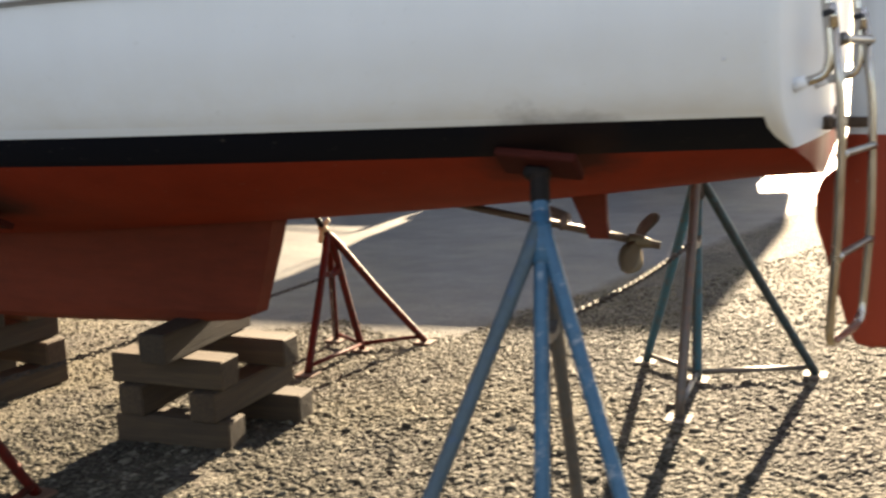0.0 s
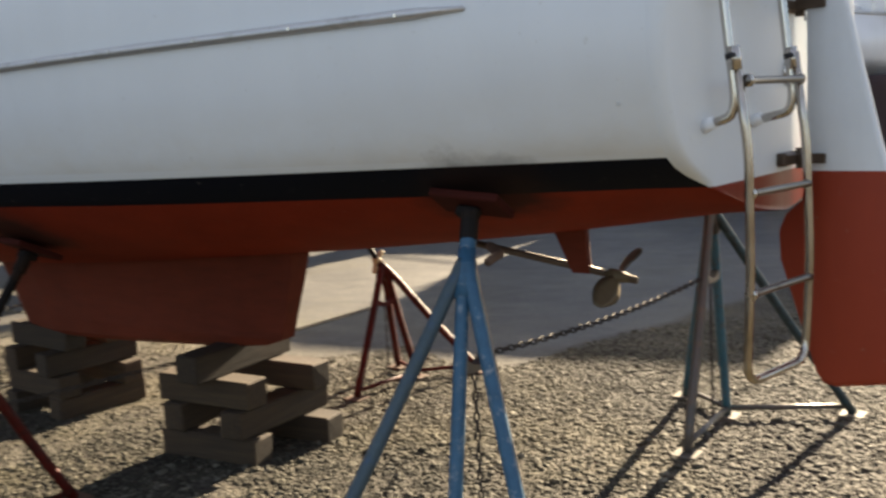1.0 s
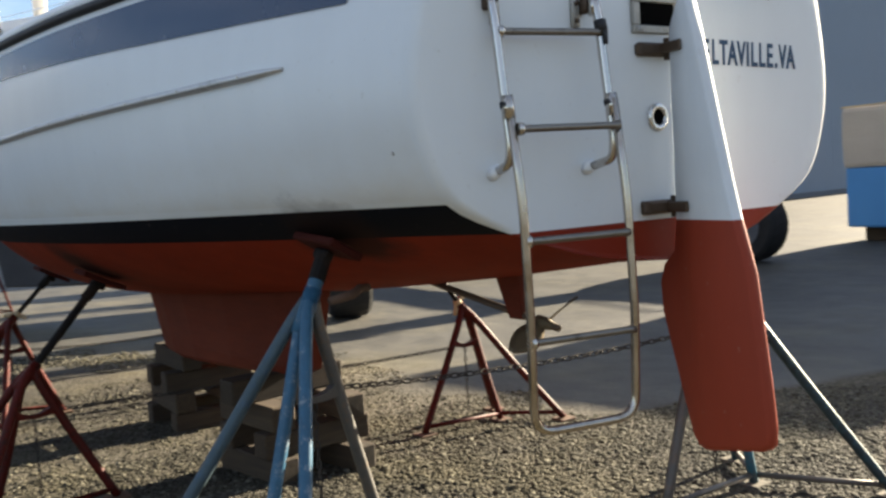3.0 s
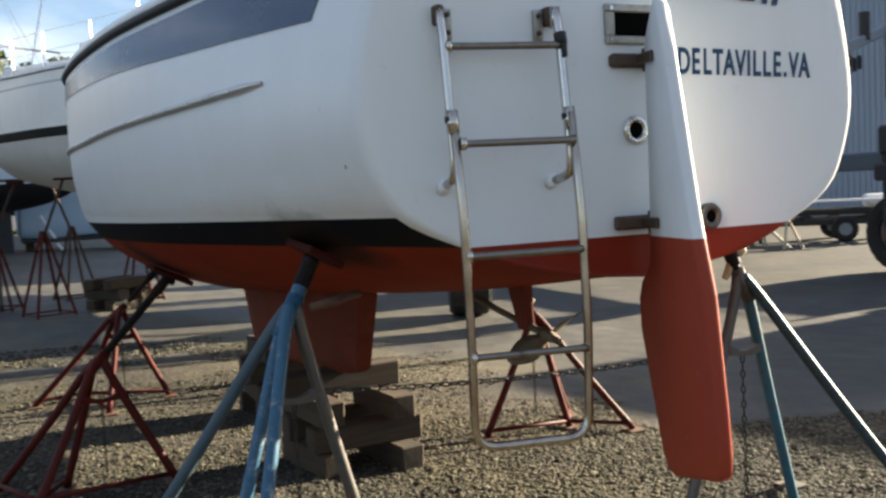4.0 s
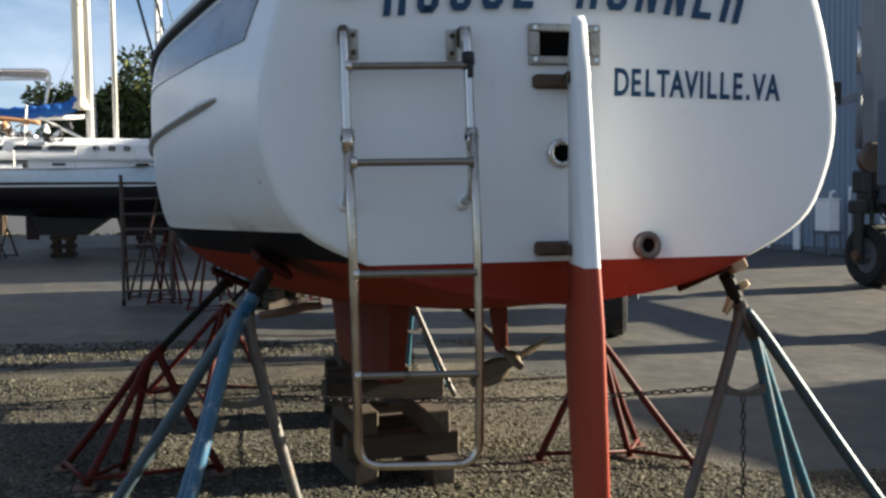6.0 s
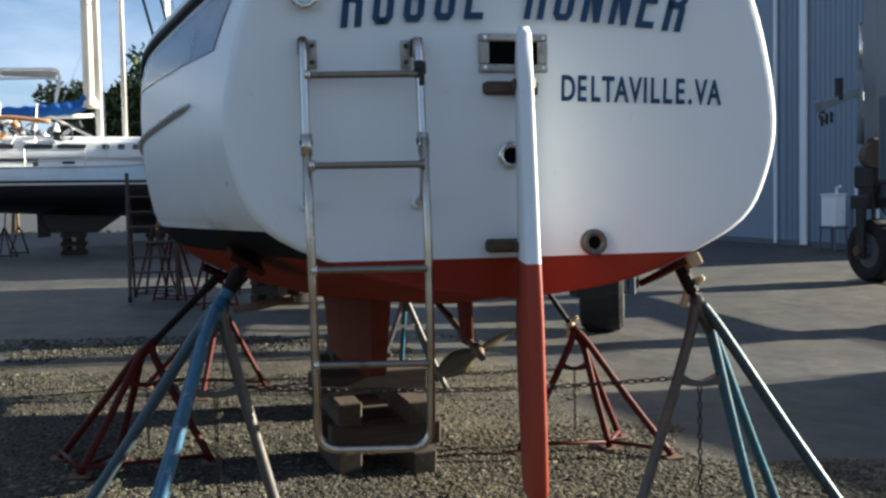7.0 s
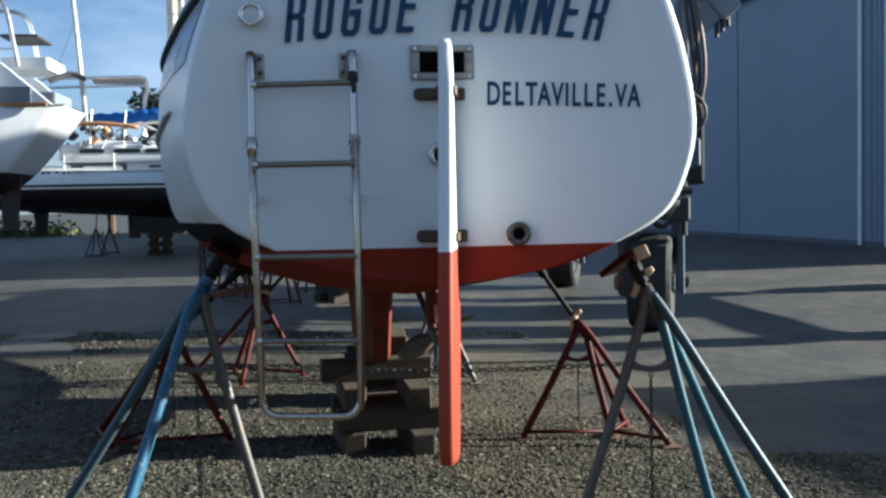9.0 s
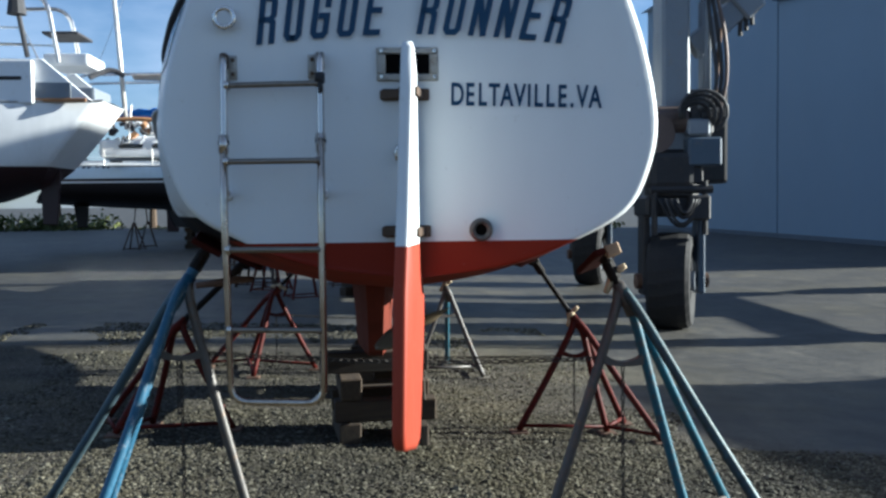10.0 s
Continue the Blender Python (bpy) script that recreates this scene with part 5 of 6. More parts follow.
def yacht(name, label, m, L=10.0, beam=3.2, kz=1.0, dz=1.0, bands=None, mast=True, keel=(0.38, 0.62, 0.35), cabin=True, cover=None, rudder=True, windows=5, rails=True, mast_h=12.0, rake=0.0):
    """A hauled-out boat; local x runs from the stern at 0 to the bow at -L, z from the ground."""
    root = tagged(empty(name, m=m), label, "boat", "boats in the yard")
    paint = banded(name + "_paint", bands, 0.35, var=0.07)
    bm = bmesh.new()
    rows = []
    for i in range(41):
        x = -L * i / 40
        half = place_hull(L, beam, kz, dz, x)
        zt, zl, fade = half[-1][1], half[0][1], max(0.0, 1 - i / 9)
        rows.append([bm.verts.new((x + rake * fade * (zt - z) / (zt - zl), y, z)) for y, z in [(-y, z) for y, z in half[::-1]] + [(y, z) for y, z in half[1:]]])
    for A, B in zip(rows, rows[1:]):
        for i in range(len(A) - 1):
            bm.faces.new((A[i], A[i + 1], B[i + 1], B[i]))
    bm.faces.new(rows[0][::-1])
    bm.faces.new(rows[-1])
    part("hull", bm, paint, root, smooth=False)
    for f in root.children[0].data.polygons:
        f.use_smooth = len(f.vertices) == 4
    sheer = lambda t: (-L * t, place_hull(L, beam, kz, dz, -L * t)[-1])
    bm = bmesh.new()
    rows = []
    for i in range(41):
        x, (y, z) = sheer(i / 40)
        rows.append([bm.verts.new((x, y * v, z - 0.02 + 0.06 * (1 - v * v))) for v in (-1, -0.5, 0, 0.5, 1)])
    for A, B in zip(rows, rows[1:]):
        for i in range(4):
            bm.faces.new((A[i], B[i], B[i + 1], A[i + 1]))
    part("deck", bm, M_WHITE, root)
    for s in (-1, 1):
        line = [(sheer(t)[0], s * sheer(t)[1][0], sheer(t)[1][1] + 0.02) for t in np.linspace(0, 0.99, 24)]
        part("toe_rail", tubebm(line, 0.035, 6), M_TEAK if cover else M_ALU, root)
    zb = lambda t: place_hull(L, beam, kz, dz, -L * t)[0][1]
    zs = lambda t: sheer(t)[1][1]
    if keel:
        a, b, zk = keel
        part("keel", prism(bmesh.new(), [(-L * a, zb(a) + 0.1), (-L * b, zb(b) + 0.1), (-L * (b - 0.05), zk), (-L * (a + 0.02), zk)], 0.3), paint, root)
    if rudder:
        part("rudder", prism(bmesh.new(), [(-L * 0.03, zb(0.03) + 0.15), (-L * 0.085, zb(0.085) + 0.1), (-L * 0.075, dz - 0.75), (-L * 0.03, dz - 0.75)], 0.12), paint, root)
    if cabin:
        bm = bmesh.new()
        rows = []
        for t, w, h in ((0.28, 0.6, 0.02), (0.285, 0.6, 0.5), (0.45, 0.6, 0.5), (0.62, 0.5, 0.42), (0.74, 0.3, 0.22), (0.78, 0.22, 0.02)):
            x, (y, z) = sheer(t)
            rows.append([bm.verts.new((x, y * w * u, z + h * v)) for u, v in ((-1, 0), (-0.88, 0.9), (-0.6, 1.0), (0.6, 1.0), (0.88, 0.9), (1, 0))])
        for A, B in zip(rows, rows[1:]):
            for i in range(5):
                bm.faces.new((A[i], B[i], B[i + 1], A[i + 1]))
        cb = part("cabin", bm, M_WHITE, root)
        for s in (-1, 1):
            for k in range(windows):
                t = 0.32 + 0.4 * k / max(1, windows)
                x, (y, z) = sheer(t + 0.03)
                w = (0.6 - 0.1 * max(0, (t - 0.45) / 0.17)) * 0.955
                part("window", boxbm((x - L * 0.024, s * y * w - 0.03, z + 0.16), (x + L * 0.024, s * y * w + 0.03, z + 0.34), 0.02), M_GLASS, cb)
        part("cockpit_coaming", boxbm((-L * 0.27, -beam * 0.3, zs(0.15) + 0.02), (-L * 0.05, beam * 0.3, zs(0.15) + 0.22), 0.05), M_WHITE, root)
    if mast:
        t = 0.52
        mz = zs(t) + 0.4
        mp = part("mast", tubebm([(-L * t, 0, mz), (-L * t, 0, mz + mast_h)], [0.1, 0.08], 12), M_MAST, root, smooth=True)
        part("boom", tubebm([(-L * t + 0.1, 0, mz + 0.9), (-L * 0.16, 0, mz + 0.95)], 0.06, 10), M_MAST, mp, smooth=True)
        if cover:
            part("sail_cover", tubebm(smooth_line([(-L * t + 0.15, 0, mz + 1.25), (-L * 0.42, 0, mz + 1.12), (-L * 0.3, 0, mz + 1.05), (-L * 0.17, 0, mz + 1.0)], 4), [0.2] * 5 + [0.17] * 4 + [0.12] * 4, 10), cover, mp, "blue canvas sail cover", smooth=True)
        for k in (0.45, 0.72):
            part("spreader", tubebm([(-L * t, -0.9, mz + mast_h * k), (-L * t, 0.9, mz + mast_h * k)], 0.025, 6), M_MAST, mp)
        for p in ((-L * 0.99, 0, zs(0.98)), (-L * 0.01, 0, zs(0.0)), (-L * t, beam * 0.45, zs(t)), (-L * t, -beam * 0.45, zs(t))):
            part("stay", tubebm([p, (-L * t, 0, mz + mast_h)], 0.012, 4), M_STEEL, mp)
    if rails:
        for s in (-1, 1):
            ps = [(sheer(t)[0], s * sheer(t)[1][0] * 0.95, sheer(t)[1][1]) for t in (0.01, 0.12, 0.25, 0.4, 0.55, 0.7, 0.85, 0.96)]
            for p in ps:
                part("stanchion", tubebm([p, (p[0], p[1], p[2] + 0.62)], 0.016, 6), M_STEEL, root)
            for h in (0.32, 0.62):
                part("lifeline", tubebm([(p[0], p[1], p[2] + h) for p in ps], 0.008, 4), M_STEEL, root)
        for t, h in ((0.01, 0.62), (0.965, 0.62)):
            x, (y, z) = sheer(t)
            part("pulpit", tubebm([(x, -y * 0.95, z + h), (x + (0.05 if t < 0.5 else -0.5), 0, z + h), (x, y * 0.95, z + h)], 0.018, 6), M_STEEL, root)
    return root


M_YARD = surface("dark_rusted_pipe", (0.04, 0.022, 0.016), 0.6, 0.3, var=0.3, relief=0.2)


def yard_stand(x, y, top, tilt, paint, label="rusty pipe stand under a boat in the yard"):
    g = ground_z(x, y)
    r = tagged(empty("yard_stand", (x, y, g)), label, "boat stand", "stands in the yard")
    h = (top - g) * 0.62
    for k in range(4):
        a = math.radians(45 + 90 * k + 20 * math.sin(x * 7))
        part("leg", tubebm([(0.03 * math.cos(a), 0.03 * math.sin(a), h), (0.42 * math.cos(a), 0.42 * math.sin(a), 0.01)], 0.024, 6), paint, r)
    pts = [(math.cos(math.radians(45 + 90 * k + 20 * math.sin(x * 7))) * 0.4, math.sin(math.radians(45 + 90 * k + 20 * math.sin(x * 7))) * 0.4, 0.05) for k in range(4)]
    part("base_bar", tubebm(pts, 0.014, 5, closed=True), paint, r)
    part("screw_rod", tubebm([(0, 0, h - 0.1), (tilt[0], tilt[1], top - g - 0.02)], 0.022, 8), M_YARD, r)
    part("pad", boxbm((tilt[0] - 0.14, tilt[1] - 0.14, top - g - 0.035), (tilt[0] + 0.14, tilt[1] + 0.14, top - g), 0.006), M_PAD, r)
    return r


def crib_under(x, y, top, yaw=0):
    g = ground_z(x, y)
    n = max(1, round((top - g) / 0.16))
    h = (top - g) / n
    for k in range(n):
        for s in (-1, 1):
            L = 0.8
            m = pose(x, y, g + k * h, 0, 0, yaw) @ (pose(0, s * 0.22, 0) if k % 2 else pose(s * 0.22, 0, 0, 0, 0, 90))
            tagged(link_mesh("timber", boxbm((-L / 2, -0.1, 0), (L / 2, 0.1, h - 0.003), 0.01), M_TIMBER, m=m), "weathered timber block under a boat in the yard", "timber", "timber blocks in the yard")


DARK = (0.012, 0.01, 0.011)
# broadside sloop with a black bottom, far off beyond the bow
M_CREAMSAIL = surface("cream_sailcloth", (0.66, 0.6, 0.48), 0.8, var=0.08, relief=0.2, stretch=(1, 1, 0.2))
M_CLUTTER = surface("dark_gear", (0.04, 0.04, 0.045), 0.7, var=0.4, relief=0.3)
sl = yacht("sloop", "white sloop with black bottom and blue sail cover, hauled out", pose(-31.2, -10.65, 0, 0, 0, -80), 12.3, 3.7, 1.12, 1.22, [(0, DARK), (2.3, (0.66, 0.68, 0.7)), (2.36, DARK), (2.45, (0.56, 0.67, 0.77)), (3.06, (0.05, 0.12, 0.17)), (3.15, (0.66, 0.71, 0.77))], keel=None, mast=False, rudder=False, windows=0, rails=True, rake=0.9)
part("keel", prism(bmesh.new(), [(-3.3, 1.62), (-6.5, 1.5), (-5.3, 0.66), (-3.75, 0.7)], 0.3), bpy.data.materials["sloop_paint"], sl)
part("rudder", prism(bmesh.new(), [(-0.25, 2.0), (-0.85, 1.95), (-0.75, 0.75), (-0.4, 0.75)], 0.12), bpy.data.materials["sloop_paint"], sl)
# low cabin side with long and small dark windows
cab = part("coachroof", boxbm((-8.6, -1.2, 3.2), (-1.3, 1.2, 3.8), 0.14, seg=3), M_WHITE, sl)
part("coachroof_top", boxbm((-7.4, -0.95, 3.76), (-2.2, 0.95, 3.95), 0.09, seg=3), M_WHITE, cab)
for x, w in ((-2.35, 0.42), (-3.5, 0.46), (-4.53, 0.46), (-5.6, 0.12), (-6.1, 0.12), (-6.58, 0.12)):
    part("window", prism(bmesh.new(), [(x - w, 3.66), (x - w * 0.9, 3.5), (x + w * 0.9, 3.5), (x + w, 3.6), (x + w * 0.7, 3.68)], 0.05, pose(0, 1.195, 0)), M_GLASS, cab)
for x in (-1.9, -4.4, -7.0):
    part("hull_port", boxbm((x - 0.2, 1.55, 2.98), (x + 0.2, 1.95, 3.06), 0.02), M_GLASS, sl)
for x, w, z in ((-0.62, 0.1, 2.86), (-0.82, 0.07, 2.83), (-0.98, 0.06, 2.83), (-1.28, 0.1, 2.86), (-1.47, 0.06, 2.83), (-1.62, 0.05, 2.83)):
    y_ = place_hull(12.3, 3.7, 1.12, 1.22, x)
    b_ = next((a[0] + (b[0] - a[0]) * (z - a[1]) / (b[1] - a[1]) for a, b in zip(y_, y_[1:]) if a[1] <= z <= b[1]), y_[-1][0])
    part("name_bar", boxbm((x - w, b_ - 0.02, z - 0.035), (x + w, b_ + 0.012, z + 0.035), 0.004), M_NAVY, sl)
ma = part("mast", tubebm([(-5.5, 0, 3.7), (-5.5, 0, 17.5)], [0.13, 0.11], 12), M_MAST, sl, smooth=True)
part("furled_sail", tubebm(smooth_line([(-5.2, 0, 5.0), (-5.2, 0, 5.4), (-5.2, 0, 7.0), (-5.2, 0, 16.5)], 4), [0.36, 0.34, 0.3, 0.27] + [0.2] * 9, 10), M_CREAMSAIL, ma, "cream furled mainsail", smooth=True)
part("boom", tubebm([(-5.4, 0, 4.75), (-2.4, 0, 4.6)], 0.09, 10), M_MAST, ma, smooth=True)
cv = smooth_line([(-5.2, 0, 5.55), (-4.95, 0, 5.1), (-4.2, 0, 4.92), (-3.3, 0, 4.82), (-2.2, 0, 4.82), (-0.9, 0, 4.9)], 6)
part("sail_cover", tubebm(cv, [0.1 + 0.13 * math.sin(math.pi * min(1.0, 0.12 + k / len(cv))) + 0.035 * math.sin(k * 2.1) for k in range(len(cv))], 10), M_SAILCOVER, ma, "blue canvas sail cover", smooth=True)
part("vang", tubebm([(-5.4, 0, 3.9), (-4.0, 0, 4.65)], 0.05, 6), M_MAST, ma)
for z in (8.6, 12.6):
    part("spreader", tubebm([(-5.5, -1.0, z), (-5.5, 1.0, z)], 0.03, 6), M_MAST, ma)
for p in ((-12.2, 0, 3.6), (0.0, 0, 3.3), (-5.6, 1.7, 3.2), (-5.6, -1.7, 3.2)):
    part("stay", tubebm([p, (-5.5, 0, 17.4)], 0.014, 4), M_STEEL, ma)
part("pole", tubebm([(-6.3, 0.5, 3.7), (-6.3, 0.5, 16.0)], 0.09, 10), M_MAST, sl, "white upright spar", smooth=True)
part("pole", tubebm([(-8.05, -0.6, 3.5), (-8.0, -0.6, 15.0)], 0.05, 8), M_MAST, sl, "thin upright spar", smooth=True)
part("leaning_spar", tubebm([(-2.2, 0.6, 4.2), (-1.85, 0.6, 9.5)], 0.08, 8), M_MAST, sl, "leaning white spar", smooth=True)
# canopy frame over the cockpit, rolled gear and clutter
for y in (-1.2, 1.2):
    part("canopy_frame", tubebm(round_corners([(-0.6, y, 3.3), (-0.7, y, 6.0), (-4.3, y, 6.15), (-4.1, y, 5.2)], 0.35), 0.05, 6), M_STEEL, sl)
part("canopy", boxbm((-4.2, -0.9, 6.12), (-2.4, 0.9, 6.17), 0.02), M_MAST, sl)
part("rolled_mat", tubebm(smooth_line([(-3.9, 1.2, 4.4), (-2.6, 1.25, 4.52), (-1.2, 1.2, 4.42)], 5), 0.075, 8), M_TEAK, sl, "tan rolled mat", smooth=True)
rng_ = random.Random(11)
for k in range(70):
    x, y, z = -0.8 - 4.0 * rng_.random(), rng_.uniform(-1.0, 1.3), 3.75 + 0.75 * rng_.random() ** 1.4
    a, b, c = rng_.uniform(0.04, 0.2), rng_.uniform(0.04, 0.14), rng_.uniform(0.03, 0.12)
    mt = (M_CLUTTER, M_WHITE, M_CLUTTER, M_STEEL, M_CLUTTER, M_TEAK, M_CLUTTER, M_WHITE)[k % 8]
    m_ = pose(x, y, z, rng_.uniform(-40, 40), rng_.uniform(-40, 40), rng_.uniform(0, 90))
    if k % 3 == 0:
        bm = tubebm(smooth_line([m_ @ Vector((-a * 1.6, 0, -c)), m_ @ Vector((0, b, c)), m_ @ Vector((a * 1.6, 0, -c))], 4), 0.035, 6)
    else:
        bm = boxbm((-a, -b, -c), (a, b, c), min(a, b, c) * 0.5, m_, seg=2)
    part("deck_gear", bm, mt, sl)
for x in (-1.2, -2.3, -3.4):
    part("gear_post", tubebm([(x, 1.25, 3.7), (x - 0.1, 1.2, 5.0)], 0.03, 6), M_STEEL, sl)
crib_under(-32.0, -6.2, 0.68)
for x, y in ((-30.9, -8.2), (-30.9, -2.6), (-33.1, -8.2), (-33.1, -2.6)):
    yard_stand(x, y, 1.5, (0.3 if x < -32 else -0.3, 0), M_YARD)
yacht("ketch", "cream cruising yacht with bare masts behind the sloop", pose(-39.0, -9.0, 0, 0, 0, -82), 11.0, 3.4, 1.05, 1.1, [(0, (0.05, 0.03, 0.03)), (2.15, (0.68, 0.66, 0.6))], cover=M_SAILCOVER, keel=(0.35, 0.58, 0.4), mast_h=13)
crib_under(-39.3, -4.0, 0.4)
# big motor sailer lying stern to the lane, with a long counter
ms = yacht("motor_sailer", "white motor sailer with dark bottom, teak rail and counter stern", pose(-25.0, -7.3, 0, 0, 0, 90), 14.0, 4.3, 2.05, 1.35, [(0, (0.035, 0.018, 0.018)), (2.62, (0.7, 0.71, 0.72))], cover=None, keel=(0.3, 0.65, 0.3), cabin=False, mast=False, rudder=False, rails=False, rake=-1.95)
part("rudder", prism(bmesh.new(), [(-1.55, 2.6), (-2.15, 2.4), (-2.1, 0.98), (-1.7, 0.98)], 0.14), bpy.data.materials["motor_sailer_paint"], ms)
part("transom_rail", boxbm((-1.75, -1.62, 4.36), (-0.35, -1.565, 4.47), 0.015), M_TEAK, ms, "varnished teak rail along the stern quarter")
part("bulwark", boxbm((-9.0, 1.6, 4.3), (-1.7, 1.75, 5.5), 0.04), M_WHITE, ms)
part("bulwark_stripe", boxbm((-9.0, 1.752, 4.95), (-2.0, 1.765, 5.05), 0.003), M_BLACK, ms)
part("bulwark", boxbm((-9.0, -1.75, 4.3), (-1.7, -1.6, 5.5), 0.04), M_WHITE, ms)
part("bulwark_stripe", boxbm((-9.0, -1.765, 4.95), (-2.0, -1.752, 5.05), 0.003), M_BLACK, ms)
part("quarter_panel", prism(bmesh.new(), [(-1.75, 4.35), (-1.75, 5.55), (-1.5, 5.55), (-0.2, 4.4)], 0.12, pose(0, -1.5, 0)), M_WHITE, ms)
part("quarter_panel", prism(bmesh.new(), [(-1.75, 4.35), (-1.75, 5.55), (-1.5, 5.55), (-0.2, 4.4)], 0.12, pose(0, 1.5, 0)), M_WHITE, ms)
part("hatch", boxbm((-1.6, -0.9, 4.4), (-0.3, 0.9, 4.85), 0.08, seg=2), M_LIFTLIGHT, ms)
part("side_screen", boxbm((-1.7, -1.6, 4.47), (-0.75, -1.565, 4.9), 0.01), M_LIFTLIGHT, ms, "grey canvas side screen")
part("locker", boxbm((-1.7, -0.9, 5.45), (-0.45, 0.9, 5.8), 0.08, seg=2), M_WHITE, ms)
part("wheelhouse", boxbm((-8.2, -1.45, 5.3), (-4.7, 1.45, 7.2), 0.15, seg=3), M_WHITE, ms)
for y in (-1.41, 1.41):
    for x in (-7.5, -6.4, -5.3):
        part("window", boxbm((x - 0.42, y * 1.035 - 0.02, 6.2), (x + 0.42, y * 1.035 + 0.02, 6.85), 0.015), M_GLASS, ms)
for y in (-1.1, 1.1):
    part("davit", tubebm(round_corners([(-1.2, y, 5.5), (-1.5, y, 7.45), (-3.2, y, 7.4)], 0.6), 0.06, 8), M_STEEL, ms)
    part("pushpit", tubebm([(-1.6, y * 1.35, 5.5), (-2.0, y * 1.35, 6.4), (-8.5, y * 1.35, 6.5)], 0.03, 6), M_STEEL, ms)
    part("pushpit", tubebm([(-1.8, y * 1.35, 5.95), (-8.5, y * 1.35, 6.05)], 0.03, 6), M_STEEL, ms)
part("solar_panel", boxbm((-1.75, -0.75, 6.36), (-0.75, 0.75, 6.44), 0.02), M_CLUTTER, ms)
part("outboard", tubebm([(-2.15, -1.5, 6.75), (-2.15, -1.5, 7.2)], [0.26, 0.2], 10), M_CLUTTER, ms, "black outboard head on the rail")
part("outboard_leg", tubebm([(-2.1, -1.5, 6.75), (-1.9, -1.5, 5.6)], 0.07, 8), M_CLUTTER, ms)
part("folded_anchor", tubebm(smooth_line([(-0.6, -0.3, 5.2), (-0.1, 0, 5.45), (0.3, 0.1, 5.3)], 4), 0.08, 8), M_CLUTTER, ms)
crib_under(-25.0, -14.3, 0.3)
for x, y in ((-23.6, -12.2), (-26.4, -12.2)):
    yard_stand(x, y, 1.75, (-0.25 if x > -25 else 0.25, 0), M_TEAL)
# small yacht ahead of the bow
yacht("small_yacht", "white sailing yacht with cream bottom and black stripe on tall stands", pose(-15.9, -1.17, 0, 0, 0, 216), 7.6, 2.6, 1.52, 1.4, [(0, (0.5, 0.48, 0.43)), (2.60, (0.004, 0.004, 0.005)), (2.75, (0.76, 0.75, 0.71)), (3.43, (0.4, 0.42, 0.44)), (3.46, (0.76, 0.75, 0.71))], keel=None, rudder=False, windows=3, mast_h=10)
sy = bpy.data.objects["small_yacht"]
bpy.data.materials["small_yacht_paint"].node_tree.nodes["Principled BSDF"].inputs["Specular IOR Level"].default_value = 0.1
part("keel", prism(bmesh.new(), [(-2.6, 1.75), (-4.9, 1.6), (-4.5, 0.3), (-2.9, 0.3)], 0.24), M_CLUTTER, sy, "dark fin keel")
sy_in = pose(-15.9, -1.17, 0, 0, 0, 216).inverted()
for y0_, z0_, y1_, z1_, rr in ((-1.83, 3.14, -2.75, 6.9, 0.026), (-1.7, 3.8, -2.4, 6.9, 0.022), (-1.52, 3.9, -2.2, 6.9, 0.01)):
    part("backstay", tubebm([sy_in @ Vector((-15.9, y0_, z0_)), sy_in @ Vector((-15.9, y1_, z1_))], rr, 6), M_CLUTTER, sy, "dark covered stay")
crib_under(-13.9, -0.1, 0.3, 34)
for x, y, tl in ((-15.6, -2.3, (0.2, 0.25)), (-14.5, -1.9, (-0.1, 0.4)), (-15.9, -0.6, (0.15, -0.3)), (-13.2, -1.2, (-0.1, 0.35)), (-14.9, 0.4, (0.2, -0.3))):
    yard_stand(x, y, 1.95, tl, M_REDSTAND if x > -15 else M_YARD)
# motor yacht seen from astern, towards the sun
yacht("motor_yacht", "white motor yacht with dark maroon bottom, seen from astern", pose(-4.5, 14.6, 0, 0, 0, -90), 10.0, 4.5, 1.03, 1.42, [(0, (0.72, 0.73, 0.76)), (2.95, (0.45, 0.47, 0.5)), (3.02, (0.74, 0.75, 0.77))], mast=False, keel=(0.3, 0.75, 0.2), rudder=False, rails=True)
for x, z in ((-5.35, 2.87), (-3.85, 2.85), (-5.2, 2.25)):
    bm = boxbm((-0.22, -0.02, -0.085), (0.22, 0.02, 0.085))
    bmesh.ops.bevel(bm, geom=[e for e in bm.edges if abs(e.verts[0].co.y - e.verts[1].co.y) > 0.01], offset=0.075, segments=5, affect="EDGES")
    w_ = link_mesh("porthole", bm, M_GLASS, bpy.data.objects["motor_yacht"])
    w_.matrix_basis = pose(-4.5, 14.6, 0, 0, 0, -90).inverted() @ pose(x, 14.57, z)
my = bpy.data.objects["motor_yacht"]
part("superstructure", boxbm((-6.6, -1.7, 2.9), (-1.5, 2.45, 4.05), 0.16, seg=3), M_WHITE, my)
part("red_cushion", boxbm((0.0, 0.55, 2.3), (0.12, 0.85, 2.62), 0.05, seg=3), M_REDCLOTH, my)
M_MAROON = surface("maroon_bottom", (0.03, 0.016, 0.017), 0.6, var=0.25, relief=0.1)
part("deep_bottom", boxbm((-8.5, -2.15, 0.3), (-0.35, 2.15, 1.85), 0.2, seg=4), M_MAROON, my, "dark maroon deep vee bottom")
part("trim_rail", tubebm([(0.35, -1.15, 0.42), (0.3, -0.5, 0.43)], 0.03, 8), M_WHITE, my)
part("trim_rail", tubebm([(0.3, 0.3, 0.44), (0.3, 1.9, 0.46)], 0.035, 8), M_WHITE, my)
crib_under(-4.1, 19.5, 0.3)
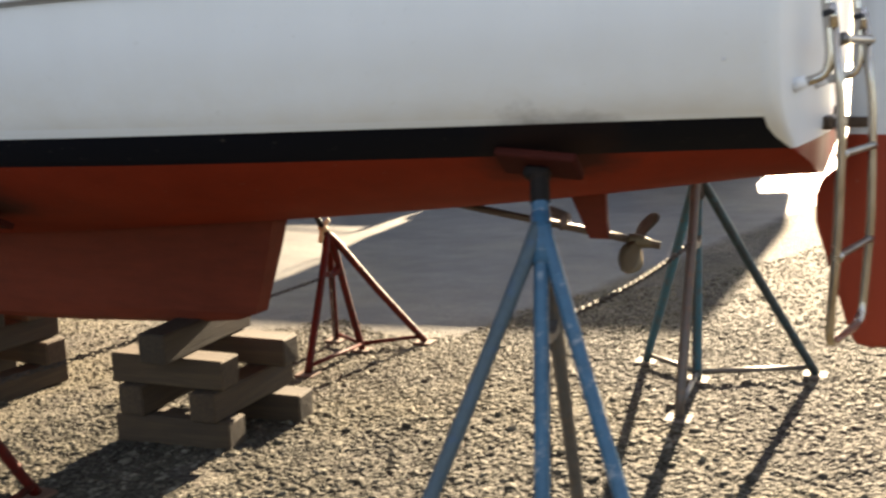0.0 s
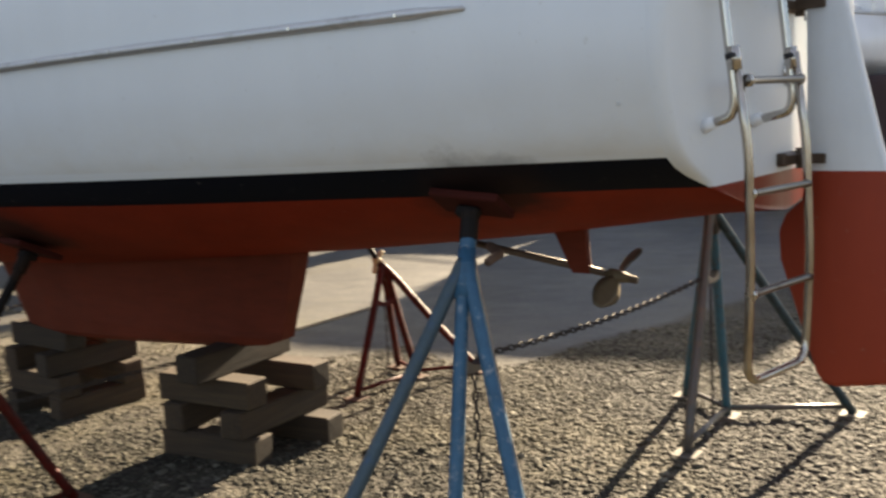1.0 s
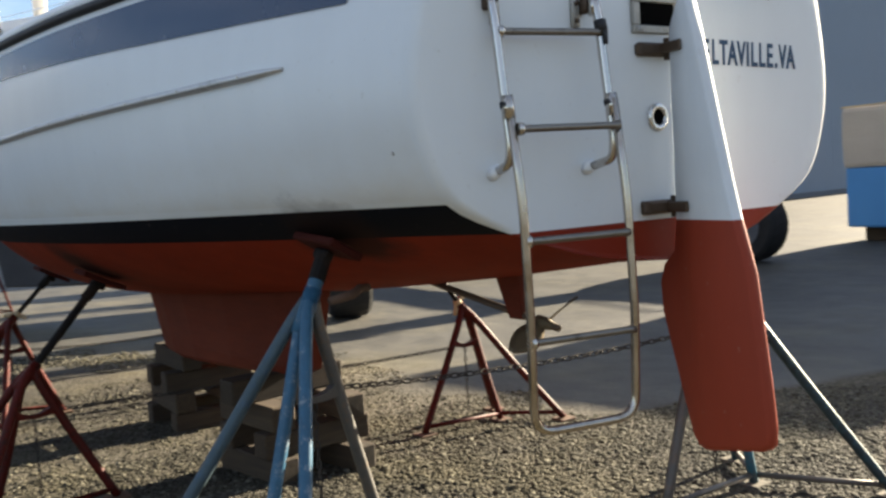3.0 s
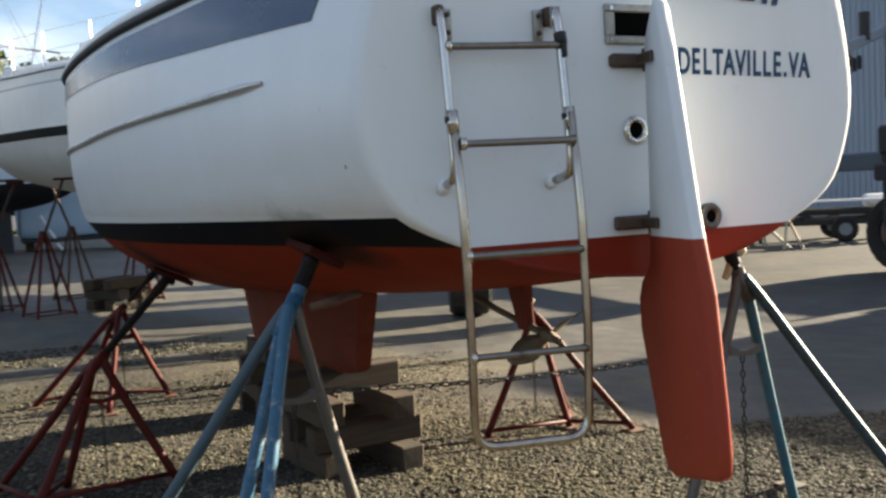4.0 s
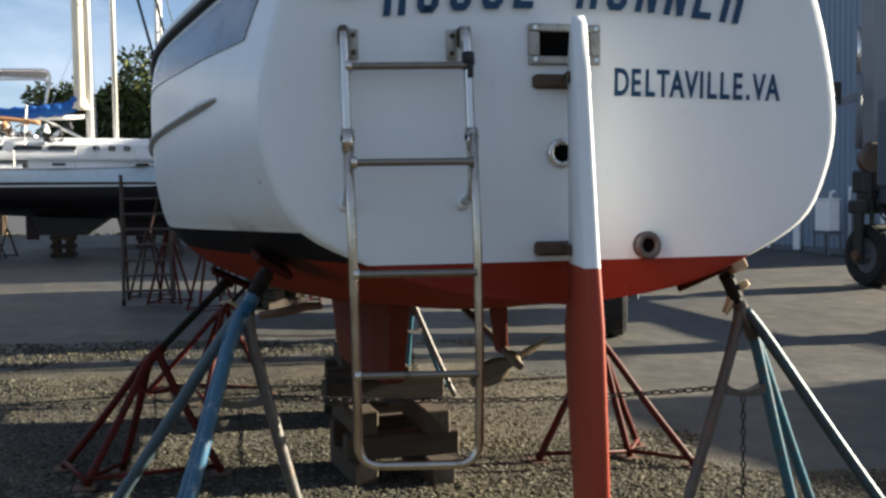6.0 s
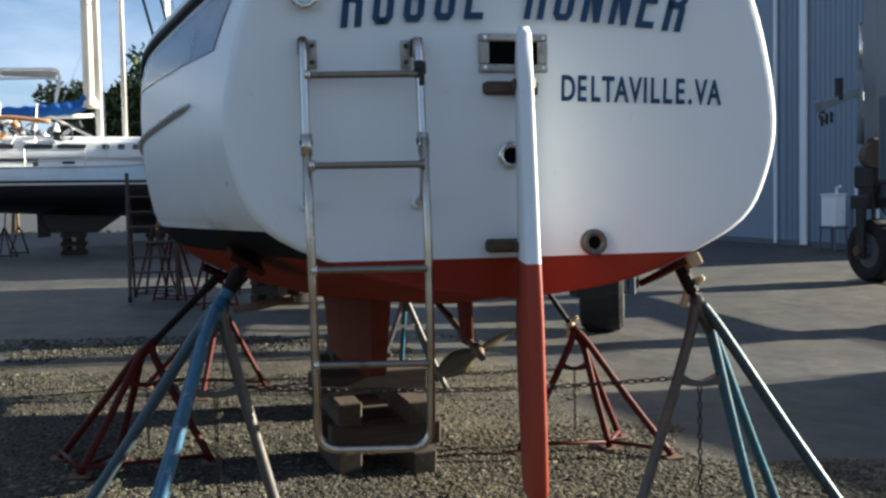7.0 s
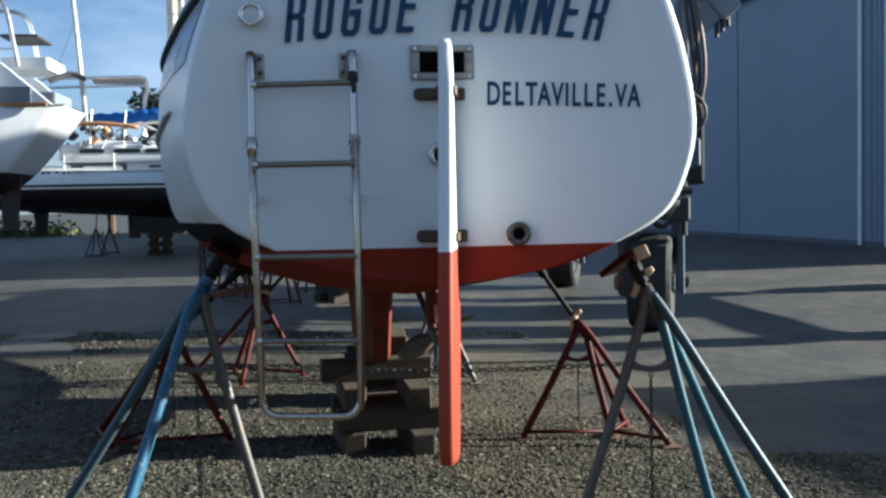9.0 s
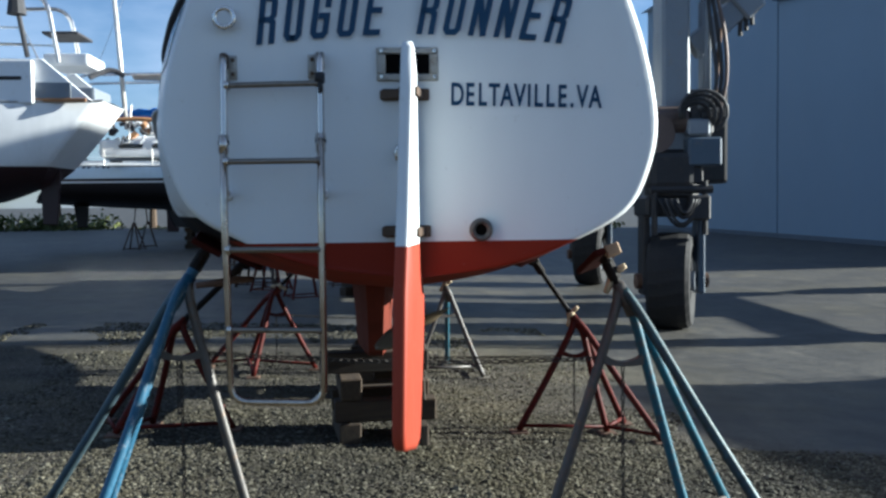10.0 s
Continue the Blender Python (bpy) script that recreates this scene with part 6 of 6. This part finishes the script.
for x, y in ((-5.4, 15.6), (-2.8, 15.6), (-5.5, 19.0), (-2.7, 19.0)):
    yard_stand(x, y, 1.28, (0.15 if x < -4 else -0.15, 0), M_GREY)


def build_workboat():
    """Flat-sided hull under a tan cover, blue below."""
    r = tagged(empty("covered_workboat", (-8.2, 17.6, ground_z(-8.2, 17.6))), "flat-sided boat with blue hull under a tan cover", "boat", "boats in the yard")
    tan = surface("tan_cover", (0.42, 0.37, 0.31), 0.85, var=0.1, big=0.8, relief=0.3, depth=0.02)
    blue = surface("blue_hull_paint", (0.08, 0.25, 0.54), 0.45, var=0.1, big=0.8)
    bm = boxbm((-1.25, -1.1, 0.3), (1.25, 3.6, 1.58), 0.06, seg=2)
    part("hull", bm, blue, r)
    bm = bmesh.new()
    box(bm, (-1.3, -1.14, 1.56), (1.3, 3.65, 2.85), 0.1, seg=2)
    bmesh.ops.subdivide_edges(bm, edges=bm.edges[:], cuts=3, use_grid_fill=True)
    for v in bm.verts:
        v.co += noise.noise_vector(v.co * 1.5) * 0.035
    part("cover", bm, tan, r, "tan canvas cover")
    part("corner_post", boxbm((1.26, -1.2, 0.6), (1.36, -1.1, 2.95), 0.02), M_WHITE, r)
    part("ridge_rope", tubebm(smooth_line([(-1.3, -1.1, 2.86), (0, -1.15, 2.88), (0.9, -1.15, 2.95), (1.3, -1.15, 3.0)], 4), 0.02, 6), M_HANDLE, r)
    for y in (-0.7, 3.0):
        part("block", boxbm((-1.0, y - 0.12, 0.0), (1.0, y + 0.12, 0.3), 0.01), M_TIMBER, r)


build_workboat()


def build_blue_drum():
    b = tagged(empty("blue_drum", (-4.35, 13.2, ground_z(-4.35, 13.2))), "two blue plastic drums stacked on a low white stand", "drum")
    for k in range(2):
        z = 0.13 + 0.83 * k
        drum = part("drum_body", tubebm([(0, 0, z), (0, 0, z + 0.05), (0, 0, z + 0.27), (0, 0, z + 0.29), (0, 0, z + 0.54), (0, 0, z + 0.56), (0, 0, z + 0.77), (0, 0, z + 0.82)], [0.2, 0.225, 0.225, 0.238, 0.238, 0.225, 0.225, 0.19], 20), M_SAILCOVER, b)
        part("rim", ring(bmesh.new(), (0, 0, z + 0.8), (0, 0, 1), 0.2, 0.018, 20, 6), M_SAILCOVER, drum)
    for x in (-0.15, 0.15):
        part("leg", boxbm((x - 0.03, -0.15, 0.0), (x + 0.03, 0.15, 0.13), 0.005), M_WHITE, b)


build_blue_drum()


M_TRESTLE = surface("pale_weathered_wood", (0.4, 0.36, 0.29), 0.8, var=0.2, big=3, relief=0.2)


def build_trestle():
    t = tagged(empty("timber_trestle", (-14.75, 15.1, ground_z(-14.75, 15.1))), "weathered pale timber trestle on the packed lane", "trestle")
    for x in (-0.6, 0.6):
        part("leg", tubebm([(x, -0.3, 0.0), (x * 0.7, 0, 0.75), (x, 0.3, 0.0)], 0.036, 6), M_TRESTLE, t)
    part("rail", tubebm([(-0.6, 0, 0.75), (0.6, 0, 0.75)], 0.036, 6), M_TRESTLE, t)
    part("diagonal", tubebm([(-0.55, 0, 0.72), (0.75, -0.25, 0.05)], 0.034, 6), M_TRESTLE, t)


build_trestle()


def build_trailer():
    """Low dark boat trailer with a pale plank laid over it."""
    x0, y0 = -15.6, 17.6
    t = tagged(empty("boat_trailer", m=pose(x0, y0, ground_z(x0, y0), 0, 0, 52)), "low black steel boat trailer with a pale plank on top", "trailer")
    for y in (-0.55, 0.55):
        part("chassis_beam", boxbm((-2.2, y - 0.06, 0.42), (2.2, y + 0.06, 0.58), 0.01), M_LIFTDARK, t)
        tyre = part("wheel", tubebm([(0.4, y * 1.5 - 0.1, 0.32), (0.4, y * 1.5 - 0.07, 0.32), (0.4, y * 1.5 + 0.07, 0.32), (0.4, y * 1.5 + 0.1, 0.32)], [0.27, 0.32, 0.32, 0.27], 20), M_TYRE, t)
        part("rim", tubebm([(0.4, y * 1.5 - 0.11, 0.32), (0.4, y * 1.5 + 0.11, 0.32)], 0.16, 14), M_LIFTLIGHT, tyre)
        for x in (-1.6, 1.7):
            part("upright", boxbm((x - 0.05, y - 0.05, 0.0), (x + 0.05, y + 0.05, 1.0), 0.008), M_LIFTDARK, t)
    for x in (-2.0, -0.4, 1.2, 2.0):
        part("crossbar", boxbm((x - 0.05, -0.6, 0.58), (x + 0.05, 0.6, 0.68), 0.008), M_LIFTDARK, t)
    part("bunk", boxbm((-1.9, -0.5, 0.68), (1.9, -0.3, 0.82), 0.02), M_LIFTDARK, t)
    part("bunk", boxbm((-1.9, 0.3, 0.68), (1.9, 0.5, 0.82), 0.02), M_LIFTDARK, t)
    part("plank", boxbm((-1.5, -0.62, 1.0), (1.8, -0.4, 1.06), 0.01), M_WHITE, t, "pale painted plank")
    part("sack", boxbm((1.0, -0.3, 0.82), (1.6, 0.2, 1.15), 0.12, seg=3), M_WHITE, t, "crumpled white sack")


build_trailer()


def build_tarped_boat():
    """Small craft under a pale blue sheet, far off beyond the stands."""
    t = tagged(empty("tarped_boat", (-38.0, 0.2, ground_z(-38.0, 0.2))), "small craft under a pale blue tarpaulin", "boat", "boats in the yard")
    sheet = surface("pale_blue_tarp", (0.32, 0.42, 0.52), 0.6, var=0.15, big=1.0, relief=0.4, depth=0.03)
    bm = bmesh.new()
    box(bm, (-1.3, -1.2, 0.5), (1.3, 3.2, 2.5), 0.25, seg=2)
    bmesh.ops.subdivide_edges(bm, edges=bm.edges[:], cuts=3, use_grid_fill=True)
    for v in bm.verts:
        v.co += noise.noise_vector(v.co * 1.1) * 0.12
    part("tarpaulin", bm, sheet, t, smooth=True)
    part("hull_edge", boxbm((-1.2, -1.1, 0.35), (1.2, 3.1, 0.52), 0.05), M_CLUTTER, t)
    for y in (-0.8, 2.5):
        part("block", boxbm((-0.8, y - 0.15, 0.0), (0.8, y + 0.15, 0.36), 0.01), M_TIMBER, t)
    part("white_bundle", boxbm((1.0, -2.2, 1.9), (1.9, -1.25, 2.75), 0.3, seg=3), M_WHITE, t)
    part("bundle_stand", boxbm((1.1, -2.1, 0.0), (1.8, -1.4, 1.92), 0.05), M_CLUTTER, t)
    for k in range(3):
        part("pipe", tubebm([(1.6, -0.4 + 0.25 * k, 1.4 - 0.55 * k), (1.7, -0.2 + 0.25 * k, 0.95 - 0.45 * k)], 0.05, 6), M_WHITE, t)


build_tarped_boat()


M_STEPS = surface("rusted_steps", (0.075, 0.058, 0.047), 0.75, 0.2, var=0.3, big=4, relief=0.3)


def build_steps():
    """Yard ladder with a platform, on small wheels."""
    s = tagged(empty("yard_steps", (-14.3, -2.25, ground_z(-14.3, -2.25))), "rusty brown yard access steps on small wheels", "steps")
    for y in (-0.4, 0.4):
        part("front_rail", tubebm([(0.0, y, 0.02), (-0.12, y, 2.25)], 0.032, 8), M_STEPS, s)
        part("rear_leg", tubebm([(-0.9, y, 0.02), (-0.2, y, 2.1)], 0.026, 8), M_YARD, s)
        part("caster", tubebm([(0.03, y - 0.03, 0.06), (0.03, y + 0.03, 0.06)], 0.06, 12), M_TYRE, s)
        part("side_brace", tubebm([(-0.03, y, 0.55), (-0.72, y, 0.55)], 0.018, 6), M_YARD, s)
    for k in range(8):
        z = 0.25 + k * 0.265
        part("tread", boxbm((-0.1 - 0.053 * z, -0.38, z - 0.018), (0.05 - 0.053 * z, 0.38, z + 0.018), 0.006), M_STEPS, s)


build_steps()


# ---- trees and far scrub ----
def tree(x, y, h, seed):
    rng = random.Random(seed)
    g = ground_z(x, y)
    t = tagged(empty("tree", (x, y, g)), "leafy green tree beyond the boatyard", "tree", "trees beyond the yard")
    bm = bmesh.new()
    tube(bm, smooth_line([(0, 0, 0), (0.1, 0.05, h * 0.25), (-0.1, 0.1, h * 0.5), (0.05, 0, h * 0.85)], 3), [0.3, 0.27, 0.25, 0.22, 0.2, 0.17, 0.14, 0.1, 0.07, 0.04], 8)
    tips = []
    for k in range(14):
        a = rng.uniform(0, math.tau)
        z0 = h * rng.uniform(0.25, 0.75)
        r = h * rng.uniform(0.16, 0.36) * (1.15 - z0 / h * 0.6)
        tip = Vector((r * math.cos(a), r * math.sin(a), z0 + h * rng.uniform(0.08, 0.22)))
        tube(bm, [(0, 0, z0), tip * 0.5 + Vector((0, 0, z0 * 0.5 - 0.1)), tip], [0.09, 0.06, 0.02], 5)
        tips.append(tip)
    tips += [Vector((rng.gauss(0, h * 0.1), rng.gauss(0, h * 0.1), h * rng.uniform(0.6, 0.98))) for _ in range(12)]
    part("trunk", bm, M_BARK, t)
    verts, faces = [], []
    for tip in tips:
        rad = h * rng.uniform(0.07, 0.14)
        for _ in range(420):
            d = Vector((rng.gauss(0, 1), rng.gauss(0, 1), rng.gauss(0, 0.8)))
            c = tip + d.normalized() * rad * rng.random() ** 0.4 * 1.25
            u = Vector((rng.gauss(0, 1), rng.gauss(0, 1), rng.gauss(0, 1))).normalized()
            v = u.orthogonal().normalized()
            s = rng.uniform(0.1, 0.24) * h / 9
            i = len(verts)
            verts += [c - u * s, c + v * s * 0.6, c + u * s, c - v * s * 0.6]
            faces.append((i, i + 1, i + 2, i + 3))
    me = bpy.data.meshes.new("crown")
    me.from_pydata(verts, [], faces)
    me.materials.append(M_LEAF)
    c = new("crown", me)
    c.parent = t


for k, (x, y, h) in enumerate(((-62, -9.5, 9.0), (-60, -4.5, 10.5), (-61, -2.5, 9.5), (-63, 1.5, 11), (-60, 5.5, 10), (-66, -15, 6.5), (-64, -21, 7), (-66, -27, 6), (-66, -34, 7))):
    tree(x, y, h, k + 5)


def scrub():
    rng = random.Random(3)
    verts, faces = [], []
    for _ in range(9000):
        # thick towards the far corner, a few low tufts elsewhere
        thick = rng.random() < 0.8
        x, y = rng.uniform(-68, -60), rng.uniform(-60, -17.5) if thick else rng.uniform(-18, 18)
        z = -0.3 + abs(rng.gauss(0, 0.5 if thick else 0.12))
        u = Vector((rng.gauss(0, 1), rng.gauss(0, 1), rng.gauss(0, 1))).normalized()
        v = u.orthogonal().normalized()
        s = rng.uniform(0.12, 0.3)
        c = Vector((x, y, z))
        i = len(verts)
        verts += [c - u * s, c + v * s * 0.6, c + u * s, c - v * s * 0.6]
        faces.append((i, i + 1, i + 2, i + 3))
    me = bpy.data.meshes.new("scrub")
    me.from_pydata(verts, [], faces)
    me.materials.append(M_LEAF)
    tagged(new("scrub", me), "low green scrub along the far edge of the yard", "scrub", kind="stuff")


scrub()


# ---- loose stones on the gravel ----
def stones():
    rng = np.random.default_rng(7)
    t = (1 + 5 ** 0.5) / 2
    ico = np.array([(-1, t, 0), (1, t, 0), (-1, -t, 0), (1, -t, 0), (0, -1, t), (0, 1, t), (0, -1, -t), (0, 1, -t), (t, 0, -1), (t, 0, 1), (-t, 0, -1), (-t, 0, 1)]) / (1 + t * t) ** 0.5
    tri = np.array([(0, 11, 5), (0, 5, 1), (0, 1, 7), (0, 7, 10), (0, 10, 11), (1, 5, 9), (5, 11, 4), (11, 10, 2), (10, 7, 6), (7, 1, 8), (3, 9, 4), (3, 4, 2), (3, 2, 6), (3, 6, 8), (3, 8, 9), (4, 9, 5), (2, 4, 11), (6, 2, 10), (8, 6, 7), (9, 8, 1)])
    n = 96000
    # denser near the boat's stern quarter and the lane beside it
    n2 = 20000
    x = np.concatenate([rng.uniform(-3.6, 1.2, n // 2), rng.uniform(-6.8, 2.4, n - n // 2), rng.uniform(-2.2, 2.0, n2)])
    y = np.concatenate([rng.uniform(-2.0, 2.6, n // 2), rng.uniform(-3.0, 3.0, n - n // 2), rng.uniform(2.4, 7.2, n2)])
    keep = np.array([noise.noise((a * 0.8, b * 0.8, 9.0)) > -0.55 + max(0.0, b - 1.6 - 4.8 * min(1.0, max(0.0, (a + 2.4) / 2.6))) * 0.9 for a, b in zip(x, y)])
    x, y = x[keep], y[keep]
    n = len(x)
    s = rng.lognormal(math.log(0.0073), 0.42, n).clip(0.0035, 0.026)
    sc = np.stack([s * rng.uniform(0.8, 1.5, n), s * rng.uniform(0.8, 1.3, n), s * rng.uniform(0.42, 0.7, n)], 1)
    a = rng.uniform(0, math.tau, n)
    v = ico[None] * rng.uniform(0.72, 1.2, (n, 12, 1)) * sc[:, None, :]
    ca, sa = np.cos(a)[:, None], np.sin(a)[:, None]
    z0 = np.array([ground_z(p, q) + 0.012 * noise.noise((p * 0.9, q * 0.9, 0)) + 0.007 * noise.noise((p * 3.1, q * 3.1, 4)) for p, q in zip(x, y)])
    co = np.stack([v[..., 0] * ca - v[..., 1] * sa + x[:, None], v[..., 0] * sa + v[..., 1] * ca + y[:, None], v[..., 2] + (z0 + sc[:, 2] * 0.3)[:, None]], 2).reshape(-1, 3)
    fc = (tri[None] + (np.arange(n) * 12)[:, None, None]).reshape(-1, 3)
    me = bpy.data.meshes.new("gravel_stones")
    me.from_pydata(co.tolist(), [], fc.tolist())
    me.materials.append(M_STONES)
    tagged(new("gravel_stones", me), "loose pale gravel stones scattered over the ground", "gravel", kind="stuff")


def far_stones():
    rng = np.random.default_rng(17)
    oct_ = np.array([(1, 0, 0), (0, 1, 0), (-1, 0, 0), (0, -1, 0), (0, 0, 1), (0, 0, -1)], float)
    tri = np.array([(0, 1, 4), (1, 2, 4), (2, 3, 4), (3, 0, 4), (1, 0, 5), (2, 1, 5), (3, 2, 5), (0, 3, 5)])
    n = 20000
    x = rng.uniform(-9.5, -5.8, n)
    y = rng.uniform(-4.6, 2.2, n)
    keep = np.array([noise.noise((a * 0.5, b * 0.9, 5.0)) + 0.35 * noise.noise((a * 2.0, b * 2.5, 2.0)) > -0.02 for a, b in zip(x, y)])
    x, y = x[keep], y[keep]
    n = len(x)
    s = rng.lognormal(math.log(0.012), 0.4, n).clip(0.006, 0.03)
    sc = np.stack([s * rng.uniform(0.8, 1.5, n), s * rng.uniform(0.8, 1.3, n), s * rng.uniform(0.5, 0.9, n)], 1)
    a = rng.uniform(0, math.tau, n)
    v = oct_[None] * rng.uniform(0.75, 1.2, (n, 6, 1)) * sc[:, None, :]
    ca, sa = np.cos(a)[:, None], np.sin(a)[:, None]
    z0 = np.array([ground_z(p, q) for p, q in zip(x, y)])
    co = np.stack([v[..., 0] * ca - v[..., 1] * sa + x[:, None], v[..., 0] * sa + v[..., 1] * ca + y[:, None], v[..., 2] + (z0 + sc[:, 2] * 0.3)[:, None]], 2).reshape(-1, 3)
    fc = (tri[None] + (np.arange(n) * 6)[:, None, None]).reshape(-1, 3)
    me = bpy.data.meshes.new("far_gravel")
    me.from_pydata(co.tolist(), [], fc.tolist())
    me.materials.append(M_STONES)
    tagged(new("far_gravel", me), "loose gravel scattered beside the yard lane", "gravel", kind="stuff")


stones()
far_stones()
